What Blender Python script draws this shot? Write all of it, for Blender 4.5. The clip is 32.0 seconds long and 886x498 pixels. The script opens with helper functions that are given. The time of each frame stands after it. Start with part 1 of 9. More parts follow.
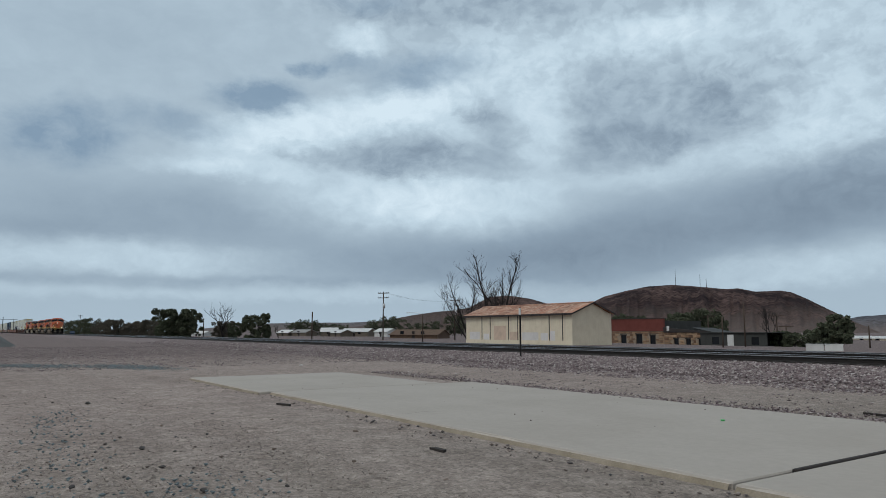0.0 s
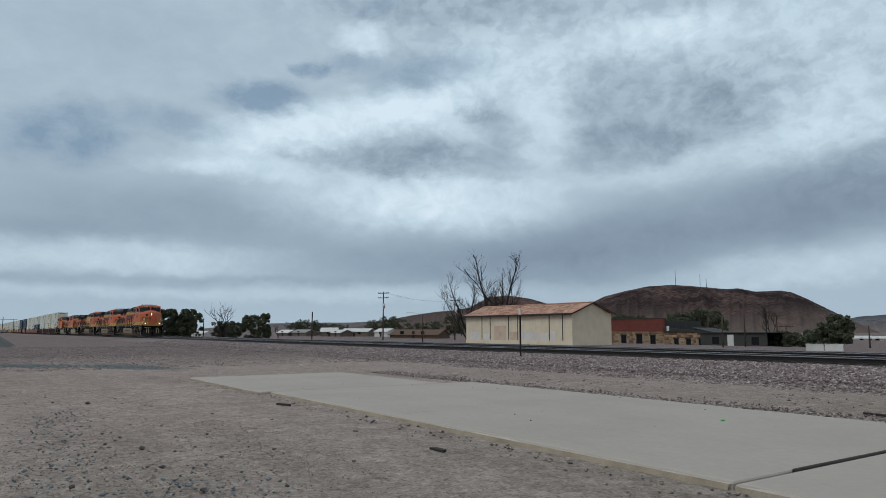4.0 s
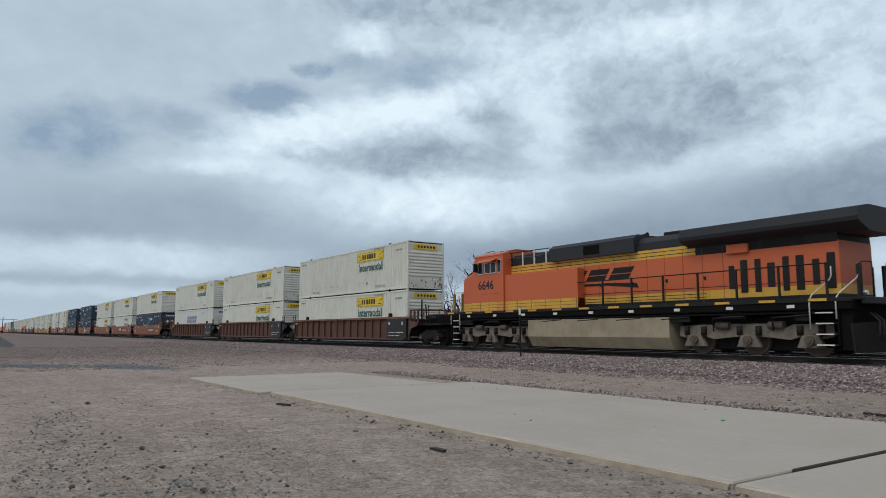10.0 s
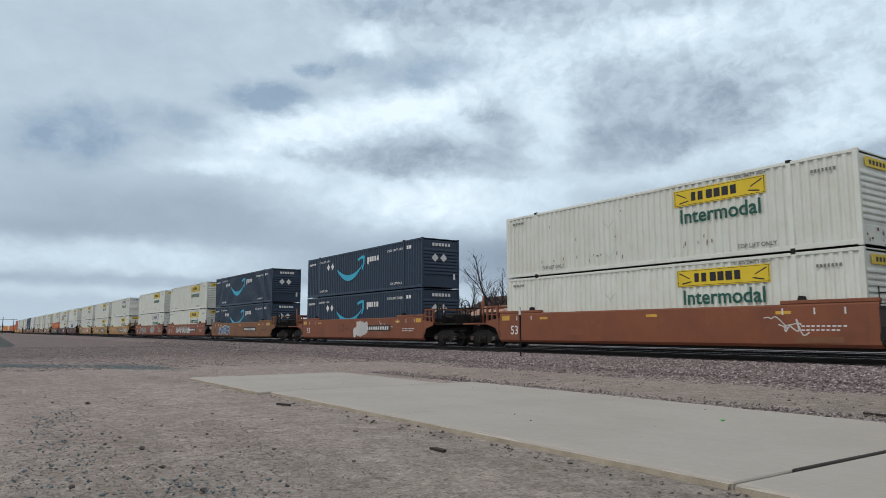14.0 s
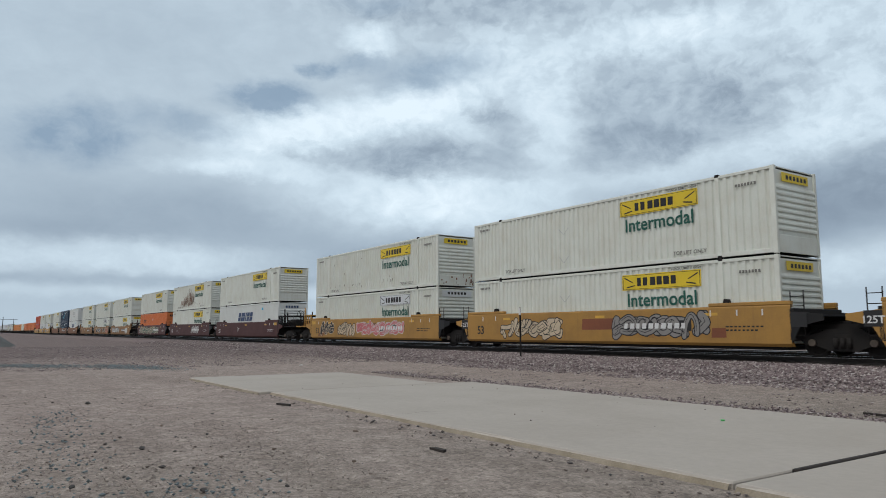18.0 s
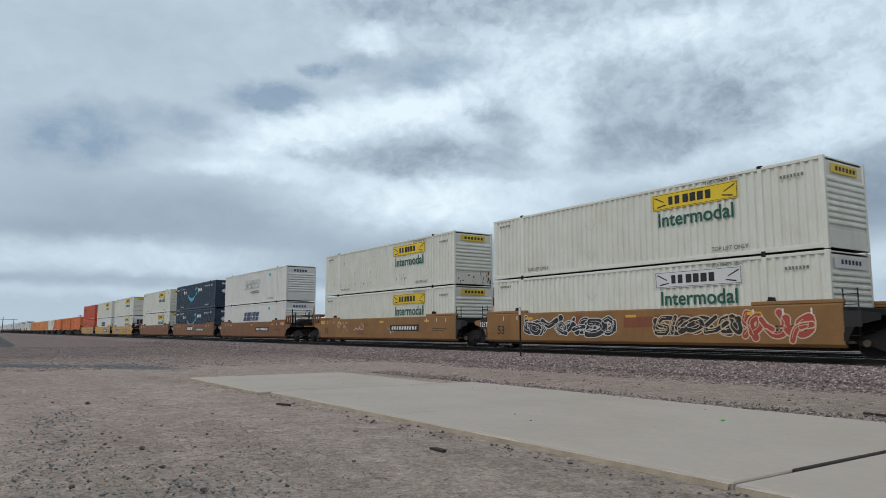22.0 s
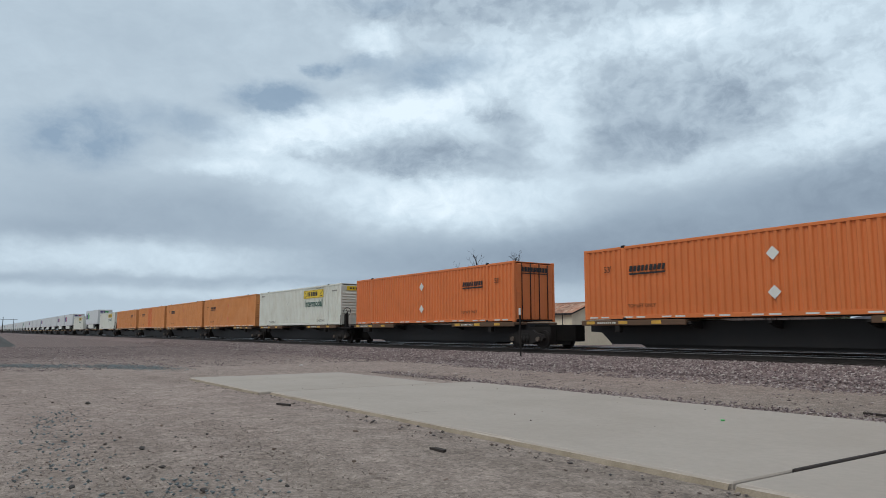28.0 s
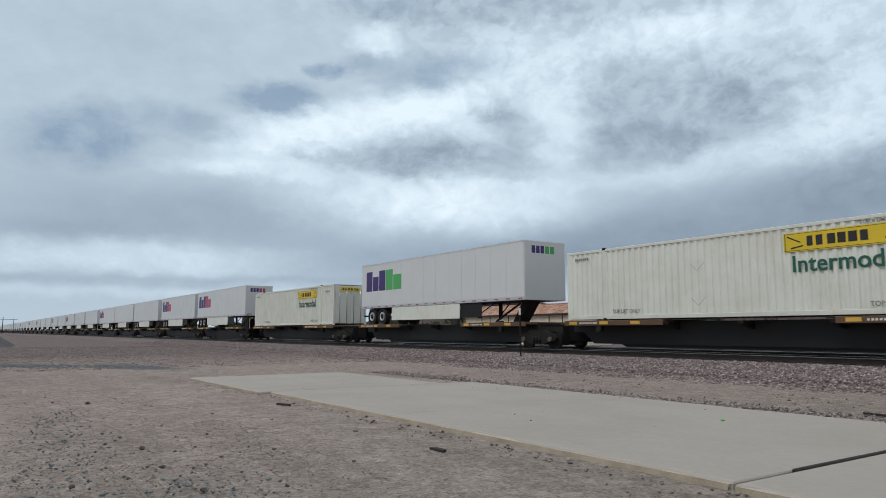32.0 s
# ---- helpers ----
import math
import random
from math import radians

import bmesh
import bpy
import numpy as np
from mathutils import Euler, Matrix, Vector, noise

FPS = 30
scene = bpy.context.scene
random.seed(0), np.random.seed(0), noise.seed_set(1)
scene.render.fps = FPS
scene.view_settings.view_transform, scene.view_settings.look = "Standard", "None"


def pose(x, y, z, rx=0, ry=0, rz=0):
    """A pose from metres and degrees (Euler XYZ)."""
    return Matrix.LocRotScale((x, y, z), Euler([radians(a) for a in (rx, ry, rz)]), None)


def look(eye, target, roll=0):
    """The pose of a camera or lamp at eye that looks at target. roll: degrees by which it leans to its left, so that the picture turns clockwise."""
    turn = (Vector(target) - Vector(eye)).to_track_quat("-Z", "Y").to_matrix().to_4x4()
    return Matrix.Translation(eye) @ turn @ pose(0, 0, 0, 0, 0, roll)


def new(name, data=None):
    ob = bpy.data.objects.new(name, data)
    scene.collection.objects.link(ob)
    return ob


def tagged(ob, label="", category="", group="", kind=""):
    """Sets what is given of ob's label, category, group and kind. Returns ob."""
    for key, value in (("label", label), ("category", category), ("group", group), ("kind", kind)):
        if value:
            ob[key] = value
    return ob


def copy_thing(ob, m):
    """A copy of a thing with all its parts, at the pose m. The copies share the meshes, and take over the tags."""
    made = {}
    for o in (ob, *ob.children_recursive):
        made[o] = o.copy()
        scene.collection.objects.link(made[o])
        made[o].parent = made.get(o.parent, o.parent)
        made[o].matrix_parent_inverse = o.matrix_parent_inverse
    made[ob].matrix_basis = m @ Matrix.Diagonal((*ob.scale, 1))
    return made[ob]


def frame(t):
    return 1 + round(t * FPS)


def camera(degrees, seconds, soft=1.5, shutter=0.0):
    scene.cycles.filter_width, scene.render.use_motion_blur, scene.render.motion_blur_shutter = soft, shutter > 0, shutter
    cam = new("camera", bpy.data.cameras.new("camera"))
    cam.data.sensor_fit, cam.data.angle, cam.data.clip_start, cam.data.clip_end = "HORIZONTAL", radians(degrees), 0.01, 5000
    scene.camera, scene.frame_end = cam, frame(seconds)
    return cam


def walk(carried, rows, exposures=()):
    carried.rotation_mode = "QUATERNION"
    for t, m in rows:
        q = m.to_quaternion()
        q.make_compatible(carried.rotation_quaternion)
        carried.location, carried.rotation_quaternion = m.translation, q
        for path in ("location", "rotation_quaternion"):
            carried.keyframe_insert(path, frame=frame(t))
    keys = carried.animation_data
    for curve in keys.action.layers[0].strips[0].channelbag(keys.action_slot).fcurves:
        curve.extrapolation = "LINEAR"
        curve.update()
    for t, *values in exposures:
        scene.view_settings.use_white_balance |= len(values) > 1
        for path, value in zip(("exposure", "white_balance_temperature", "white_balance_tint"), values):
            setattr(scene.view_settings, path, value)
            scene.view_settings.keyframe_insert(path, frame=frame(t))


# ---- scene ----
FOV, SECONDS = 64.99, 32.0
EYE = Vector((0.0, -22.592, 1.333))
YAW, TILT = -55.71, 6.7635
RAIL = 0.55          # top of rail above the near ground
SPEED = 31.787       # metres a second
START = -352.793     # where the first container's front stands at 0 s

cam = camera(FOV, SECONDS, soft=0.5, shutter=0.03)
STAND = pose(EYE.x, EYE.y, EYE.z, 90 + TILT, 0, -YAW)
walk(cam, [(0.0, STAND), (32.0, STAND)],
     exposures=[(0.0, 0.01, 6420, 8.0), (5.0, 0.01, 6420, 8.0), (6.1, 0.04, 6440, 8.4), (7.0, 0.30, 6480, 9.3), (9.0, 0.33, 6590, 10.4), (10.0, 0.20, 6600, 10.4), (12.2, 0.20, 6610, 10.4), (13.0, 0.27, 6610, 10.4), (14.5, 0.30, 6610, 10.4), (17.0, 0.22, 6610, 10.4), (32.0, 0.24, 6610, 10.4)])


# ---- sky, sun, world ----
def nodes_of(block):
    block.use_nodes = True
    tree = block.node_tree
    tree.nodes.clear()
    return tree


def node(tree, kind, ins=(), **settings):
    n = tree.nodes.new(kind)
    for key, value in settings.items():
        if key == "operation": n.operation = value
        elif key == "data_type": n.data_type = value
        elif key == "blend_type": n.blend_type = value
        elif key == "vector_type": n.vector_type = value
        elif key == "gradient_type": n.gradient_type = value
        elif key == "noise_dimensions": n.noise_dimensions = value
        elif key == "feature": n.feature = value
        elif key == "interpolation_type": n.interpolation_type = value
    for slot, value in (ins.items() if isinstance(ins, dict) else enumerate(ins)):
        if isinstance(value, bpy.types.NodeSocket):
            tree.links.new(value, n.inputs[slot])
        elif value is not None:
            n.inputs[slot].default_value = value
    return n


def mixc(tree, fac, a, b, blend="MIX"):
    n = node(tree, "ShaderNodeMix", data_type="RGBA", blend_type=blend)
    for slot, value in ((0, fac), (6, a), (7, b)):
        if isinstance(value, bpy.types.NodeSocket):
            tree.links.new(value, n.inputs[slot])
        elif slot == 0:
            n.inputs[0].default_value = value
        else:
            n.inputs[slot].default_value = (*value, 1) if len(value) == 3 else value
    return n.outputs[2]


def math_node(tree, op, a, b=0.0, c=0.0, clamp=False):
    return node(tree, "ShaderNodeMath", [a, b, c], operation=op).outputs[0]


def ramp(tree, fac, stops):
    n = node(tree, "ShaderNodeValToRGB", [fac])
    el = n.color_ramp.elements
    while len(el) < len(stops):
        el.new(0.5)
    for e, (p, c) in zip(el, stops):
        e.position = p
        e.color = (*c, 1) if not isinstance(c, (int, float)) else (c, c, c, 1)
    return n.outputs[0]


SUN_EL, SUN_AZ = 52.0, 172.0     # degrees; azimuth clockwise from +Y
world = bpy.data.worlds.new("overcast")
scene.world = world
wt = nodes_of(world)
sky = wt.nodes.new("ShaderNodeTexSky")
sky.sky_type, sky.sun_disc = "NISHITA", False
sky.sun_elevation, sky.sun_rotation = radians(SUN_EL), radians(SUN_AZ)
sky.air_density, sky.dust_density = 1.0, 4.0
gen = wt.nodes.new("ShaderNodeTexCoord").outputs["Generated"]
wn = node(wt, "ShaderNodeTexNoise", {"Vector": gen, "Scale": 3.0, "Detail": 5.0}).outputs["Fac"]
veil = ramp(wt, wn, [(0.3, (5.2, 5.9, 6.7)), (0.7, (8.4, 8.9, 9.4))])
wc = mixc(wt, 0.85, sky.outputs[0], veil)
wb = node(wt, "ShaderNodeBackground", {"Color": wc, "Strength": 0.06})
wt.links.new(wb.outputs[0], node(wt, "ShaderNodeOutputWorld").inputs[0])

sun = new("sun", bpy.data.lights.new("sun", "SUN"))
sun.data.energy, sun.data.angle, sun.data.color = 0.85, radians(25), (1.0, 0.965, 0.91)
sa, se = radians(SUN_AZ), radians(SUN_EL)
sun.matrix_world = look((0, 0, 60), Vector((0, 0, 60)) - Vector((math.sin(sa) * math.cos(se), math.cos(sa) * math.cos(se), math.sin(se))))

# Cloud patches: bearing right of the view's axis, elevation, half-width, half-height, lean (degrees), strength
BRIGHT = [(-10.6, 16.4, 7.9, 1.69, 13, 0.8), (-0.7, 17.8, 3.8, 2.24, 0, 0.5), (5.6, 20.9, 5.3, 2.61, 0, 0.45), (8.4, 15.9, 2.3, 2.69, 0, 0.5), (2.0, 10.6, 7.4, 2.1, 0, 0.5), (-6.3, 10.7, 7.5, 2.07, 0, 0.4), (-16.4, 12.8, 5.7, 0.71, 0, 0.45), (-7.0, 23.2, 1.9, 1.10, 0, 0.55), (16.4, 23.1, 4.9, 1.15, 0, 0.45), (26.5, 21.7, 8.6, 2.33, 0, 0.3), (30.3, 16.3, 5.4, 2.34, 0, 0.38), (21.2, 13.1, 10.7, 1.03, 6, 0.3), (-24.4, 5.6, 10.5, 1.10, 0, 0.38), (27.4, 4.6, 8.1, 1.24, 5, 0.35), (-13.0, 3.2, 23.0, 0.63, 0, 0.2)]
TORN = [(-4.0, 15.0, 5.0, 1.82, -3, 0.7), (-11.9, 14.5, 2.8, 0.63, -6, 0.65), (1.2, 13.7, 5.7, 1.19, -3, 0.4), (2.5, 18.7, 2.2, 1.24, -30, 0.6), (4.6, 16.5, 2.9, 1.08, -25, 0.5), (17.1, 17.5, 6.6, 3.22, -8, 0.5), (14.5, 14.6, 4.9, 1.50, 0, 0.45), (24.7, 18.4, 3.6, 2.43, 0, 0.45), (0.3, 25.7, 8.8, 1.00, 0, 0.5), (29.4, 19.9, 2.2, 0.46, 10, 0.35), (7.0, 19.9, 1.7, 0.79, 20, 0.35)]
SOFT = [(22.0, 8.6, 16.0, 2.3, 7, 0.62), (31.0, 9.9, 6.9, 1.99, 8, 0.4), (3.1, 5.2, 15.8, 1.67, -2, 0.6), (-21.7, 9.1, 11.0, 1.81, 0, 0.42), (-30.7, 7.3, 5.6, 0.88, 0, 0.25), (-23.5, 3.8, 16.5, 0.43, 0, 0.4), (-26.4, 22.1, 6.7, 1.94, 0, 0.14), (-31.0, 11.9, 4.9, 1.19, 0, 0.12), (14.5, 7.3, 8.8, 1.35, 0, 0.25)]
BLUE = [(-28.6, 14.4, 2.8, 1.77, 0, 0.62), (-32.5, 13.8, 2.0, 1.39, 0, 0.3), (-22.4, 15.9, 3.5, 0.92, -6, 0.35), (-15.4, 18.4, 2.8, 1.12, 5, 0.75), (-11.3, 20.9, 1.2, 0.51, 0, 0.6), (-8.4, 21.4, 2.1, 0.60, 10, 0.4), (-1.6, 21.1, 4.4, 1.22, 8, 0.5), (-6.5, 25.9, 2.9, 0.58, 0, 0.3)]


def sky_dome():
    """A shell of cloud far behind everything, turned about the eye."""
    m = bpy.data.meshes.new("sky")
    az = [radians(a) for a in range(-75, 76, 6)]
    el = [radians(e) for e in (-4, 0, 4, 8, 13, 18, 24, 30, 37, 45)]
    R = 3200.0
    vs = [(R * math.sin(a) * math.cos(e), R * math.cos(a) * math.cos(e), R * math.sin(e)) for e in el for a in az]
    n = len(az)
    fs = [(j * n + i, (j + 1) * n + i, (j + 1) * n + i + 1, j * n + i + 1) for j in range(len(el) - 1) for i in range(n - 1)]
    m.from_pydata(vs, [], fs)
    ob = tagged(new("sky", m), "broken grey overcast with bright gaps above the plain", "sky", kind="structure")
    mt = bpy.data.materials.new("cloud")
    t = nodes_of(mt)
    pos = t.nodes.new("ShaderNodeTexCoord").outputs["Object"]
    s = node(t, "ShaderNodeSeparateXYZ", [pos])
    flat = math_node(t, "SQRT", math_node(t, "ADD", math_node(t, "MULTIPLY", s.outputs[0], s.outputs[0]), math_node(t, "MULTIPLY", s.outputs[1], s.outputs[1])))
    bear = math_node(t, "MULTIPLY", math_node(t, "ARCTAN2", s.outputs[0], s.outputs[1]), 57.2958)
    high = math_node(t, "MULTIPLY", math_node(t, "ARCTAN2", s.outputs[2], flat), 57.2958)
    p = node(t, "ShaderNodeCombineXYZ", [bear, high, 0.0]).outputs[0]
    # billow: push the coordinates about at two sizes, wider than tall near the horizon
    squash = node(t, "ShaderNodeVectorMath", [p, (0.125, 0.22, 1.0)], operation="MULTIPLY").outputs[0]
    def warp(vec, scale, detail, amount, rough=0.55):
        nz = node(t, "ShaderNodeTexNoise", {"Vector": vec, "Scale": scale, "Detail": detail, "Roughness": rough}).outputs["Color"]
        c = node(t, "ShaderNodeVectorMath", [nz, (0.5, 0.5, 0.5)], operation="SUBTRACT").outputs[0]
        return node(t, "ShaderNodeVectorMath", [c, amount], operation="MULTIPLY").outputs[0]
    w1 = node(t, "ShaderNodeVectorMath", [p, warp(squash, 1.3, 3.0, (3.4, 1.5, 0.0))], operation="ADD").outputs[0]
    w2 = node(t, "ShaderNodeVectorMath", [w1, warp(squash, 4.0, 9.0, (2.6, 1.7, 0.0), 0.66)], operation="ADD").outputs[0]
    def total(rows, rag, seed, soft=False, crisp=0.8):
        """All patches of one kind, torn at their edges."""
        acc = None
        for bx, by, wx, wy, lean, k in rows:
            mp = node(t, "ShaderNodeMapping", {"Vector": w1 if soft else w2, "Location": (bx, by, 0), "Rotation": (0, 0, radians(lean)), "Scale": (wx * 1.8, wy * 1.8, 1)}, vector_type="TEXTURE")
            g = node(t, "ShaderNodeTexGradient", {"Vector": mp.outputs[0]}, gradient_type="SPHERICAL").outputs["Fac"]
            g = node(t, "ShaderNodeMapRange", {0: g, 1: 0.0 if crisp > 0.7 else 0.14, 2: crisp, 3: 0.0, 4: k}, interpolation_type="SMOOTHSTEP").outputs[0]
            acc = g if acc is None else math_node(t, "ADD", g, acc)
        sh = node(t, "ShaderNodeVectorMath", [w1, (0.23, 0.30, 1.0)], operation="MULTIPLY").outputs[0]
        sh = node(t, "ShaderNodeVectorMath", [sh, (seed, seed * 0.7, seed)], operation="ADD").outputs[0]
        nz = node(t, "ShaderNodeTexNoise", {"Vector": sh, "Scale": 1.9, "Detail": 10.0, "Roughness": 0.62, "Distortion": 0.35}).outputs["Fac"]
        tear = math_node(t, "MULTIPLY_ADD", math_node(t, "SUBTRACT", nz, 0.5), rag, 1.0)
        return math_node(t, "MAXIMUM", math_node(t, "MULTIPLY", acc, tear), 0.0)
    detail = node(t, "ShaderNodeTexNoise", {"Vector": squash, "Scale": 2.6, "Detail": 11.0, "Roughness": 0.63, "Distortion": 0.3}).outputs["Fac"]
    fine = math_node(t, "MULTIPLY", math_node(t, "SUBTRACT", detail, 0.5), 0.20)
    height = node(t, "ShaderNodeMapRange", {0: high, 1: 0.0, 2: 30.0, 3: 0.0, 4: 1.0}).outputs[0]
    base = ramp(t, height, [(0.0, 0.50), (0.12, 0.46), (0.25, 0.42), (0.5, 0.50), (0.75, 0.52), (1.0, 0.50)])
    calm = node(t, "ShaderNodeMapRange", {0: high, 1: 7.0, 2: 17.0, 3: 0.30, 4: 1.0}, interpolation_type="SMOOTHSTEP").outputs[0]
    puff = node(t, "ShaderNodeTexNoise", {"Vector": node(t, "ShaderNodeVectorMath", [w1, (0.27, 0.34, 1.0)], operation="MULTIPLY").outputs[0], "Scale": 2.4, "Detail": 8.0, "Roughness": 0.58, "Distortion": 0.12}).outputs["Fac"]
    puff = node(t, "ShaderNodeMapRange", {0: puff, 1: 0.38, 2: 0.60, 3: -0.06, 4: 0.06}, interpolation_type="SMOOTHSTEP").outputs[0]
    upper = node(t, "ShaderNodeMapRange", {0: math_node(t, "MULTIPLY_ADD", bear, 0.35, high), 1: 17.0, 2: 25.0, 3: 0.0, 4: 1.0}, interpolation_type="SMOOTHSTEP").outputs[0]
    fine = math_node(t, "MULTIPLY_ADD", puff, upper, math_node(t, "MULTIPLY", fine, calm))
    lum = math_node(t, "ADD", base, fine)
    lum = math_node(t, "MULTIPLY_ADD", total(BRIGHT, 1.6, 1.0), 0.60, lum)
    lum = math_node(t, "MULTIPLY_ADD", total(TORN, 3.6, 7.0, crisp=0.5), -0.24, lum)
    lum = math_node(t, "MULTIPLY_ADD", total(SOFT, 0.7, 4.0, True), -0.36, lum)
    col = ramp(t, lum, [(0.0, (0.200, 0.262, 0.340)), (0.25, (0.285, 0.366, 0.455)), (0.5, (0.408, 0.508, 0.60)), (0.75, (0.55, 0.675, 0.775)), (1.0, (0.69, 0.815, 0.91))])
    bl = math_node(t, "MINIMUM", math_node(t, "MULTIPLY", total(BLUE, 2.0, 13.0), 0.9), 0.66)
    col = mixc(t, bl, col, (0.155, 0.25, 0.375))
    em = node(t, "ShaderNodeEmission", {"Color": col, "Strength": 0.97})
    t.links.new(em.outputs[0], node(t, "ShaderNodeOutputMaterial").inputs[0])
    m.materials.append(mt)
    return ob


# ---- materials ----
def paint(name, color, rough=0.5, metal=0.0, grain=0.10, stain=0.25, stain_color=None, size=1.0, streak=0.0, bump=0.0, bump_size=40.0, vary=0.05, spec=0.5):
    """A surface with fine grain, stains of a larger size and, if wanted, vertical run marks and relief."""
    mt = bpy.data.materials.new(name)
    t = nodes_of(mt)
    pos = t.nodes.new("ShaderNodeTexCoord").outputs["Object"]
    rnd = t.nodes.new("ShaderNodeObjectInfo").outputs["Random"]
    offs = node(t, "ShaderNodeVectorMath", [pos, node(t, "ShaderNodeCombineXYZ", [math_node(t, "MULTIPLY", rnd, 37.0), 0.0, 0.0]).outputs[0]], operation="ADD").outputs[0]
    g = node(t, "ShaderNodeTexNoise", {"Vector": offs, "Scale": 22.0 / size, "Detail": 4.0}).outputs["Fac"]
    s = node(t, "ShaderNodeTexNoise", {"Vector": offs, "Scale": 0.9 / size, "Detail": 6.0, "Roughness": 0.65}).outputs["Fac"]
    dirt = stain_color or tuple(c * 0.45 for c in color)
    val = math_node(t, "MULTIPLY_ADD", math_node(t, "SUBTRACT", g, 0.5), grain * 2, math_node(t, "MULTIPLY_ADD", math_node(t, "SUBTRACT", rnd, 0.5), vary * 2, 1.0))
    c = node(t, "ShaderNodeVectorMath", [tuple(color), val], operation="MULTIPLY")
    t.links.new(val, c.inputs[1])
    sm = ramp(t, s, [(0.42, 0.0), (0.72, 1.0)])
    c = mixc(t, math_node(t, "MULTIPLY", sm, stain), c.outputs[0], dirt)
    if streak:
        sq = node(t, "ShaderNodeVectorMath", [offs, (3.0, 3.0, 0.22)], operation="MULTIPLY").outputs[0]
        k = node(t, "ShaderNodeTexNoise", {"Vector": sq, "Scale": 1.6, "Detail": 5.0, "Roughness": 0.7}).outputs["Fac"]
        c = mixc(t, math_node(t, "MULTIPLY", ramp(t, k, [(0.52, 0.0), (0.75, 1.0)]), streak), c, dirt)
    b = t.nodes.new("ShaderNodeBsdfPrincipled")
    t.links.new(c, b.inputs["Base Color"])
    b.inputs["Metallic"].default_value = metal
    b.inputs["Specular IOR Level"].default_value = spec
    t.links.new(math_node(t, "MULTIPLY_ADD", s, 0.25, rough - 0.12), b.inputs["Roughness"])
    if bump:
        nb = node(t, "ShaderNodeTexNoise", {"Vector": pos, "Scale": bump_size, "Detail": 5.0}).outputs["Fac"]
        bm_ = node(t, "ShaderNodeBump", {"Strength": bump, "Distance": 0.02, "Height": nb})
        t.links.new(bm_.outputs[0], b.inputs["Normal"])
    t.links.new(b.outputs[0], node(t, "ShaderNodeOutputMaterial").inputs[0])
    return mt


def glow(name, color, strength):
    mt = bpy.data.materials.new(name)
    t = nodes_of(mt)
    e = node(t, "ShaderNodeEmission", {"Color": (*color, 1), "Strength": strength})
    t.links.new(e.outputs[0], node(t, "ShaderNodeOutputMaterial").inputs[0])
    return mt


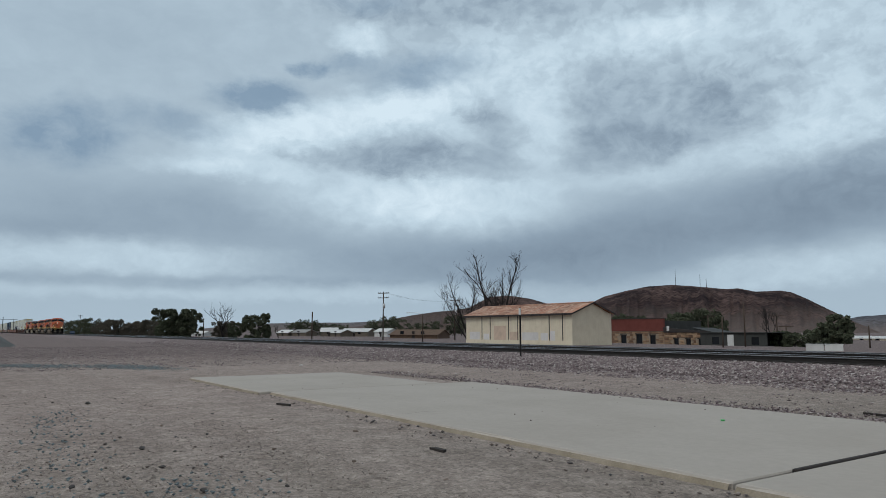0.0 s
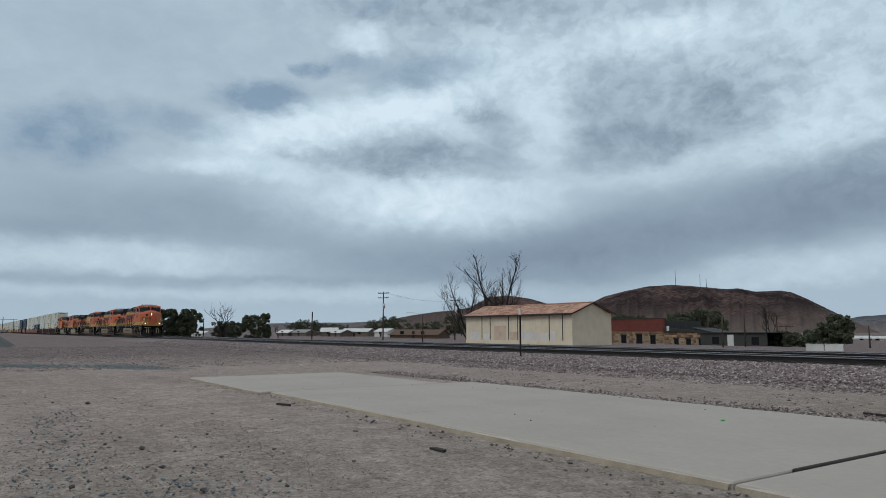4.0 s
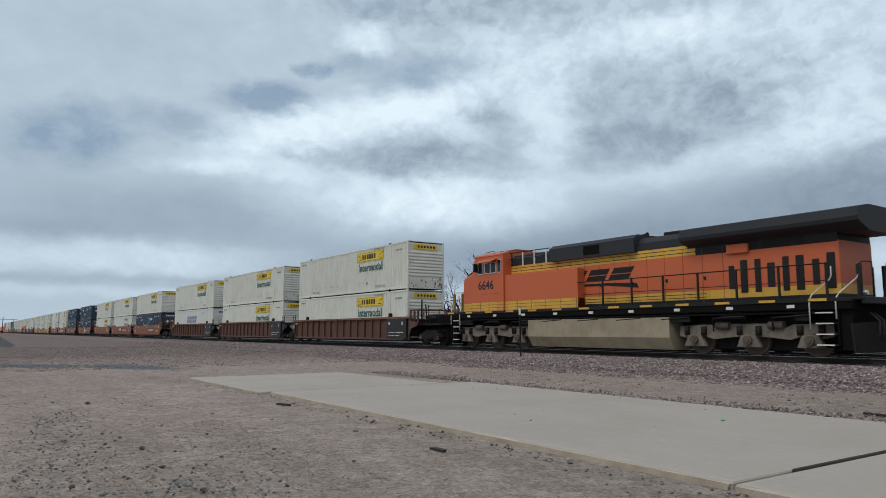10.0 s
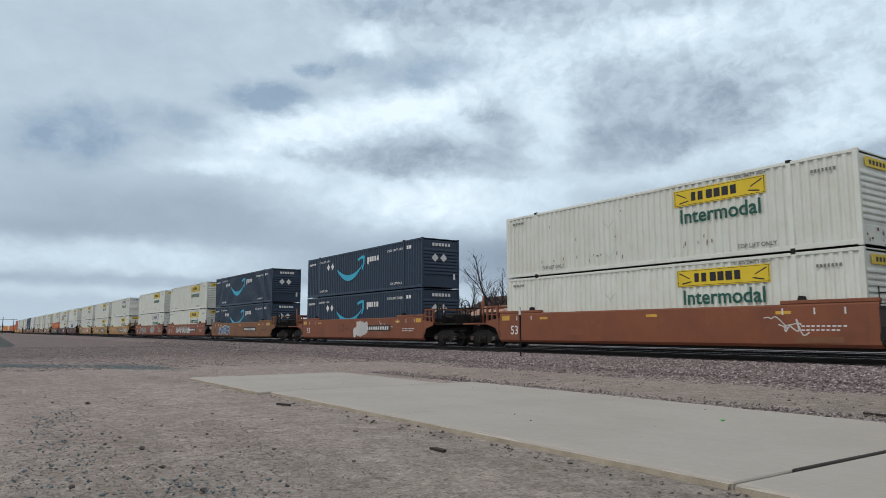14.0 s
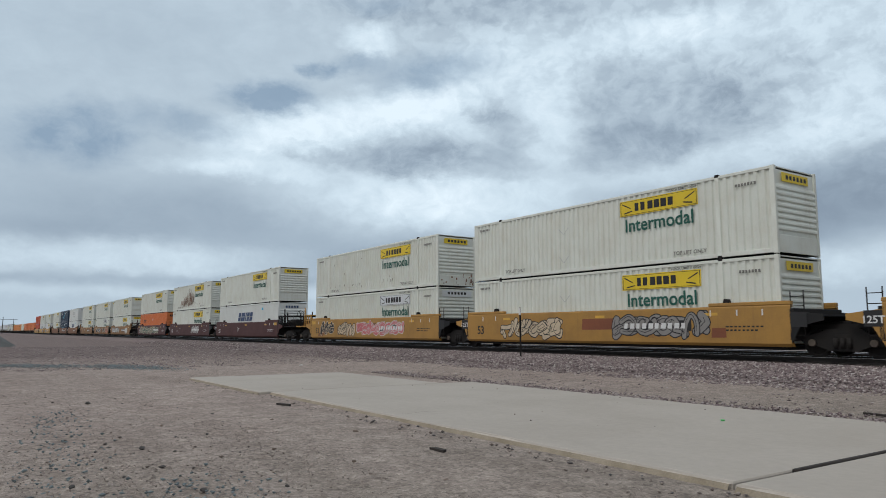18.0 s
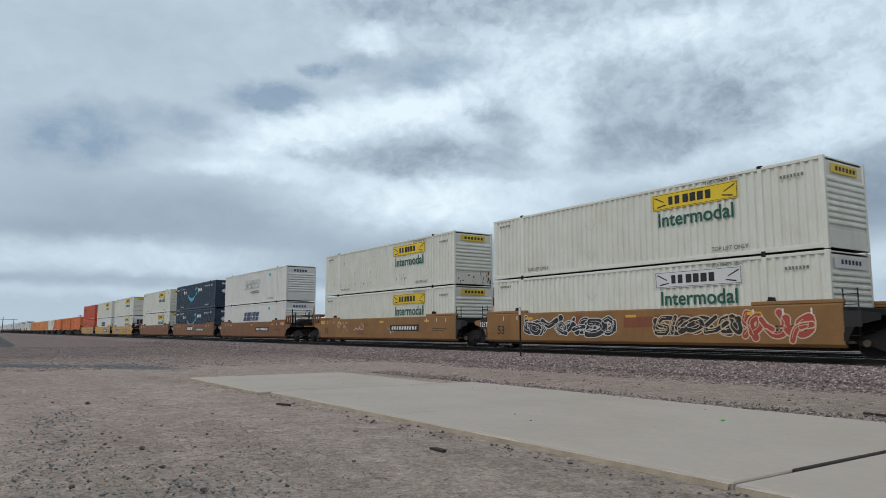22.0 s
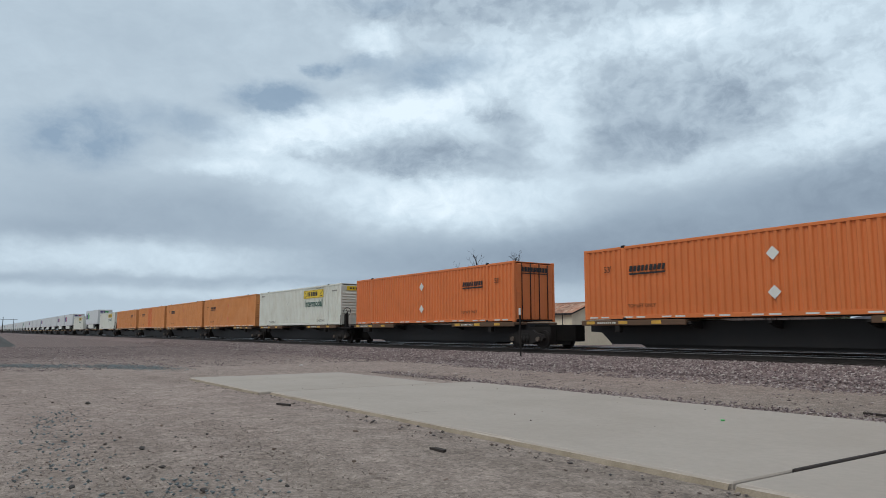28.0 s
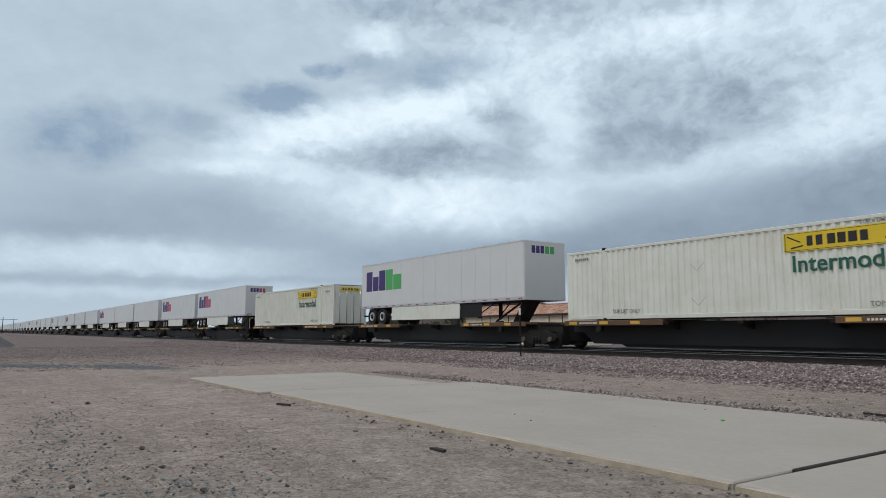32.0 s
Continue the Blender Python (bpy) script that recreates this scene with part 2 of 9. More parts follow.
def ground_material():
    mt = bpy.data.materials.new("desert_soil")
    t = nodes_of(mt)
    pos = t.nodes.new("ShaderNodeTexCoord").outputs["Object"]
    sep = node(t, "ShaderNodeSeparateXYZ", [pos])
    big = node(t, "ShaderNodeTexNoise", {"Vector": pos, "Scale": 0.16, "Detail": 5.0, "Roughness": 0.6}).outputs["Fac"]
    mid = node(t, "ShaderNodeTexNoise", {"Vector": pos, "Scale": 1.7, "Detail": 6.0, "Roughness": 0.6}).outputs["Fac"]
    fine = node(t, "ShaderNodeTexNoise", {"Vector": pos, "Scale": 30.0, "Detail": 5.0, "Roughness": 0.75}).outputs["Fac"]
    speck = node(t, "ShaderNodeTexNoise", {"Vector": pos, "Scale": 95.0, "Detail": 3.0, "Roughness": 0.7}).outputs["Fac"]
    # pinkish silt in the open, more tan beside the slab
    tan = node(t, "ShaderNodeMapRange", {0: math_node(t, "MULTIPLY_ADD", math_node(t, "SUBTRACT", big, 0.5), 8.0, sep.outputs[0]), 1: -13.0, 2: -4.0, 3: 0.0, 4: 1.0}).outputs[0]
    pink = ramp(t, big, [(0.3, (0.392, 0.322, 0.286)), (0.7, (0.485, 0.405, 0.362))])
    warm = ramp(t, big, [(0.3, (0.338, 0.294, 0.252)), (0.7, (0.41, 0.360, 0.312))])
    c = mixc(t, tan, pink, warm)
    c = mixc(t, ramp(t, mid, [(0.36, 0.30), (0.56, 0.0)]), c, (0.265, 0.212, 0.182))
    c = mixc(t, ramp(t, mid, [(0.52, 0.0), (0.72, 0.45)]), c, (0.50, 0.425, 0.378))
    # packed wheel tracks that run beside the rails
    lane = math_node(t, "MULTIPLY_ADD", math_node(t, "SUBTRACT", big, 0.5), 1.6, sep.outputs[1])
    for at in (-18.9, -20.3, -22.4):
        near = node(t, "ShaderNodeMapRange", {0: math_node(t, "ABSOLUTE", math_node(t, "SUBTRACT", lane, at)), 1: 0.65, 2: 0.15, 3: 0.0, 4: 0.35}).outputs[0]
        c = mixc(t, near, c, (0.49, 0.415, 0.37))
    # crushed rock trodden in near the rails, purple-brown stony ground farther along
    edge = math_node(t, "MULTIPLY_ADD", math_node(t, "SUBTRACT", mid, 0.5), 3.0, sep.outputs[1])
    gravel = node(t, "ShaderNodeMapRange", {0: edge, 1: -6.6, 2: -4.2, 3: 0.0, 4: 0.8}).outputs[0]
    far_left = node(t, "ShaderNodeMapRange", {0: math_node(t, "MULTIPLY_ADD", math_node(t, "SUBTRACT", big, 0.5), 14.0, sep.outputs[0]), 1: -28.0, 2: -44.0, 3: 0.0, 4: 0.72}).outputs[0]
    clod = node(t, "ShaderNodeTexNoise", {"Vector": pos, "Scale": 4.5, "Detail": 7.0, "Roughness": 0.8}).outputs["Fac"]
    stony = mixc(t, ramp(t, clod, [(0.42, 0.0), (0.58, 1.0)]), (0.085, 0.060, 0.064), (0.25, 0.192, 0.188))
    c = mixc(t, math_node(t, "MAXIMUM", gravel, far_left), c, stony)
    # grit: dark and pale grains a few millimetres to a centimetre wide
    c = mixc(t, ramp(t, fine, [(0.34, 0.55), (0.45, 0.0)]), c, (0.16, 0.128, 0.112))
    c = mixc(t, ramp(t, fine, [(0.58, 0.0), (0.70, 0.5)]), c, (0.52, 0.455, 0.41))
    c = mixc(t, ramp(t, speck, [(0.36, 0.5), (0.46, 0.0)]), c, (0.13, 0.105, 0.094))
    c = mixc(t, ramp(t, speck, [(0.58, 0.0), (0.68, 0.45)]), c, (0.56, 0.50, 0.455))
    # crumbs and small clods, each of its own shade
    for size, low, high in ((4.5, 0.84, 1.06), (12.0, 0.74, 1.10), (34.0, 0.60, 1.20)):
        cell = node(t, "ShaderNodeTexVoronoi", {"Vector": node(t, "ShaderNodeVectorMath", [pos, math_node(t, "MULTIPLY", fine, 0.9 / size)], operation="ADD").outputs[0], "Scale": size, "Randomness": 1.0}).outputs["Color"]
        one = node(t, "ShaderNodeSeparateXYZ", [cell]).outputs[0]
        c = mixc(t, 1.0, c, ramp(t, one, [(0.0, low), (0.25, 0.90), (0.75, 0.96), (1.0, high)]), "MULTIPLY")
    b = t.nodes.new("ShaderNodeBsdfPrincipled")
    t.links.new(c, b.inputs["Base Color"])
    b.inputs["Roughness"].default_value = 0.95
    b.inputs["Specular IOR Level"].default_value = 0.2
    h = math_node(t, "MULTIPLY_ADD", fine, 0.8, math_node(t, "MULTIPLY", speck, 0.3))
    bp = node(t, "ShaderNodeBump", {"Strength": 0.8, "Distance": 0.02, "Height": h})
    t.links.new(bp.outputs[0], b.inputs["Normal"])
    t.links.new(b.outputs[0], node(t, "ShaderNodeOutputMaterial").inputs[0])
    return mt


def stone_material(name, colors):
    """Loose stones: each one takes its own shade."""
    mt = bpy.data.materials.new(name)
    t = nodes_of(mt)
    isl = t.nodes.new("ShaderNodeNewGeometry").outputs["Random Per Island"]
    c = ramp(t, isl, [(i / max(1, len(colors) - 1), c) for i, c in enumerate(colors)])
    pos = t.nodes.new("ShaderNodeTexCoord").outputs["Object"]
    n = node(t, "ShaderNodeTexNoise", {"Vector": pos, "Scale": 45.0, "Detail": 4.0}).outputs["Fac"]
    c = mixc(t, math_node(t, "MULTIPLY", n, 0.35), c, (0.08, 0.07, 0.07))
    b = t.nodes.new("ShaderNodeBsdfPrincipled")
    t.links.new(c, b.inputs["Base Color"])
    b.inputs["Roughness"].default_value = 0.9
    b.inputs["Specular IOR Level"].default_value = 0.25
    t.links.new(b.outputs[0], node(t, "ShaderNodeOutputMaterial").inputs[0])
    return mt


def hill_material(name, low, high, scale, fan=(0.24, 0.19, 0.165)):
    mt = bpy.data.materials.new(name)
    t = nodes_of(mt)
    pos = t.nodes.new("ShaderNodeTexCoord").outputs["Object"]
    a = node(t, "ShaderNodeTexNoise", {"Vector": pos, "Scale": scale, "Detail": 9.0, "Roughness": 0.68, "Distortion": 0.4}).outputs["Fac"]
    f = node(t, "ShaderNodeTexNoise", {"Vector": pos, "Scale": scale * 9, "Detail": 7.0, "Roughness": 0.75}).outputs["Fac"]
    c = ramp(t, a, [(0.40, low), (0.62, high)])
    c = mixc(t, ramp(t, f, [(0.38, 0.9), (0.56, 0.0)]), c, tuple(v * 0.45 for v in low))
    z = node(t, "ShaderNodeSeparateXYZ", [pos]).outputs[2]
    sand = math_node(t, "MULTIPLY_ADD", math_node(t, "SUBTRACT", a, 0.5), 90.0, z)
    c = mixc(t, node(t, "ShaderNodeMapRange", {0: sand, 1: 48.0, 2: 4.0, 3: 0.0, 4: 0.6}).outputs[0], c, fan)
    b = t.nodes.new("ShaderNodeBsdfPrincipled")
    t.links.new(c, b.inputs["Base Color"])
    b.inputs["Roughness"].default_value = 1.0
    b.inputs["Specular IOR Level"].default_value = 0.05
    bp = node(t, "ShaderNodeBump", {"Strength": 1.0, "Distance": 14.0, "Height": a})
    t.links.new(bp.outputs[0], b.inputs["Normal"])
    t.links.new(b.outputs[0], node(t, "ShaderNodeOutputMaterial").inputs[0])
    return mt


SOIL = ground_material()
STEEL_DARK = paint("dark_steel", (0.016, 0.015, 0.015), 0.75, 0.0, stain=0.5, stain_color=(0.035, 0.03, 0.026), spec=0.25)
BLACK = paint("black_paint", (0.012, 0.013, 0.015), 0.6, stain=0.4, stain_color=(0.03, 0.027, 0.024), spec=0.3)
ORANGE = paint("loco_orange", (0.56, 0.124, 0.042), 0.5, grain=0.06, stain=0.45, stain_color=(0.50, 0.135, 0.065), streak=0.3, vary=0.05)
ORANGE_OLD = paint("faded_loco_orange", (0.47, 0.118, 0.052), 0.6, grain=0.08, stain=0.6, stain_color=(0.33, 0.105, 0.06), streak=0.5, vary=0.05)
YELLOW = paint("stripe_yellow", (0.70, 0.42, 0.06), 0.5, grain=0.06, stain=0.5, stain_color=(0.36, 0.2, 0.06), streak=0.4, vary=0.04)
# darker copy of TANK: grime plus the shade of the tank's lower part
TANK_DIM = paint("dim_dirty_tank", (0.21, 0.165, 0.115), 0.7, stain=0.5, stain_color=(0.04, 0.032, 0.025), streak=0.5)
RESERVOIR = paint("tan_reservoir", (0.34, 0.265, 0.18), 0.65, stain=0.4, stain_color=(0.16, 0.12, 0.08), streak=0.3)
TANK = paint("dusty_tank", (0.27, 0.215, 0.145), 0.7, stain=0.5, stain_color=(0.09, 0.07, 0.05), streak=0.4)
TANK_PALE = paint("pale_tank", (0.38, 0.335, 0.24), 0.7, stain=0.5, stain_color=(0.13, 0.10, 0.075), streak=0.3)
ROOFING = paint("roof_black", (0.026, 0.030, 0.037), 0.6, grain=0.08, stain=0.4, stain_color=(0.045, 0.042, 0.040), streak=0.2, spec=0.3)
MUSTARD = paint("dirty_mustard", (0.33, 0.215, 0.055), 0.7, grain=0.12, stain=0.7, stain_color=(0.11, 0.075, 0.04), size=0.4, streak=0.3)
HOSE = paint("pale_hose", (0.46, 0.42, 0.28), 0.7, stain=0.3)
TRUCK = paint("dusty_truck", (0.115, 0.093, 0.076), 0.8, stain=0.6, stain_color=(0.035, 0.03, 0.026), size=0.5)
PITCH = paint("grimy_black", (0.008, 0.008, 0.008), 0.9, stain=0.4, stain_color=(0.018, 0.016, 0.014), spec=0.08)
TRUCK_PALE = paint("pale_dusty_truck", (0.21, 0.185, 0.155), 0.85, stain=0.7, stain_color=(0.06, 0.05, 0.042), size=0.4)
WHITE_RAIL = paint("white_paint", (0.75, 0.74, 0.70), 0.5, stain=0.3)
GLASS = paint("dark_glass", (0.010, 0.013, 0.017), 0.16, grain=0.0, stain=0.05, spec=0.35)
RUBBER = paint("rubber", (0.018, 0.018, 0.019), 0.85, stain=0.3, stain_color=(0.06, 0.05, 0.045))
ALU = paint("aluminium", (0.62, 0.63, 0.64), 0.35, 0.7, stain=0.2)
CREAM = paint("container_white", (0.715, 0.755, 0.70), 0.5, grain=0.04, stain=0.35, stain_color=(0.52, 0.49, 0.40), streak=0.42, vary=0.05)
PALE = paint("container_pale", (0.70, 0.735, 0.72), 0.5, grain=0.03, stain=0.2, stain_color=(0.48, 0.48, 0.43), streak=0.22, vary=0.04)
NAVY = paint("container_navy", (0.018, 0.040, 0.075), 0.45, grain=0.05, stain=0.2, stain_color=(0.05, 0.065, 0.085), vary=0.06)
TANGERINE = paint("container_orange", (0.69, 0.195, 0.055), 0.5, grain=0.04, stain=0.25, stain_color=(0.42, 0.13, 0.04), streak=0.2, vary=0.04)
FADED = paint("container_faded_orange", (0.71, 0.312, 0.108), 0.6, grain=0.04, stain=0.35, stain_color=(0.48, 0.16, 0.06), streak=0.2, vary=0.05)
VERMILION = paint("container_red_orange", (0.55, 0.105, 0.05), 0.5, grain=0.04, stain=0.3, stain_color=(0.40, 0.07, 0.035), streak=0.25, vary=0.05)
INK_GHOST = paint("ghost_sign", (0.50, 0.52, 0.51), 0.6, grain=0.05, stain=0.5, stain_color=(0.66, 0.68, 0.66))
REEFER = paint("reefer_white", (0.63, 0.665, 0.68), 0.4, grain=0.02, stain=0.15, stain_color=(0.52, 0.50, 0.45), vary=0.03)
SIGN_YELLOW = paint("sign_yellow", (0.76, 0.56, 0.03), 0.5, grain=0.04, stain=0.2, vary=0.05)
INK = paint("sign_black", (0.02, 0.02, 0.022), 0.6, grain=0.0, stain=0.1)
INK_GREEN = paint("sign_green", (0.012, 0.10, 0.075), 0.55, grain=0.05, stain=0.15)
INK_BLUE = paint("sign_blue", (0.028, 0.058, 0.15), 0.55, grain=0.05, stain=0.25, stain_color=(0.3, 0.35, 0.4))
INK_FADE = paint("faded_sign_blue", (0.13, 0.22, 0.36), 0.55, grain=0.05, stain=0.9, stain_color=(0.58, 0.62, 0.62), size=0.3)
SCRAPE = paint("scrape", (0.17, 0.125, 0.095), 0.8, grain=0.2, stain=0.6, stain_color=(0.07, 0.05, 0.04), size=0.3)
CYAN = paint("sign_cyan", (0.03, 0.42, 0.62), 0.5, grain=0.03, stain=0.1)
INK_WHITE = paint("sign_white", (0.74, 0.75, 0.75), 0.55, grain=0.03, stain=0.2)
INK_GREY = paint("faded_letters", (0.20, 0.20, 0.185), 0.6, grain=0.05, stain=0.3)
PURPLE = paint("sign_purple", (0.05, 0.025, 0.16), 0.5, grain=0.02, stain=0.1)
LIME = paint("sign_lime", (0.08, 0.42, 0.12), 0.5, grain=0.02, stain=0.1)
MAGENTA = paint("sign_red", (0.42, 0.08, 0.14), 0.5, grain=0.02, stain=0.1)
RUST = paint("rust", (0.20, 0.075, 0.035), 0.9, stain=0.6, stain_color=(0.09, 0.035, 0.02), size=0.3)
WELL = {
    "ribbed": paint("well_umber", (0.108, 0.052, 0.037), 0.75, stain=0.5, stain_color=(0.075, 0.042, 0.034), streak=0.4),
    "oxide": paint("well_oxide", (0.245, 0.082, 0.038), 0.65, stain=0.45, stain_color=(0.13, 0.052, 0.034), streak=0.35),
    "brown": paint("well_brown", (0.215, 0.100, 0.046), 0.65, stain=0.45, stain_color=(0.15, 0.07, 0.036), streak=0.3),
    "tan": paint("well_tan", (0.285, 0.150, 0.052), 0.65, stain=0.5, stain_color=(0.15, 0.08, 0.036), streak=0.35),
    "maroon": paint("well_maroon", (0.080, 0.026, 0.024), 0.65, stain=0.4, stain_color=(0.045, 0.025, 0.024), streak=0.3),
    "ochre": paint("well_ochre", (0.43, 0.235, 0.055), 0.6, stain=0.45, stain_color=(0.21, 0.12, 0.05), streak=0.35),
    "gold": paint("well_gold", (0.55, 0.32, 0.075), 0.55, stain=0.35, stain_color=(0.30, 0.18, 0.06), streak=0.25),
}
CHORD = paint("rusty_chord", (0.19, 0.105, 0.065), 0.8, grain=0.2, stain=0.8, stain_color=(0.075, 0.04, 0.03), size=0.5, vary=0.1)
DECK = paint("spine_deck", (0.12, 0.070, 0.042), 0.8, stain=0.6, stain_color=(0.09, 0.06, 0.04), size=0.6)
CONCRETE = paint("concrete", (0.425, 0.390, 0.346), 0.85, grain=0.10, stain=0.45, stain_color=(0.33, 0.293, 0.252), size=1.9, vary=0.02, bump=0.2, bump_size=60)
MOSS_EDGE = paint("stained_edge", (0.32, 0.275, 0.21), 0.95, grain=0.3, stain=0.8, stain_color=(0.19, 0.16, 0.11), size=0.35, bump=0.8, bump_size=35)
LIP = paint("chalky_lip", (0.50, 0.455, 0.40), 0.95, grain=0.2, stain=0.5, stain_color=(0.36, 0.31, 0.26), size=0.4, bump=0.5, bump_size=40)
TIE = paint("tie", (0.036, 0.03, 0.027), 0.95, stain=0.4, bump=0.5, bump_size=18)
RAIL_SIDE = paint("rail_side", (0.018, 0.015, 0.014), 0.8, stain=0.4)
RAIL_TOP = paint("rail_head", (0.55, 0.56, 0.58), 0.22, 0.9, grain=0.02, stain=0.1)
BALLAST_BED = paint("ballast_bed", (0.215, 0.172, 0.168), 0.95, grain=0.5, stain=0.4, bump=1.0, bump_size=22)
BALLAST = stone_material("ballast_stone", [(0.07, 0.054, 0.058), (0.26, 0.202, 0.204), (0.135, 0.103, 0.110), (0.45, 0.39, 0.38), (0.20, 0.155, 0.158), (0.60, 0.55, 0.525), (0.10, 0.078, 0.083)])
PEBBLE = stone_material("pebble", [(0.075, 0.068, 0.066), (0.22, 0.175, 0.152), (0.12, 0.122, 0.13), (0.36, 0.305, 0.27), (0.16, 0.128, 0.115), (0.50, 0.44, 0.40), (0.095, 0.084, 0.08)])
BLUE_STONE = stone_material("blue_stone", [(0.16, 0.205, 0.22), (0.29, 0.36, 0.38), (0.11, 0.14, 0.155), (0.22, 0.28, 0.30)])
GRIT = stone_material("grit", [(0.15, 0.12, 0.108), (0.36, 0.30, 0.265), (0.25, 0.205, 0.18), (0.45, 0.385, 0.345), (0.31, 0.255, 0.225), (0.56, 0.50, 0.46), (0.20, 0.165, 0.15)])
ROCK_DARK = paint("dark_rock", (0.075, 0.07, 0.068), 0.9, grain=0.2, stain=0.5, stain_color=(0.055, 0.05, 0.048), size=0.12, vary=0.2, bump=0.5, bump_size=60)
ROCK_TAN = paint("tan_rock", (0.215, 0.165, 0.135), 0.9, grain=0.2, stain=0.5, stain_color=(0.115, 0.09, 0.075), size=0.12, vary=0.2, bump=0.5, bump_size=60)
BRICK_GREEN = paint("band_green", (0.025, 0.05, 0.035), 0.6, stain=0.3)
LAMP = glow("headlight", (1.0, 0.90, 0.78), 2.0)


# ---- mesh building ----
class M:
    """Collects vertices and faces of one mesh."""

    def __init__(self):
        self.v, self.f, self.s = [], [], []

    def add(self, vs, fs, smooth=False):
        k = len(self.v)
        self.v += [tuple(p) for p in vs]
        self.f += [tuple(i + k for i in f) for f in fs]
        self.s += [smooth] * len(fs)
        return self

    def box(self, x0, x1, y0, y1, z0, z1, c=0.0):
        """A block; c cuts its edges."""
        if c <= 0:
            vs = [(x, y, z) for x in (x0, x1) for y in (y0, y1) for z in (z0, z1)]
            return self.add(vs, [(0, 1, 3, 2), (4, 6, 7, 5), (0, 4, 5, 1), (2, 3, 7, 6), (0, 2, 6, 4), (1, 5, 7, 3)])
        c = min(c, (x1 - x0) * 0.45, (y1 - y0) * 0.45, (z1 - z0) * 0.45)
        vs, ix = [], {}
        for i, (x, dx) in enumerate(((x0, c), (x1, -c))):
            for j, (y, dy) in enumerate(((y0, c), (y1, -c))):
                for k, (z, dz) in enumerate(((z0, c), (z1, -c))):
                    for a in range(3):
                        ix[i, j, k, a] = len(vs)
                        vs.append((x if a == 0 else x + dx, y if a == 1 else y + dy, z if a == 2 else z + dz))
        fs = []
        for i in (0, 1):
            fs.append([ix[i, 0, 0, 0], ix[i, 0, 1, 0], ix[i, 1, 1, 0], ix[i, 1, 0, 0]][::1 if i == 0 else -1])
            fs.append([ix[0, i, 0, 1], ix[1, i, 0, 1], ix[1, i, 1, 1], ix[0, i, 1, 1]][::1 if i == 0 else -1])
            fs.append([ix[0, 0, i, 2], ix[0, 1, i, 2], ix[1, 1, i, 2], ix[1, 0, i, 2]][::1 if i == 0 else -1])
            for j in (0, 1):
                fs.append([ix[i, j, 0, 0], ix[i, j, 1, 0], ix[i, j, 1, 1], ix[i, j, 0, 1]][::-1 if i == j else 1])
                fs.append([ix[i, 0, j, 0], ix[i, 1, j, 0], ix[i, 1, j, 2], ix[i, 0, j, 2]][::1 if i == j else -1])
                fs.append([ix[0, i, j, 1], ix[1, i, j, 1], ix[1, i, j, 2], ix[0, i, j, 2]][::-1 if i == j else 1])
                for k in (0, 1):
                    fs.append([ix[i, j, k, 0], ix[i, j, k, 1], ix[i, j, k, 2]][::1 if (i + j + k) % 2 == 0 else -1])
        return self.add(vs, fs)

    def prism(self, profile, a0, a1, axis="x"):
        """A closed outline pushed along an axis. The outline is (y, z) for x, (x, z) for y, (x, y) for z."""
        put = {"x": lambda p, a: (a, p[0], p[1]), "y": lambda p, a: (p[0], a, p[1]), "z": lambda p, a: (p[0], p[1], a)}[axis]
        n = len(profile)
        vs = [put(p, a0) for p in profile] + [put(p, a1) for p in profile]
        fs = [(i, (i + 1) % n, n + (i + 1) % n, n + i) for i in range(n)] + [tuple(range(n))[::-1], tuple(range(n, 2 * n))]
        return self.add(vs, fs)

    def tube(self, path, r, seg=6, caps=True):
        """A round bar along a line of points; r may be one radius a point."""
        pts = [Vector(p) for p in path]
        rs = r if isinstance(r, (list, tuple)) else [r] * len(pts)
        vs, fs = [], []
        side = None
        for i, p in enumerate(pts):
            d = (pts[min(i + 1, len(pts) - 1)] - pts[max(i - 1, 0)])
            d = d.normalized() if d.length > 1e-9 else Vector((0, 0, 1))
            if side is None:
                side = d.orthogonal().normalized()
            side = (side - d * side.dot(d))
            side = side.normalized() if side.length > 1e-6 else d.orthogonal().normalized()
            up = d.cross(side)
            vs += [p + (side * math.cos(2 * math.pi * k / seg) + up * math.sin(2 * math.pi * k / seg)) * rs[i] for k in range(seg)]
        for i in range(len(pts) - 1):
            fs += [(i * seg + k, i * seg + (k + 1) % seg, (i + 1) * seg + (k + 1) % seg, (i + 1) * seg + k) for k in range(seg)]
        self.add(vs, fs, True)
        if caps and seg > 3:
            k = len(self.v) - len(vs)
            self.f += [tuple(k + i for i in range(seg))[::-1], tuple(k + len(vs) - seg + i for i in range(seg))]
            self.s += [False, False]
        return self

    def wheel(self, x, y, z, r, w, seg=24):
        """A disc with a hub and a rim about the y axis."""
        prof = [(0, r * 0.12, 1.15), (0, r * 0.28, 1.15), (0, r * 0.34, 0.75), (0, r * 0.78, 0.6), (0, r * 0.84, 1.0), (0, r, 1.0)]
        vs, fs = [], []
        rings = [(rr, -w / 2 * k) for _, rr, k in prof] + [(rr, w / 2 * k) for _, rr, k in prof[::-1]]
        for rr, yy in rings:
            vs += [(x + rr * math.cos(2 * math.pi * i / seg), y + yy, z + rr * math.sin(2 * math.pi * i / seg)) for i in range(seg)]
        for j in range(len(rings) - 1):
            fs += [(j * seg + i, j * seg + (i + 1) % seg, (j + 1) * seg + (i + 1) % seg, (j + 1) * seg + i) for i in range(seg)]
        fs += [tuple(range(seg)), tuple(range((len(rings) - 1) * seg, len(rings) * seg))[::-1]]
        return self.add(vs, fs)

    def quad(self, a, b, c, d):
        return self.add([a, b, c, d], [(0, 1, 2, 3)])

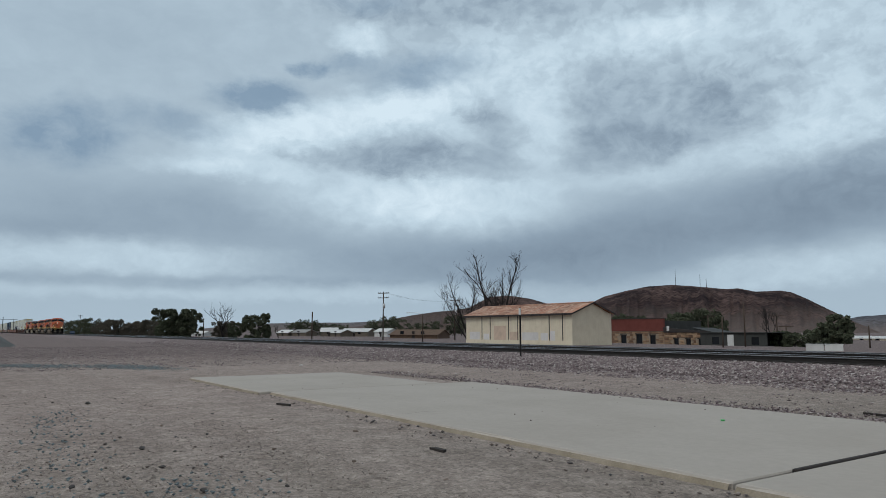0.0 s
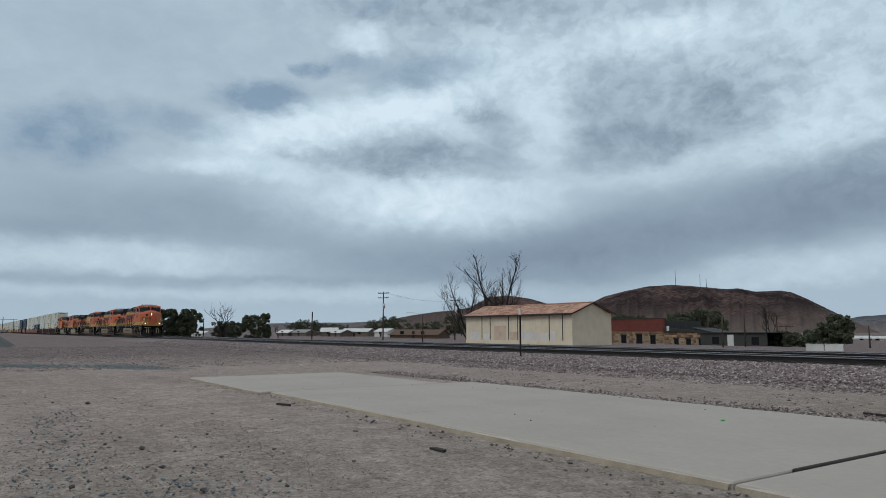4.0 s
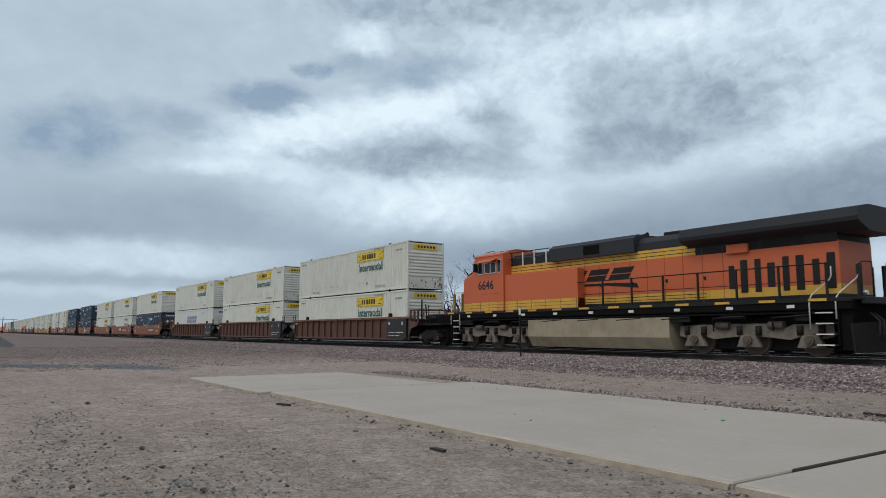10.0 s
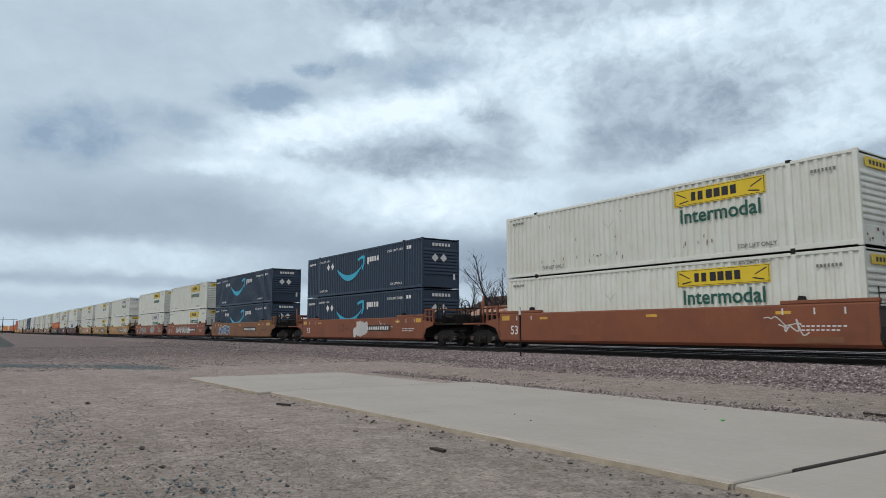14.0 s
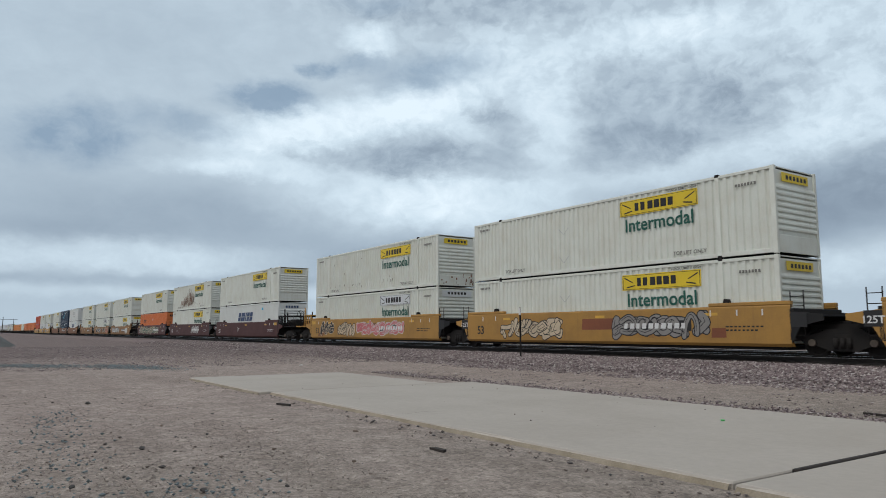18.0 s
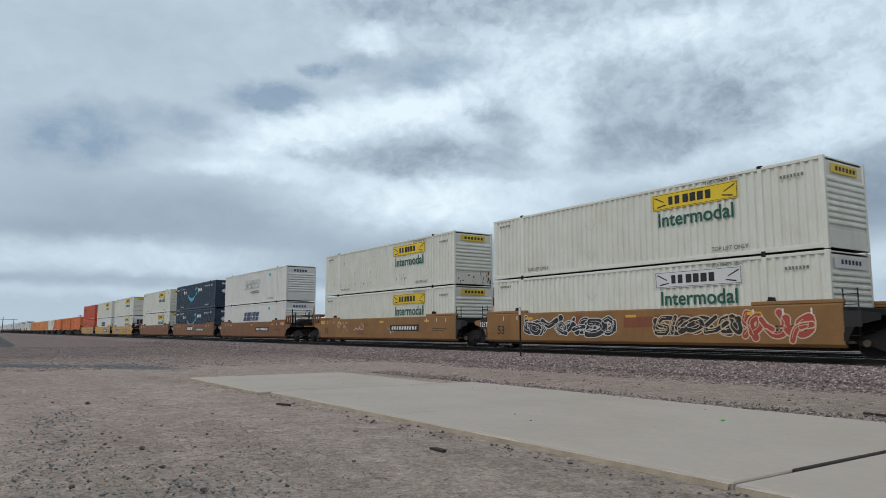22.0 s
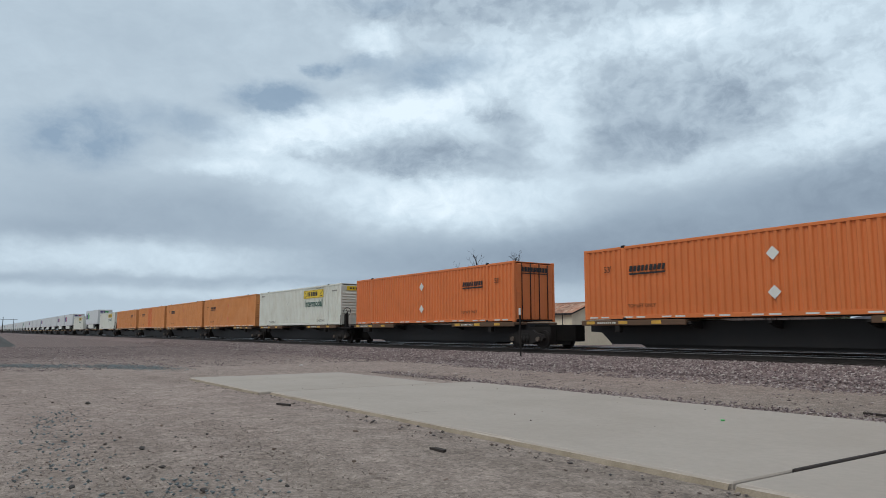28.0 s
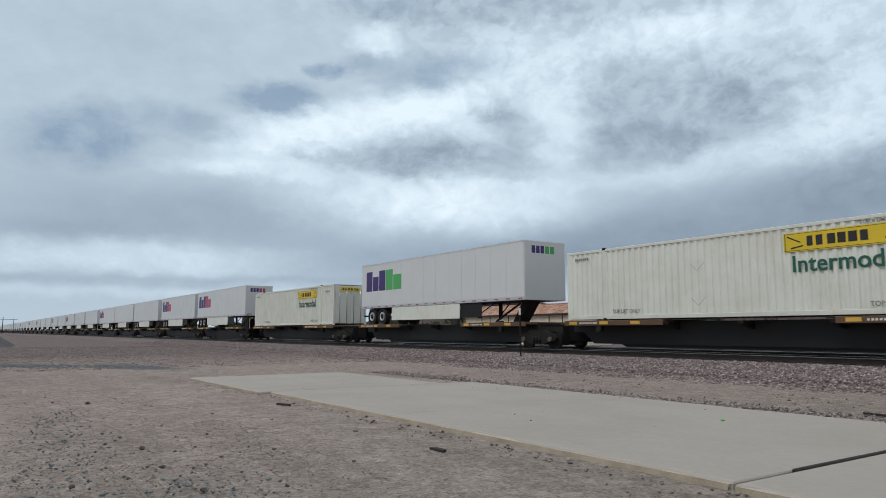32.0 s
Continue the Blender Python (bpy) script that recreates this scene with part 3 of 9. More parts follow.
    def plate(self, pts, y, t=0.004):
        """A thin flat shape on a side wall that faces -y: outline in (x, z)."""
        return self.prism(pts, y - t, y, "y")

    def mesh(self, name):
        me = bpy.data.meshes.new(name)
        me.from_pydata(self.v, [], self.f)
        me.polygons.foreach_set("use_smooth", self.s)
        me.update()
        return me


def part(name, m, material, parent, label="", at=None):
    me = m.mesh(name) if isinstance(m, M) else m
    if material and not me.materials:
        me.materials.append(material)
    ob = new(name, me)
    ob.parent = parent
    if at:
        ob.location = at
    return tagged(ob, label, kind="stuff" if name in ("number_marking", "data_stencil") else "")


def empty(name, label, category, group=""):
    ob = new(name)
    ob.empty_display_size = 0.2
    return tagged(ob, label, category, group)


def setting(name, m, material, label="", category=""):
    me = m.mesh(name) if isinstance(m, M) else m
    me.materials.append(material)
    return tagged(new(name, me), label, category, kind="structure")


TEXTS = {}


def letters(text, size, material, parent, x, y, z, name="lettering"):
    """Painted words on a wall that faces -y, centred on x, with their foot at z."""
    key = (text, size, material.name)
    if key not in TEXTS:
        cu = bpy.data.curves.new("words", "FONT")
        cu.body, cu.size, cu.align_x, cu.extrude, cu.resolution_u, cu.offset = text, size, "CENTER", 0.0, 3, size * 0.018
        ob = bpy.data.objects.new("words", cu)
        scene.collection.objects.link(ob)
        me = bpy.data.meshes.new_from_object(ob.evaluated_get(bpy.context.evaluated_depsgraph_get()))
        bpy.data.objects.remove(ob)
        me.transform(Matrix.Rotation(radians(90), 4, "X"))
        me.name = "lettering"
        me.materials.clear()
        me.materials.append(material)
        TEXTS[key] = me
    ob = new(name, TEXTS[key])
    ob.parent, ob.location = parent, (x, y, z)
    return ob


def bars(m, x0, x1, z0, z1, n, y, lean=0.0, gap=0.28, seed=0):
    """Writing as a row of plain blocks."""
    rng = random.Random(seed)
    w = (x1 - x0) / n
    for i in range(n):
        a = x0 + i * w
        b = a + w * (1 - gap) * (0.75 + 0.25 * rng.random())
        m.plate([(a, z0), (b, z0), (b + lean, z1), (a + lean, z1)], y)
    return m


def disc(m, x, y, z, r, n=12, t=0.02):
    return m.prism([(x + r * math.cos(2 * math.pi * k / n), z + r * math.sin(2 * math.pi * k / n)) for k in range(n)], y - t, y, "y")


def ground_z(x, y):
    """The lie of the land: level near the eye, falling away beyond the tracks."""
    def s(a, b, v):
        k = min(1.0, max(0.0, (v - a) / (b - a)))
        return k * k * (3 - 2 * k)
    z = -0.55 * s(9, 45, y) - 1.2 * s(50, 125, y) * s(-190, -60, x)
    return z


def toward(bearing, d):
    """A point d metres from the eye on a bearing (degrees, clockwise from +Y)."""
    b = radians(bearing)
    x, y = EYE.x + d * math.sin(b), EYE.y + d * math.cos(b)
    return x, y


# ---- ground, track ----
def scatter(name, spots, sizes, material, label, category, flat=0.7, seed=3):
    """Many small angular stones as one mesh."""
    rng = np.random.default_rng(seed)
    n = len(spots)
    base = np.array([(1, 0, 0), (-1, 0, 0), (0, 1, 0), (0, -1, 0), (0, 0, 1), (0, 0, -1), (.62, .62, .5), (-.62, .5, .55), (.5, -.62, -.5), (-.6, -.55, .4)], float)[:8]
    faces = np.array([(4, 6, 0), (4, 2, 6), (6, 2, 0), (4, 7, 2), (4, 1, 7), (7, 1, 2), (4, 0, 3), (4, 3, 1), (5, 2, 1), (5, 0, 2), (5, 3, 0), (5, 1, 3)])
    v = np.repeat(base[None], n, 0) * (1 + rng.uniform(-0.5, 0.35, (n, 8, 1))) * (1 + rng.uniform(-0.3, 0.5, (n, 1, 1)) * np.array([1.0, 0, 0])) * np.array([1, 0.8, flat])
    a = rng.uniform(0, 6.283, n)
    ca, sa_ = np.cos(a)[:, None], np.sin(a)[:, None]
    x, y = v[..., 0] * ca - v[..., 1] * sa_, v[..., 0] * sa_ + v[..., 1] * ca
    tilt = rng.uniform(-0.5, 0.5, n)[:, None]
    z = v[..., 2] + x * tilt * 0.5
    v = np.stack([x, y, z], -1) * sizes[:, None, None] + spots[:, None, :]
    f = (faces[None] + (np.arange(n) * 8)[:, None, None]).reshape(-1, 3)
    me = bpy.data.meshes.new(name)
    me.vertices.add(n * 8)
    me.vertices.foreach_set("co", v.ravel())
    me.loops.add(f.size)
    me.loops.foreach_set("vertex_index", f.ravel().astype(np.int32))
    me.polygons.add(len(f))
    me.polygons.foreach_set("loop_start", np.arange(0, f.size, 3, dtype=np.int32))
    me.update(calc_edges=True)
    me.materials.append(material)
    return tagged(new(name, me), label, category, kind="stuff")


def build_ground():
    xs = sorted(set([-4500, -3000, -2000, -1400, -1000, -700, -500] + list(range(-400, -60, 12)) + list(range(-60, -24, 3)) + [x * 0.5 for x in range(-48, 21)] + [14, 20, 30, 50, 80, 130, 200, 300, 500, 800, 1300, 2200, 3500, 4500]))
    ys = sorted(set([-4500, -2500, -1200, -600, -300, -150, -80, -50, -36, -30] + [y * 0.5 for y in range(-54, -4)] + list(range(-2, 60, 4)) + list(range(60, 200, 10)) + [220, 260, 320, 400, 500, 650, 850, 1100, 1500, 2200, 3200, 4500]))
    vs = []
    for y in ys:
        for x in xs:
            near = max(0.0, 1 - max(0, abs(x + 8) - 14) / 30) if -28 < y < -4.6 else 0.0
            if -18 < y < -11 and -21 < x < 7:
                near *= 0.2
            bump = noise.noise((x * 0.35, y * 0.35, 0)) * 0.045 + noise.noise((x * 1.3, y * 1.3, 4)) * 0.022
            rut = -0.03 * math.exp(-((y + 19.6 - 0.03 * x) / 0.5) ** 2) - 0.03 * math.exp(-((y + 21.4 - 0.03 * x) / 0.5) ** 2)
            vs.append((x, y, ground_z(x, y) + (bump + rut) * near))
    n = len(xs)
    fs = [(j * n + i, j * n + i + 1, (j + 1) * n + i + 1, (j + 1) * n + i) for j in range(len(ys) - 1) for i in range(n - 1)]
    m = M().add(vs, fs, True)
    setting("ground", m, SOIL, "dry pinkish-brown desert soil strewn with small stones", "ground")


TRACKS = (0.0, 4.6)


def build_track():
    top = RAIL - 0.20
    m = M()
    prof = [(-5.0, -0.06), (-4.0, 0.10), (-2.4, top - 0.04), (-1.4, top), (6.0, top), (7.2, top - 0.05), (9.4, -0.1), (9.4, -0.6), (-5.0, -0.6)]
    xs = [-1500, -700, -300, -150, -80, -40, -20, 0, 20, 60, 200, 700, 1500]
    for a, b in zip(xs, xs[1:]):
        m.prism(prof, a, b, "x")
    setting("ballast_bed", m, BALLAST_BED, "purplish-grey crushed rock under the rails", "ballast")
    for k, y in enumerate(TRACKS):
        track = empty("railway_track", "steel rails on dark ties in crushed rock" if k == 0 else "second pair of steel rails beyond the passing train", "railway track", "parallel tracks")
        track.location = (0, y, 0)
        tie = M().box(-0.115, 0.115, -1.3, 1.3, top - 0.10, top + 0.035, 0.015).mesh("tie")
        tie.materials.append(TIE)
        for i in range(150):
            ob = new("tie", tie)
            ob.parent, ob.location = track, (4 - i * 0.52, 0, 0)
        for s in (-1, 1):
            c = s * 0.75
            r = M().prism([(c - 0.075, RAIL - 0.175), (c + 0.075, RAIL - 0.175), (c + 0.07, RAIL - 0.155), (c + 0.012, RAIL - 0.135), (c + 0.012, RAIL - 0.05), (c + 0.036, RAIL - 0.038), (c + 0.036, RAIL - 0.002),
                           (c - 0.036, RAIL - 0.002), (c - 0.036, RAIL - 0.038), (c - 0.012, RAIL - 0.05), (c - 0.012, RAIL - 0.135), (c - 0.07, RAIL - 0.155)], -1500, 1500, "x")
            rail = part("rail", r, RAIL_SIDE, track, "rust-brown rail with a polished head")
            part("rail_head", M().prism([(c - 0.0375, RAIL - 0.016), (c + 0.0375, RAIL - 0.016), (c + 0.0375, RAIL - 0.008), (c + 0.026, RAIL + 0.002), (c - 0.026, RAIL + 0.002), (c - 0.0375, RAIL - 0.008)], -1500, 1500, "x"), RAIL_TOP, rail, "bright worn running surface")
    rng = np.random.default_rng(7)
    # crushed rock: the near shoulder stone by stone, thinner with distance
    n = 64000
    x = np.concatenate([rng.uniform(-26, 4, n // 2), rng.uniform(-90, -20, n // 2)])
    y = -1.5 - 5.2 * rng.random(n) ** 1.15
    z = np.interp(y, [-7.0, -5.2, -5.0, -4.0, -2.4, -1.4], [0.01, 0.0, 0.0, 0.10, top - 0.04, top])
    keep = (y > -4.4) | (rng.random(n) < 0.30)
    scatter("ballast_stones", np.stack([x, y, z], 1)[keep], rng.uniform(0.024, 0.06, n)[keep], BALLAST, "purplish-grey crushed rock on the track shoulder", "ballast", seed=5)
    n = 5000
    x, y = rng.uniform(-90, 2, n), np.concatenate([rng.uniform(0.9, 3.7, n // 2), rng.uniform(-0.6, 0.6, n // 2)])
    scatter("ballast_stones", np.stack([x, y, np.full(n, top)], 1), rng.uniform(0.03, 0.055, n), BALLAST, "purplish-grey crushed rock between the rails", "ballast", seed=6)


def build_slab():
    y0, y1, z = -17.12, -11.8, 0.06
    slab = tagged(empty("concrete_slab", "old pale concrete platform slab sunk in the soil", "pavement"), kind="structure")
    def piece(x0, x1, a, b, name="slab_panel"):
        m = M()
        n = max(2, int((x1 - x0) / 0.3))
        rng = random.Random(int(x0 * 10))
        front = [(x0 + (x1 - x0) * i / n, a + rng.uniform(-0.025, 0.025)) for i in range(n + 1)]
        back = [(x0 + (x1 - x0) * i / n, b + rng.uniform(-0.05, 0.03)) for i in range(n, -1, -1)]
        ring = front + back
        k = len(ring)
        low = [(p[0], p[1], -0.12) for p in ring]
        mid = [(p[0], p[1], z - 0.015) for p in ring]
        cx, cy = (x0 + x1) / 2, (a + b) / 2
        topv = [(p[0] + (0.012 if p[0] < cx else -0.012), p[1] + (0.014 if p[1] < cy else -0.014), z) for p in ring]
        fs = [(i, (i + 1) % k, k + (i + 1) % k, k + i) for i in range(k)] + [(k + i, k + (i + 1) % k, 2 * k + (i + 1) % k, 2 * k + i) for i in range(k)] + [tuple(range(2 * k, 3 * k))]
        m.add(low + mid + topv, fs)
        part(name, m, CONCRETE, slab)
    def lip(x0, x1, a, seed):
        """The crumbled front edge: a chalky worn arris over a stained face."""
        rng = random.Random(seed)
        n = max(4, int((x1 - x0) / 0.12))
        top, low = [], []
        for i in range(n + 1):
            x = x0 + (x1 - x0) * i / n
            bite = 0.03 * max(0.0, noise.noise((x * 1.3, 3.0, 0))) + rng.uniform(0, 0.012)
            top.append(((x, a + 0.05 + bite, z + 0.003), (x, a - 0.012 + bite * 0.5, z - 0.018)))
            low.append(((x, a - 0.02 + bite * 0.4, z - 0.016), (x, a - 0.05 - rng.uniform(0, 0.03), -0.02)))
        for name, rows, mat, text in (("worn_lip", top, LIP, "chalky worn edge of the slab"), ("stained_face", low, MOSS_EDGE, "ochre-stained face of the slab's edge")):
            part(name, M().add([p for r in rows for p in r], [(2 * i, 2 * i + 1, 2 * i + 3, 2 * i + 2) for i in range(n)], True), mat, slab, text)
    lip(-14.5, -3.68, y0, 4)
    lip(-3.58, 7.4, y0 - 0.04, 6)
    lip(-20.1, -14.6, -17.35, 8)
    piece(-20.2, -14.58, -17.35, -12.7)
    part("joint_fill", M().box(-14.58, -14.53, -17.1, -12.75, -0.1, 0.035), TIE, slab)
    piece(-14.53, -3.66, y0, y1)
    piece(-3.60, 7.5, y0 - 0.04, y1 + 0.02)
    rng = random.Random(9)
    cracks = M()
    for x, y, a, n in ((-9.5, -16.9, 80, 6), (-17.5, -16.8, 70, 9), (-8.0, -12.2, 250, 6)):
        for i in range(n):
            b = radians(a + rng.uniform(-35, 35))
            l, t = rng.uniform(0.08, 0.22), rng.uniform(0.0015, 0.004)
            x2, y2 = x + l * math.cos(b), y + l * math.sin(b)
            nx, ny = -math.sin(b) * t, math.cos(b) * t
            cracks.add([(x - nx, y - ny, z + 0.002), (x2 - nx, y2 - ny, z + 0.002), (x2 + nx, y2 + ny, z + 0.002), (x + nx, y + ny, z + 0.002)], [(0, 1, 2, 3)])
            x, y = x2, y2
    tagged(part("crack", cracks, TIE, slab, "thin dark cracks"), kind="stuff")
    part("joint_board", M().box(-3.655, -3.60, -16.2, -11.9, 0.0, 0.075, 0.01), TIE, slab, "weathered dark board in the joint")


def on_soil(x, y):
    """True where bare soil lies: off the slab and off the ballast."""
    return (y < -4.6) & ~((y > -17.45) & (y < -11.75) & (x > -20.3))


def build_stones():
    rng = np.random.default_rng(11)
    def fan(n, near, far, power):
        d = near + (far - near) * rng.random(n) ** power
        b = np.radians(rng.uniform(YAW - 40, YAW + 40, n))
        return EYE.x + d * np.sin(b), EYE.y + d * np.cos(b)
    def lumps(x, y, f, seed):
        return np.array([noise.noise((p * f, q * f, seed)) for p, q in zip(x, y)])
    x, y = fan(66000, 4.3, 26, 1.2)
    size = 0.0035 + 0.0105 * rng.random(len(x)) ** 2
    keep = on_soil(x, y) & (rng.random(len(x)) < 0.75 + 0.5 * lumps(x, y, 0.7, 2.0))
    scatter("stones", np.stack([x, y, size * 0.1], 1)[keep], size[keep], GRIT, "fine tan grit lying on the soil", "stones", flat=0.6, seed=12)
    x, y = fan(11000, 4.6, 32, 0.9)
    size = 0.007 + 0.017 * rng.random(len(x)) ** 2.6
    keep = on_soil(x, y) & (rng.random(len(x)) < 0.45 + 1.1 * lumps(x, y, 0.45, 7.0))
    scatter("stones", np.stack([x, y, size * 0.15], 1)[keep], size[keep], PEBBLE, "small dark and tan stones lying on the soil", "stones", flat=0.6, seed=16)
    # crushed rock that rolled off the shoulder, thinning out over the dirt road
    n = 15000
    x, y = rng.uniform(-46, 3, n), -4.6 - 2.6 * rng.random(n) ** 2.0 - 3.5 * (rng.random(n) < 0.06)
    size = 0.012 + 0.026 * rng.random(n) ** 1.8
    scatter("stones", np.stack([x, y, size * 0.2], 1), size, BALLAST, "loose crushed rock strewn beside the track", "stones", flat=0.6, seed=15)
    n = 3000
    x, y = rng.uniform(-20.5, 2, n), -11.62 + np.abs(rng.normal(0, 0.45, n))
    scatter("stones", np.stack([x, y, np.full(n, 0.02)], 1), rng.uniform(0.012, 0.038, n), BALLAST, "crushed rock drifted against the slab's far edge", "stones", seed=13)
    n = 9000
    x, y = -27.0 - 42.0 * rng.random(n) ** 1.2, rng.uniform(-26, -5, n)
    scatter("stones", np.stack([x, y, np.full(n, 0.012)], 1), rng.uniform(0.018, 0.045, n), BALLAST, "purplish rubble strewn over the far dirt road", "stones", flat=0.6, seed=19)
    # two spills of bluish gravel across the dirt road, and more in a wheel rut
    for k, (x0, y0, dx, dy, n) in enumerate(((-31.6, -20.4, 2.0, 1.8, 1700), (-28.4, -17.4, 2.2, 0.8, 1800))):
        u = rng.normal(0, 0.5, n)
        x, y = x0 + dx * u + rng.normal(0, 0.8, n), y0 + dy * u + rng.normal(0, 0.45, n)
        scatter("stones", np.stack([x, y, np.full(n, 0.012)], 1), rng.uniform(0.010, 0.028, n), BLUE_STONE, "scattered bluish-grey gravel on the soil", "stones", seed=14 + 30 * k)
    n = 520
    k = rng.random(n)
    x = -13.5 + 7.2 * k
    y = -21.2 - 0.75 * k + rng.normal(0, 0.22, n)
    spot = rng.random(n) < 0.35
    x, y = np.where(spot, -6.2 + rng.normal(0, 0.4, n), x), np.where(spot, -20.9 + rng.normal(0, 0.35, n), y)
    size = 0.007 + 0.021 * rng.random(n) ** 2
    scatter("stones", np.stack([x, y, np.full(n, 0.008)], 1), size, BLUE_STONE, "blue-grey gravel spilled in a wheel rut", "stones", flat=0.6, seed=24)


def rock(x, y, r, seed, material, label):
    """A single angular rock: a squashed ball with broken facets."""
    rng = random.Random(seed)
    rings, seg = 4, 8
    vs = [(0, 0, -0.2 * r)]
    for j in range(1, rings):
        a = math.pi * j / rings
        for i in range(seg):
            b = 2 * math.pi * (i + 0.5 * (j % 2)) / seg
            k = 0.85 * r * rng.uniform(0.6, 1.2)
            vs.append((1.1 * k * math.sin(a) * math.cos(b), 0.7 * k * math.sin(a) * math.sin(b), 0.2 * r - 0.45 * k * math.cos(a)))
    vs.append((0.2 * r, 0, 0.55 * r))
    n = len(vs) - 1
    fs = [(0, 1 + (i + 1) % seg, 1 + i) for i in range(seg)] + [(n, n - seg + i, n - seg + (i + 1) % seg) for i in range(seg)]
    for j in range(rings - 2):
        fs += [(1 + j * seg + i, 1 + j * seg + (i + 1) % seg, 1 + (j + 1) * seg + (i + 1) % seg, 1 + (j + 1) * seg + i) for i in range(seg)]
    me = M().add(vs, fs).mesh("rock")
    me.materials.append(material)
    tagged(new("rock", me), label, "rock", "rocks on the soil").matrix_basis = pose(x, y, 0.0, 0, 0, rng.uniform(0, 360))


def build_rocks():
    dark, tan = "fist-sized dark grey angular rock on the soil", "small tan-brown angular rock on the soil"
    rows = ((-8.68, -20.84, 0.055, dark), (-14.58, -20.63, 0.07, dark), (-8.27, -20.57, 0.03, dark), (-10.28, -18.7, 0.06, tan), (-8.51, -18.2, 0.055, tan), (-6.12, -20.85, 0.05, dark), (-6.9, -21.75, 0.045, dark),
            (-7.4, -20.9, 0.04, dark), (-9.4, -19.9, 0.035, dark), (-10.6, -20.2, 0.035, tan), (-7.8, -19.6, 0.035, tan), (-6.6, -19.2, 0.04, tan), (-5.3, -18.95, 0.045, tan), (-11.6, -19.2, 0.035, dark), (-12.4, -18.3, 0.04, tan),
            (-26.0, -11.6, 0.09, "pale rock lying by the dirt road"), (-23.6, -11.2, 0.06, tan), (-7.1, -21.3, 0.03, dark), (-5.9, -20.2, 0.03, dark), (-9.8, -21.5, 0.04, dark))
    for i, (x, y, r, label) in enumerate(rows):
        rock(x, y, r, 100 + i, {"f": ROCK_DARK, "s": ROCK_TAN, "p": PATCH_W}[label[0]], label)


def build_litter():
    for x, y, L, turn, label in ((-12.2, -17.75, 0.42, 12, "short dark scrap of wood on the soil"), (-6.6, -18.15, 0.26, 4, "dark scrap of wood on the soil"), (-3.4, -11.1, 0.7, 20, "weathered splinter of a tie"), (-5.2, -10.6, 0.9, -12, "weathered splinter of a tie"), (-2.2, -10.9, 0.6, 30, "weathered splinter of a tie")):
        me = M().prism([(-L / 2, -0.03), (L / 2, -0.035), (L / 2 - 0.03, 0.03), (-L / 2 + 0.05, 0.036)], 0.0, 0.035, "z").mesh("wood_scrap")
        me.materials.append(TIE)
        ob = tagged(new("wood_scrap", me), label, "wood scrap", "scraps of wood")
        ob.matrix_basis = pose(x, y, 0.005, 0, 0, turn)
    cap = M().prism([(0.03 * math.cos(a * 0.5236), 0.03 * math.sin(a * 0.5236)) for a in range(12)], 0.0, 0.02, "z").mesh("bottle_cap")
    cap.materials.append(LIME)
    tagged(new("bottle_cap", cap), "small green bottle cap on the slab", "bottle cap").location = (-6.15, -13.55, 0.062)
    rng = np.random.default_rng(21)
    n = 240
    x, y = rng.uniform(-20, -2, n), -17.25 + np.abs(rng.normal(0, 0.3, n)) * -1
    scatter("stones", np.stack([x, y, np.full(n, 0.012)], 1), rng.uniform(0.01, 0.03, n), PEBBLE, "small stones along the slab's broken edge", "stones", flat=0.6, seed=22)
    n = 34
    x, y = rng.uniform(-19.5, -6, n), rng.uniform(-16.6, -11.9, n)
    scatter("stones", np.stack([x, y, np.full(n, 0.066)], 1), 0.006 + 0.016 * rng.random(n) ** 2, PEBBLE, "few small stones lying on the slab", "stones", flat=0.6, seed=23)


# ---- train: shared parts ----
CL, CW, CH = 16.154, 2.591, 2.896
TRAIN = []           # (thing, distance of its origin behind the first container's front, y, height above rail, turn)


def rolling(thing, q, z, turn=0):
    TRAIN.append((thing, q, z, turn))
    thing.matrix_basis = pose(START - q, 0, RAIL + z, 0, 0, turn)
    return thing


def freight_truck(parent, x, r=0.42):
    """A two-axle truck under a car: side frames, bolster and wheels."""
    # bolster, and an added dark block that stops light from behind the wheels
    truck = part("truck", M().box(x - 0.25, x + 0.25, -1.1, 1.1, 0.42, 0.72, 0.04).box(x - 1.2, x + 1.2, -0.62, 0.62, 0.18, 1.0), STEEL_DARK, parent, "dark cast-steel truck with a filler block inside")
    for s in (-1, 1):
        y = s * 1.02
        prof = [(x - 1.25, 0.50), (x - 1.12, 0.66), (x - 0.78, 0.70), (x - 0.45, 0.86), (x + 0.45, 0.86), (x + 0.78, 0.70), (x + 1.12, 0.66), (x + 1.25, 0.50), (x + 1.1, 0.36), (x + 0.75, 0.34), (x + 0.4, 0.20), (x - 0.4, 0.20), (x - 0.75, 0.34), (x - 1.1, 0.36)]
        part("side_frame", M().prism(prof, y - 0.07, y + 0.07, "y"), STEEL_DARK, truck)
        sp = M()
        for k in (-0.2, 0.0, 0.2):
            sp.tube([(x + k, y - s * -0.09, 0.28), (x + k, y - s * -0.09, 0.58)], 0.075, 8)
        part("spring", sp, STEEL_DARK, truck)
        for k in (-0.89, 0.89):
            part("bearing_cap", M().tube([(x + k, y + s * 0.05, 0.44), (x + k, y + s * 0.16, 0.44)], 0.11, 10), TRUCK, truck)
            part("wheel", M().wheel(x + k, s * 0.76, r, r, 0.13), STEEL_DARK, truck, "worn steel wheel")
    return truck


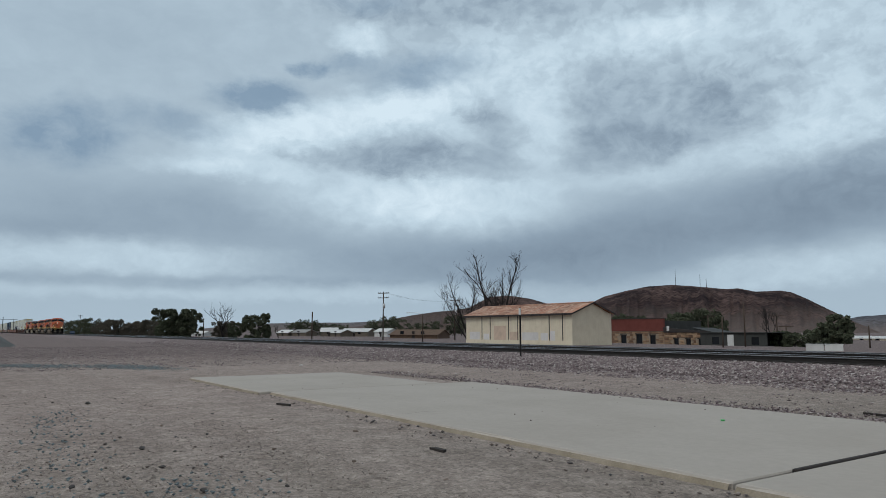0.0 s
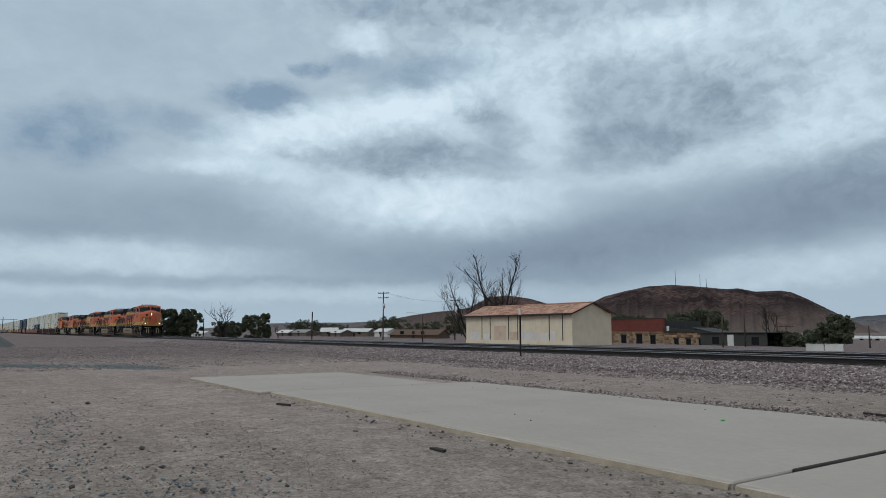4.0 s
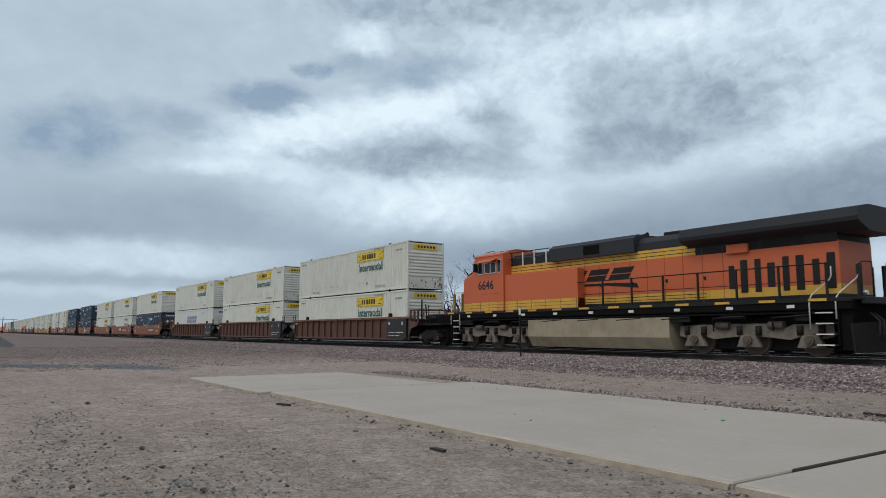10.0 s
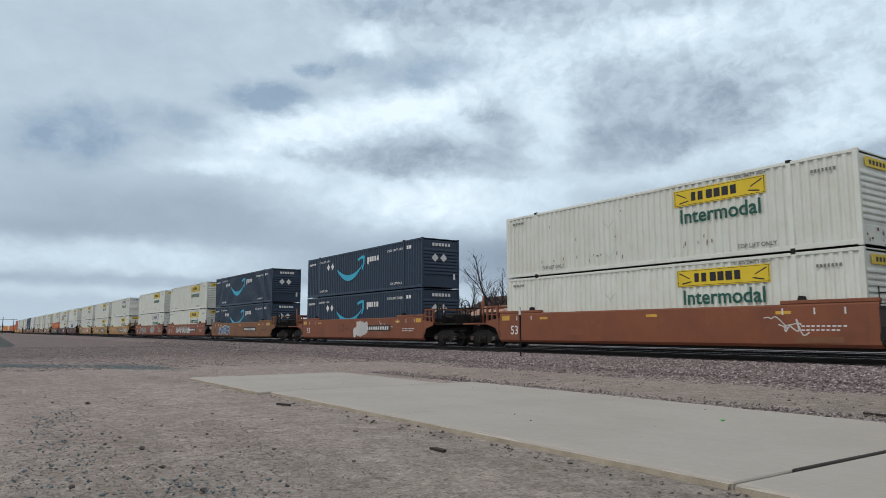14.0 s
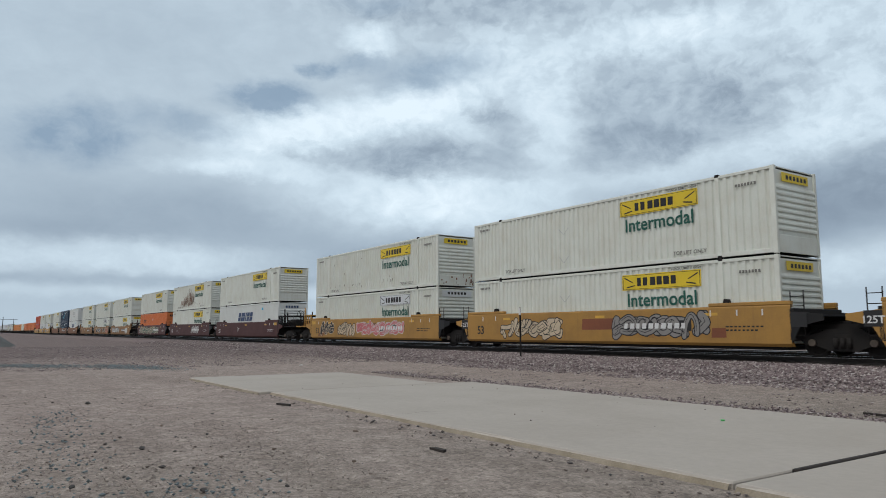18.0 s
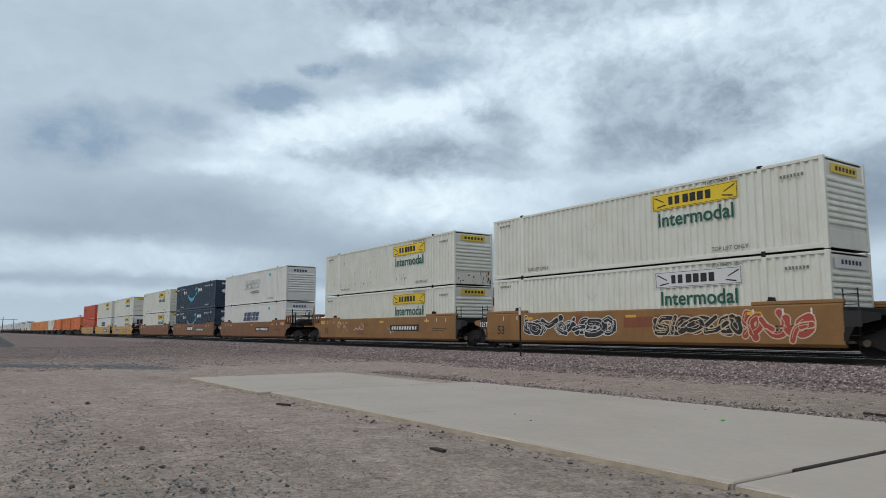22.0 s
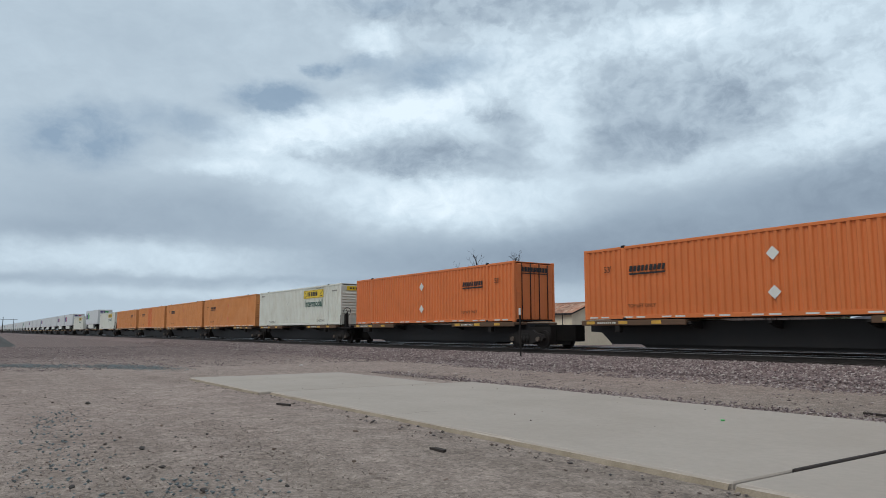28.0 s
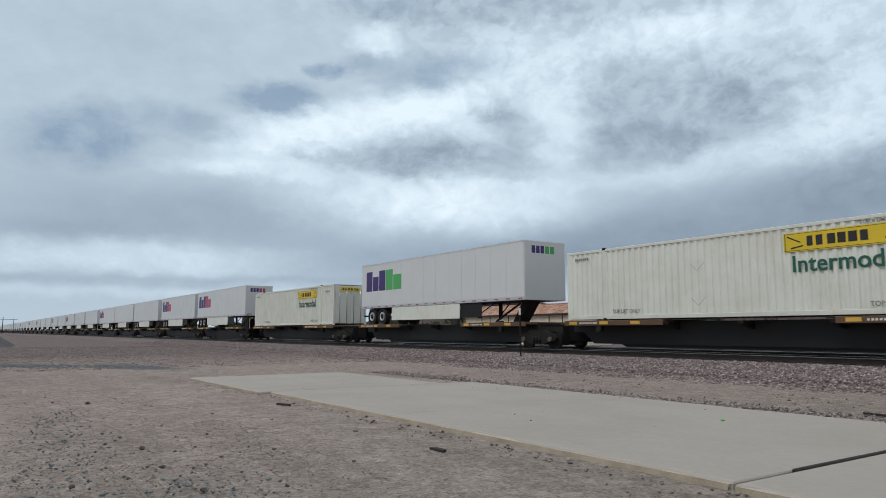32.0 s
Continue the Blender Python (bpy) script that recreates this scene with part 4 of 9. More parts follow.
def coupler(parent, x, s):
    part("coupler", M().box(min(x, x + s * 0.55), max(x, x + s * 0.55), -0.12, 0.12, 0.72, 0.98, 0.04).box(min(x + s * 0.45, x + s * 0.7), max(x + s * 0.45, x + s * 0.7), -0.2, 0.2, 0.68, 1.02, 0.05), STEEL_DARK, parent)


def ladder(parent, x, y, z0, z1, w=0.42, mat=STEEL_DARK):
    m = M()
    for k in (0, w):
        m.tube([(x + k, y, z0), (x + k, y, z1)], 0.02, 5)
    z = z0 + 0.12
    while z < z1:
        m.tube([(x, y, z), (x + w, y, z)], 0.014, 5)
        z += 0.3
    part("ladder", m, mat, parent)


def brake_wheel(parent, x, y, z):
    m = M()
    ring = [(x, y + 0.27 * math.cos(a * math.pi / 8), z + 0.27 * math.sin(a * math.pi / 8)) for a in range(17)]
    m.tube(ring, 0.02, 5, False)
    for a in range(3):
        c, s = 0.27 * math.cos(a * 2.094), 0.27 * math.sin(a * 2.094)
        m.tube([(x, y, z), (x, y + c, z + s)], 0.014, 4)
    part("brake_wheel", m.tube([(x, y, z - 0.75), (x, y, z)], 0.035, 6), STEEL_DARK, parent)


# ---- containers ----
def corrugated(m, x0, x1, z0, z1, y, s, period=0.285, depth=0.055):
    """A side wall of upright trapezoid ribs; s: which way it faces."""
    n = int(round((x1 - x0) / period))
    p = (x1 - x0) / n
    line = []
    for i in range(n):
        a = x0 + i * p
        line += [(a, 0), (a + p * 0.36, 0), (a + p * 0.5, depth), (a + p * 0.86, depth)]
    line.append((x1, 0))
    vs = [(x, y - s * d, z) for x, d in line for z in (z0, z1)]
    fs = [(2 * i, 2 * i + 2, 2 * i + 3, 2 * i + 1) if s < 0 else (2 * i, 2 * i + 1, 2 * i + 3, 2 * i + 2) for i in range(len(line) - 1)]
    return m.add(vs, fs)


MADE = {}


def container_body(c, mat, smooth=False, doors_front=False):
    h, w = CL / 2, CW / 2
    for s in (-1, 1):
        m = M()
        if smooth:
            m.box(-h + 0.16, h - 0.16, min(s * (w - 0.02), s * (w - 0.06)), max(s * (w - 0.02), s * (w - 0.06)), 0.16, CH - 0.1)
            seams = M()
            for k in range(1, 13):
                a = -h + 0.2 + k * (CL - 0.4) / 13
                seams.box(a - 0.01, a + 0.01, min(s * (w - 0.02), s * (w - 0.014)), max(s * (w - 0.02), s * (w - 0.014)), 0.16, CH - 0.1)
            tagged(part("panel_seam", seams, ALU, c), kind="stuff")
        else:
            corrugated(m, -h + 0.16, h - 0.16, 0.17, CH - 0.11, s * (w - 0.012), s)
        part("side_wall", m, mat, c)
        part("bottom_rail", M().box(-h + 0.1, h - 0.1, s * w - 0.05 if s > 0 else -w, w if s > 0 else -w + 0.05, 0.03, 0.18, 0.012), mat, c)
        part("top_rail", M().box(-h + 0.1, h - 0.1, s * w - 0.06 if s > 0 else -w, w if s > 0 else -w + 0.06, CH - 0.12, CH - 0.01, 0.012), mat, c)
        for x in (-h + 0.08, -h + 2.10, h - 2.10, h - 0.08):
            part("post", M().box(x - 0.08, x + 0.08, min(s * (w + 0.004), s * (w - 0.12)), max(s * (w + 0.004), s * (w - 0.12)), 0.0, CH, 0.012), mat, c)
        for x in (-h + 2.10, h - 2.10):
            for z in (-0.01, CH - 0.075):
                part("corner_casting", M().box(x - 0.085, x + 0.085, min(s * (w + 0.010), s * (w - 0.1)), max(s * (w + 0.010), s * (w - 0.1)), z, z + 0.11, 0.015), STEEL_DARK, c, "dark steel lifting casting")
    part("roof", M().box(-h + 0.05, h - 0.05, -w + 0.02, w - 0.02, CH - 0.06, CH - 0.02), mat, c)
    part("floor", M().box(-h + 0.05, h - 0.05, -w + 0.04, w - 0.04, 0.05, 0.16), STEEL_DARK, c)
    for s in (-1, 1):
        front = s > 0
        m = M().box(min(s * (h - 0.05), s * (h - 0.09)), max(s * (h - 0.05), s * (h - 0.09)), -w + 0.12, w - 0.12, 0.1, CH - 0.1)
        if front != doors_front and not smooth:
            n = 8
            zz = [0.62]
            out = [0.055]
            for k in range(n):
                z = 0.75 + k * (CH - 1.35) / n
                zz += [z, z + 0.05, z + 0.11, z + 0.2]
                out += [0.05, 0.002, 0.004, 0.05]
            zz.append(CH - 0.12)
            out.append(0.05)
            m = M().add([(s * (h - o), y, z) for z, o in zip(zz, out) for y in (-w + 0.12, w - 0.12)], [(2 * i, 2 * i + 1, 2 * i + 3, 2 * i + 2) for i in range(len(zz) - 1)])
            m.box(min(s * (h - 0.05), s * (h - 0.01)), max(s * (h - 0.05), s * (h - 0.01)), -w + 0.14, w - 0.14, 0.04, 0.62, 0.01)
            part("front_wall", m, mat, c)
        else:
            part("end_frame", m, mat, c)
            for k in (-1, 1):
                leaf = M().box(min(s * (h - 0.05), s * (h - 0.012)), max(s * (h - 0.05), s * (h - 0.012)), min(k * 0.01, k * (w - 0.14)), max(k * 0.01, k * (w - 0.14)), 0.12, CH - 0.12, 0.01)
                if not front:
                    for z in (0.5, 1.4, 2.3):
                        leaf.box(min(s * (h - 0.012), s * (h + 0.006)), max(s * (h - 0.012), s * (h + 0.006)), k * (w - 0.3) - 0.12, k * (w - 0.3) + 0.12, z, z + 0.1)
                d = part("door", leaf, mat, c)
                for y in (0.28, 0.82):
                    part("lock_rod", M().tube([(s * (h + 0.015), k * y, 0.1), (s * (h + 0.015), k * y, CH - 0.1)], 0.022, 6), ALU if mat in (CREAM, PALE, REEFER) else STEEL_DARK, d)
                for z in (0.5, 1.4, 2.3) if front else ():
                    d2 = M().box(min(s * (h - 0.012), s * (h + 0.006)), max(s * (h - 0.012), s * (h + 0.006)), k * (w - 0.3) - 0.12, k * (w - 0.3) + 0.12, z, z + 0.1)
                    part("hinge", d2, mat, d)


def smile(m, x, z, w, y):
    """A curved stroke that ends in an arrow head."""
    up, low = [], []
    n = 18
    for i in range(n + 1):
        k = i / n
        a = -1 + 2 * k
        zz = z + 0.30 * w * (a * a * 0.62 + 0.10 * k)
        t = w * (0.022 + 0.085 * math.sin(math.pi * min(1, k * 1.05 + 0.03)) ** 0.8)
        up.append((x + a * w / 2, zz + t * 0.5))
        low.append((x + a * w / 2 + 0.02, zz - t * 0.5))
    for i in range(n):
        m.plate([low[i], low[i + 1], up[i + 1], up[i]], y)
    ex, ez = x + w / 2, z + 0.30 * w * 0.72
    m.plate([(ex - 0.17 * w, ez + 0.12 * w), (ex - 0.02 * w, ez + 0.165 * w), (ex - 0.02 * w, ez + 0.115 * w), (ex - 0.15 * w, ez + 0.08 * w)], y)
    m.plate([(ex - 0.02 * w, ez + 0.165 * w), (ex + 0.09 * w, ez + 0.16 * w), (ex + 0.07 * w, ez + 0.105 * w), (ex - 0.02 * w, ez + 0.115 * w)], y)
    m.plate([(ex + 0.03 * w, ez + 0.13 * w), (ex + 0.09 * w, ez + 0.16 * w), (ex + 0.085 * w, ez + 0.02 * w), (ex + 0.02 * w, ez - 0.09 * w), (ex - 0.01 * w, ez - 0.07 * w), (ex + 0.03 * w, ez + 0.03 * w)], y)
    return m


def diamond(m, x, z, r, y):
    return m.plate([(x - r, z), (x, z - r), (x + r, z), (x, z + r)], y)


def container(kind, label, smooth=False, doors_front=False, plate="yellow", marks=0, rust=0):
    """One 53-foot container; its near side faces -y, its front end +x."""
    key = (kind, smooth, doors_front, plate, marks, rust)
    if key in MADE:
        c = copy_thing(MADE[key], pose(0, 0, 0))
        return tagged(c, label)
    c = empty("container", label, "container", "containers on the train")
    MADE[key] = c
    mat = {"white": REEFER if smooth else CREAM, "swift": PALE, "swift_old": PALE, "navy": NAVY, "orange": TANGERINE, "faded": FADED, "red": VERMILION}[kind]
    container_body(c, mat, smooth, doors_front)
    y, h = -CW / 2 - 0.002, CL / 2
    ex = h + 0.006
    def end_box(y0, y1, z0, z1, m=None):
        return (m or M()).box(ex - 0.014, ex, y0, y1, z0, z1)
    if kind == "white":
        a, b = 1.62, 5.2
        if plate != "none":
            s = part("sign_panel", M().box(a, b, y - 0.004, y, 2.02, 2.62), SIGN_YELLOW if plate == "yellow" else REEFER, c, "yellow sign panel with a dark border" if plate == "yellow" else "white sign panel with a dark border")
            m = M()
            for z in (2.05, 2.575):
                m.plate([(a + 0.04, z), (b - 0.04, z), (b - 0.04, z + 0.012), (a + 0.04, z + 0.012)], y - 0.004)
            for x in (a + 0.04, b - 0.06):
                m.plate([(x, 2.04), (x + 0.02, 2.04), (x + 0.02, 2.60), (x, 2.60)], y - 0.004)
            for x, k in ((a + 0.12, 1), (b - 0.12, -1)):
                m.plate([(x, 2.48), (x + k * 0.42, 2.28), (x + k * 0.42, 2.32), (x, 2.53)][::k], y - 0.004)
                m.plate([(x + k * 0.1, 2.1), (x + k * 0.5, 2.17), (x + k * 0.5, 2.21), (x + k * 0.1, 2.15)][::k], y - 0.004)
            for x0, x1 in ((0.74, 0.92), (1.02, 1.22), (1.36, 1.60), (1.66, 1.90), (1.97, 2.22), (2.30, 2.52)):
                m.plate([(a + x0, 2.17), (a + x1, 2.17), (a + x1, 2.48), (a + x0, 2.48)], y - 0.005)
            tagged(part("sign_lettering", m, INK, s), kind="stuff")
        letters("Intermodal", 0.72, INK_GREEN, c, (a + b) / 2 + 0.02, y - 0.004, 1.39)
        letters("TOP LIFT ONLY", 0.20, INK_GREY, c, h - 3.3, y - 0.006, 0.27)
        letters("TOP LIFT ONLY", 0.20, INK_GREY, c, -h + 3.2, y - 0.006, 0.27)
        letters("STACK LIMIT 3 HIGH", 0.14, INK_GREY, c, h - 3.5, y - 0.006, 2.66)
        part("number_marking", bars(M(), -h + 0.5, -h + 1.3, 2.5, 2.6, 7, y - 0.004), INK_GREY, c)
        part("number_marking", bars(M(), h - 1.4, h - 0.6, 2.36, 2.46, 7, y - 0.004), INK_GREY, c)
        for z in (0.72, 1.95):
            m = M().plate([(-1.9, z), (-1.6, z - 0.28), (-1.3, z), (-1.32, z + 0.02), (-1.6, z - 0.25), (-1.88, z + 0.02)], y - 0.003)
            part("placard_mark", m, INK_GHOST, c)
        if smooth:
            unit = part("cooling_unit", M().box(h - 0.02, h + 0.30, -1.1, 1.1, 0.45, 2.6, 0.06), REEFER, c, "white refrigeration unit with dark grilles")
            part("unit_grille", M().box(h + 0.30, h + 0.32, -0.75, 0.75, 1.55, 2.3, 0.01), INK, unit)
            part("unit_grille", M().box(h - 0.0, h + 0.26, -1.115, -1.10, 1.2, 2.4), INK, unit)
            part("unit_hatch", M().box(h + 0.30, h + 0.315, -0.8, 0.8, 0.6, 1.35, 0.01), ALU, unit)
        else:
            p = part("end_sign", end_box(-0.85, 0.75, CH - 0.5, CH - 0.2) if plate == "yellow" else end_box(-1.0, 1.0, CH - 0.55, CH - 0.22), SIGN_YELLOW if plate == "yellow" else REEFER, c)
            m = M()
            for k in range(6):
                yy = -0.62 + k * 0.22
                m.box(ex, ex + 0.003, yy, yy + 0.14, CH - 0.42, CH - 0.28)
            tagged(part("sign_lettering", m, INK, p), kind="stuff")
    elif kind in ("swift", "swift_old"):
        m = M()
        x0 = -2.25
        for k, w in enumerate((0.66, 0.98, 0.26, 0.66, 0.66)):
            x = x0 + (0, 0.82, 1.96, 2.38, 3.20)[k]
            m.plate([(x, 1.40), (x + w, 1.40), (x + w + 0.14, 1.74), (x + 0.14, 1.74)], y - 0.003)
            m.plate([(x + 0.16, 1.80), (x + w + 0.16, 1.80), (x + w + 0.3, 2.16), (x + 0.3, 2.16)], y - 0.003)
        part("sign_mark", m, INK_FADE if plate == "white" else INK_BLUE if kind == "swift" else INK_GHOST, c, "slanted blue sign blocks" if kind == "swift" else "faded ghost of slanted sign blocks")
        part("number_patch", M().box(4.15, 4.5, y - 0.003, y, 2.28, 2.5), CYAN, c)
        letters("TOP LIFT ONLY", 0.2, INK_GREY, c, h - 3.5, y - 0.006, 0.26)
        if kind == "swift_old":
            letters("INTERMODAL", 0.36, INK_GREY, c, 0.6, y - 0.004, 0.92)
        m = M()
        for k in range(5):
            m.box(ex, ex + 0.003, -0.65 + k * 0.24, -0.5 + k * 0.24, CH - 0.5, CH - 0.32)
        part("end_sign", m, INK_BLUE, c)
    elif kind == "navy":
        part("sign_stroke", smile(M(), -1.1, 1.06, 3.7, y - 0.003), CYAN, c, "sky-blue curved arrow stroke")
        m = bars(M(), 1.45, 3.05, 1.98, 2.30, 5, y - 0.003, gap=0.16, seed=2)
        m.plate([(1.45, 1.84), (1.64, 1.84), (1.64, 1.98), (1.45, 1.98)], y - 0.003)
        tagged(part("sign_lettering", m, INK_WHITE, c), kind="stuff")
        m = M()
        diamond(diamond(m, -4.44, 2.07, 0.25, y - 0.003), -3.75, 2.07, 0.25, y - 0.003)
        part("placard", m, INK_WHITE, c)
        letters("STACK LIMIT 3 HIGH", 0.20, INK_WHITE, c, 5.0, y - 0.006, 2.36)
        letters("STACK LIMIT 3 HIGH", 0.19, INK_WHITE, c, -5.05, y - 0.006, 2.44)
        letters("TOP LIFT ONLY", 0.20, INK_WHITE, c, 5.15, y - 0.006, 0.32)
        letters("TOP LIFT ONLY", 0.20, INK_WHITE, c, -5.2, y - 0.006, 0.32)
        part("number_marking", bars(bars(M(), -h + 0.3, -h + 1.5, 2.38, 2.52, 8, y - 0.004), h - 1.7, h - 1.1, 2.35, 2.55, 2, y - 0.004), INK_WHITE, c)
        m = M()
        for k in range(6):
            m.box(ex, ex + 0.003, -0.62 + k * 0.22, -0.46 + k * 0.22, CH - 0.46, CH - 0.28)
        for k in (-0.42, 0.18):
            m.add([(ex + 0.002, k - 0.24, 1.75), (ex + 0.002, k, 1.5), (ex + 0.002, k + 0.24, 1.75), (ex + 0.002, k, 2.0)], [(0, 1, 2, 3)])
        m.box(ex, ex + 0.003, 0.85, 1.0, 0.5, 0.85)
        part("end_sign", m, INK_WHITE, c)
    else:
        fwd = not doors_front
        x = -4.81 if fwd else 4.78
        m = bars(M(), x - 0.87, x + 0.87, 1.86, 2.08, 9, y - 0.003, gap=0.18, lean=0.05, seed=6)
        m.plate([(x - 0.87, 1.73), (x + 0.84, 1.73), (x + 0.86, 1.80), (x - 0.86, 1.80)], y - 0.003)
        tagged(part("sign_lettering", m, INK, c), kind="stuff")
        m = M()
        for z in (0.80, 2.06):
            diamond(m, 0.23 if fwd else -0.06, z, 0.23, y - 0.003)
        part("placard", m, INK_GREY if kind == "red" else TANGERINE if kind == "faded" else PALE, c)
        letters("TOP LIFT ONLY", 0.19, INK_GREY if kind == "red" else RUST, c, x - 0.3, y - 0.006, 0.47)
        letters("53'", 0.34, RUST, c, -h + 1.3 if fwd else h - 1.3, y - 0.006, 1.9)
        m = M()
        n = 26
        for k in range(n):
            a = -h + 0.3 + k * (CL - 0.6) / n
            if k % 3 != 2:
                m.plate([(a, 0.07), (a + 0.42, 0.07), (a + 0.42, 0.125), (a, 0.125)], y - 0.002)
        part("reflective_strip", m, PALE, c)
        m = M()
        for k in range(9):
            m.box(ex + 0.01, ex + 0.014, -0.85 + k * 0.19, -0.7 + k * 0.19, CH - 0.5, CH - 0.28)
        m.box(ex + 0.01, ex + 0.014, -0.85, 0.8, CH - 0.6, CH - 0.56)
        part("end_sign", m, INK, c)
    if plate.startswith("patch"):
        a, b = (-h + 0.17, -h + 2.01) if plate == "patch_rear" else (-1.68, 0.6)
        part("repainted_panel", corrugated(M(), a, b, 0.19, CH - 0.13, -CW / 2 + 0.002, -1, 0.2829), TANGERINE, c, "brighter orange repainted side panel")
    rng = random.Random(marks * 7 + rust * 13 + len(MADE))
    if marks:
        m = M()
        for k in range(26):
            x, z = rng.choice([rng.uniform(-h + 2.4, h - 2.5), rng.gauss(-2.4, 0.7), rng.gauss(2.6, 0.8)]), rng.choice([rng.uniform(0.52, 0.62), rng.uniform(0.50, 0.66), rng.uniform(0.3, 2.4)])
            t, hh = rng.uniform(0.02, 0.05), rng.uniform(0.04, 0.13)
            m.plate([(x, z), (x + t, z - 0.02), (x + t * 1.1, z + hh), (x + t * 0.3, z + hh * 1.1)], y - 0.003)
        part("scrape_mark", m, SCRAPE, c, "dark scrapes and dents")
        m = M()
        for k in range(24):
            a, z = rng.choice((rng.gauss(1.02, 0.10), rng.uniform(-1.1, 1.1))), 0.08 + 0.5 * rng.random() ** 2
            e, hh = rng.uniform(0.02, 0.11), rng.uniform(0.03, 0.20)
            a = min(max(a, -1.15), 1.15 - e)
            m.add([(ex + 0.003, a, z), (ex + 0.003, a + e, z + 0.01), (ex + 0.003, a + e * 0.8, z + hh), (ex + 0.003, a + e * 0.2, z + hh * 1.15)], [(0, 1, 2, 3)])
        part("end_rust", m, RUST, c, "rust stains on the lower end wall")
    if rust:
        m = M()
        for k in range(170):
            x = rng.choice([rng.uniform(-4.4, 1.2), rng.gauss(-1.2, 0.9), rng.gauss(0.0, 0.6), rng.gauss(-3.2, 0.5)])
            x = round((x + h - 2.18) / 0.2829) * 0.2829 - h + 2.18 + rng.choice((0.0, 0.02, 0.05, 0.09))
            dense = math.exp(-((x + 0.4) / 2.2) ** 2)
            z = rng.uniform(0.22, 0.9) + 0.5 * rng.random() * dense
            hh = rng.uniform(0.06, 0.35) + rng.random() ** 2 * 1.25 * dense
            t = rng.uniform(0.015, 0.075)
            m.plate([(x, z), (x + t, z + 0.04), (x + t * 0.9, z + hh), (x + t * 0.4, z + hh * 1.15), (x + t * 0.1, z + hh)], y - 0.003)
        part("rust_patch", m, RUST, c, "streaks of orange-brown rust")
    return c


# ---- well cars ----
def smooth_line(pts, n=7):
    """A curve through the points."""
    p = [pts[0]] + list(pts) + [pts[-1]]
    out = []
    for i in range(1, len(p) - 2):
        for k in range(n):
            t = k / n
            w = ((-t + 2 * t * t - t ** 3) / 2, (2 - 5 * t * t + 3 * t ** 3) / 2, (t + 4 * t * t - 3 * t ** 3) / 2, (t ** 3 - t * t) / 2)
            out.append((sum(w[j] * p[i - 1 + j][0] for j in range(4)), sum(w[j] * p[i - 1 + j][1] for j in range(4))))
    return out + [pts[-1]]


def ribbon(m, pts, t, y, caps=True):
    """A round-ended stroke of paint on a wall that faces -y."""
    for (ax, az), (bx, bz) in zip(pts, pts[1:]):
        d = math.hypot(bx - ax, bz - az) or 1e-6
        nx, nz = -(bz - az) / d * t, (bx - ax) / d * t
        m.add([(ax - nx, y, az - nz), (bx - nx, y, bz - nz), (bx + nx, y, bz + nz), (ax + nx, y, az + nz)], [(0, 1, 2, 3)])
    if caps:
        for j, (x, z) in enumerate(pts):
            o = 0.00005 * (1 + j % 2)
            m.add([(x + t * math.cos(k * 0.6283), y - o, z + t * math.sin(k * 0.6283)) for k in range(10)], [tuple(range(10))])
    return m


# abstract swirls in a unit square for spray paint
SWIRLS = (((0.85, 0.8), (0.45, 1.0), (0.12, 0.55), (0.4, 0.05), (0.85, 0.2)), ((0.8, 0.85), (0.35, 0.95), (0.3, 0.6), (0.7, 0.42), (0.6, 0.05), (0.15, 0.12)),
          ((0.15, 0.95), (0.2, 0.3), (0.5, 0.02), (0.82, 0.35), (0.85, 0.95)), ((0.2, 0.0), (0.25, 0.6), (0.5, 1.0), (0.78, 0.6), (0.85, 0.0)),
          ((0.1, 0.15), (0.5, 0.9), (0.9, 0.75), (0.55, 0.35), (0.2, 0.5)), ((0.2, 1.0), (0.3, 0.5), (0.25, 0.0)), ((0.1, 0.5), (0.5, 0.55), (0.9, 0.45)), ((0.85, 1.0), (0.5, 0.45), (0.9, 0.0)),
          ((0.5, 0.95), (0.12, 0.5), (0.5, 0.05), (0.88, 0.5), (0.5, 0.95)))


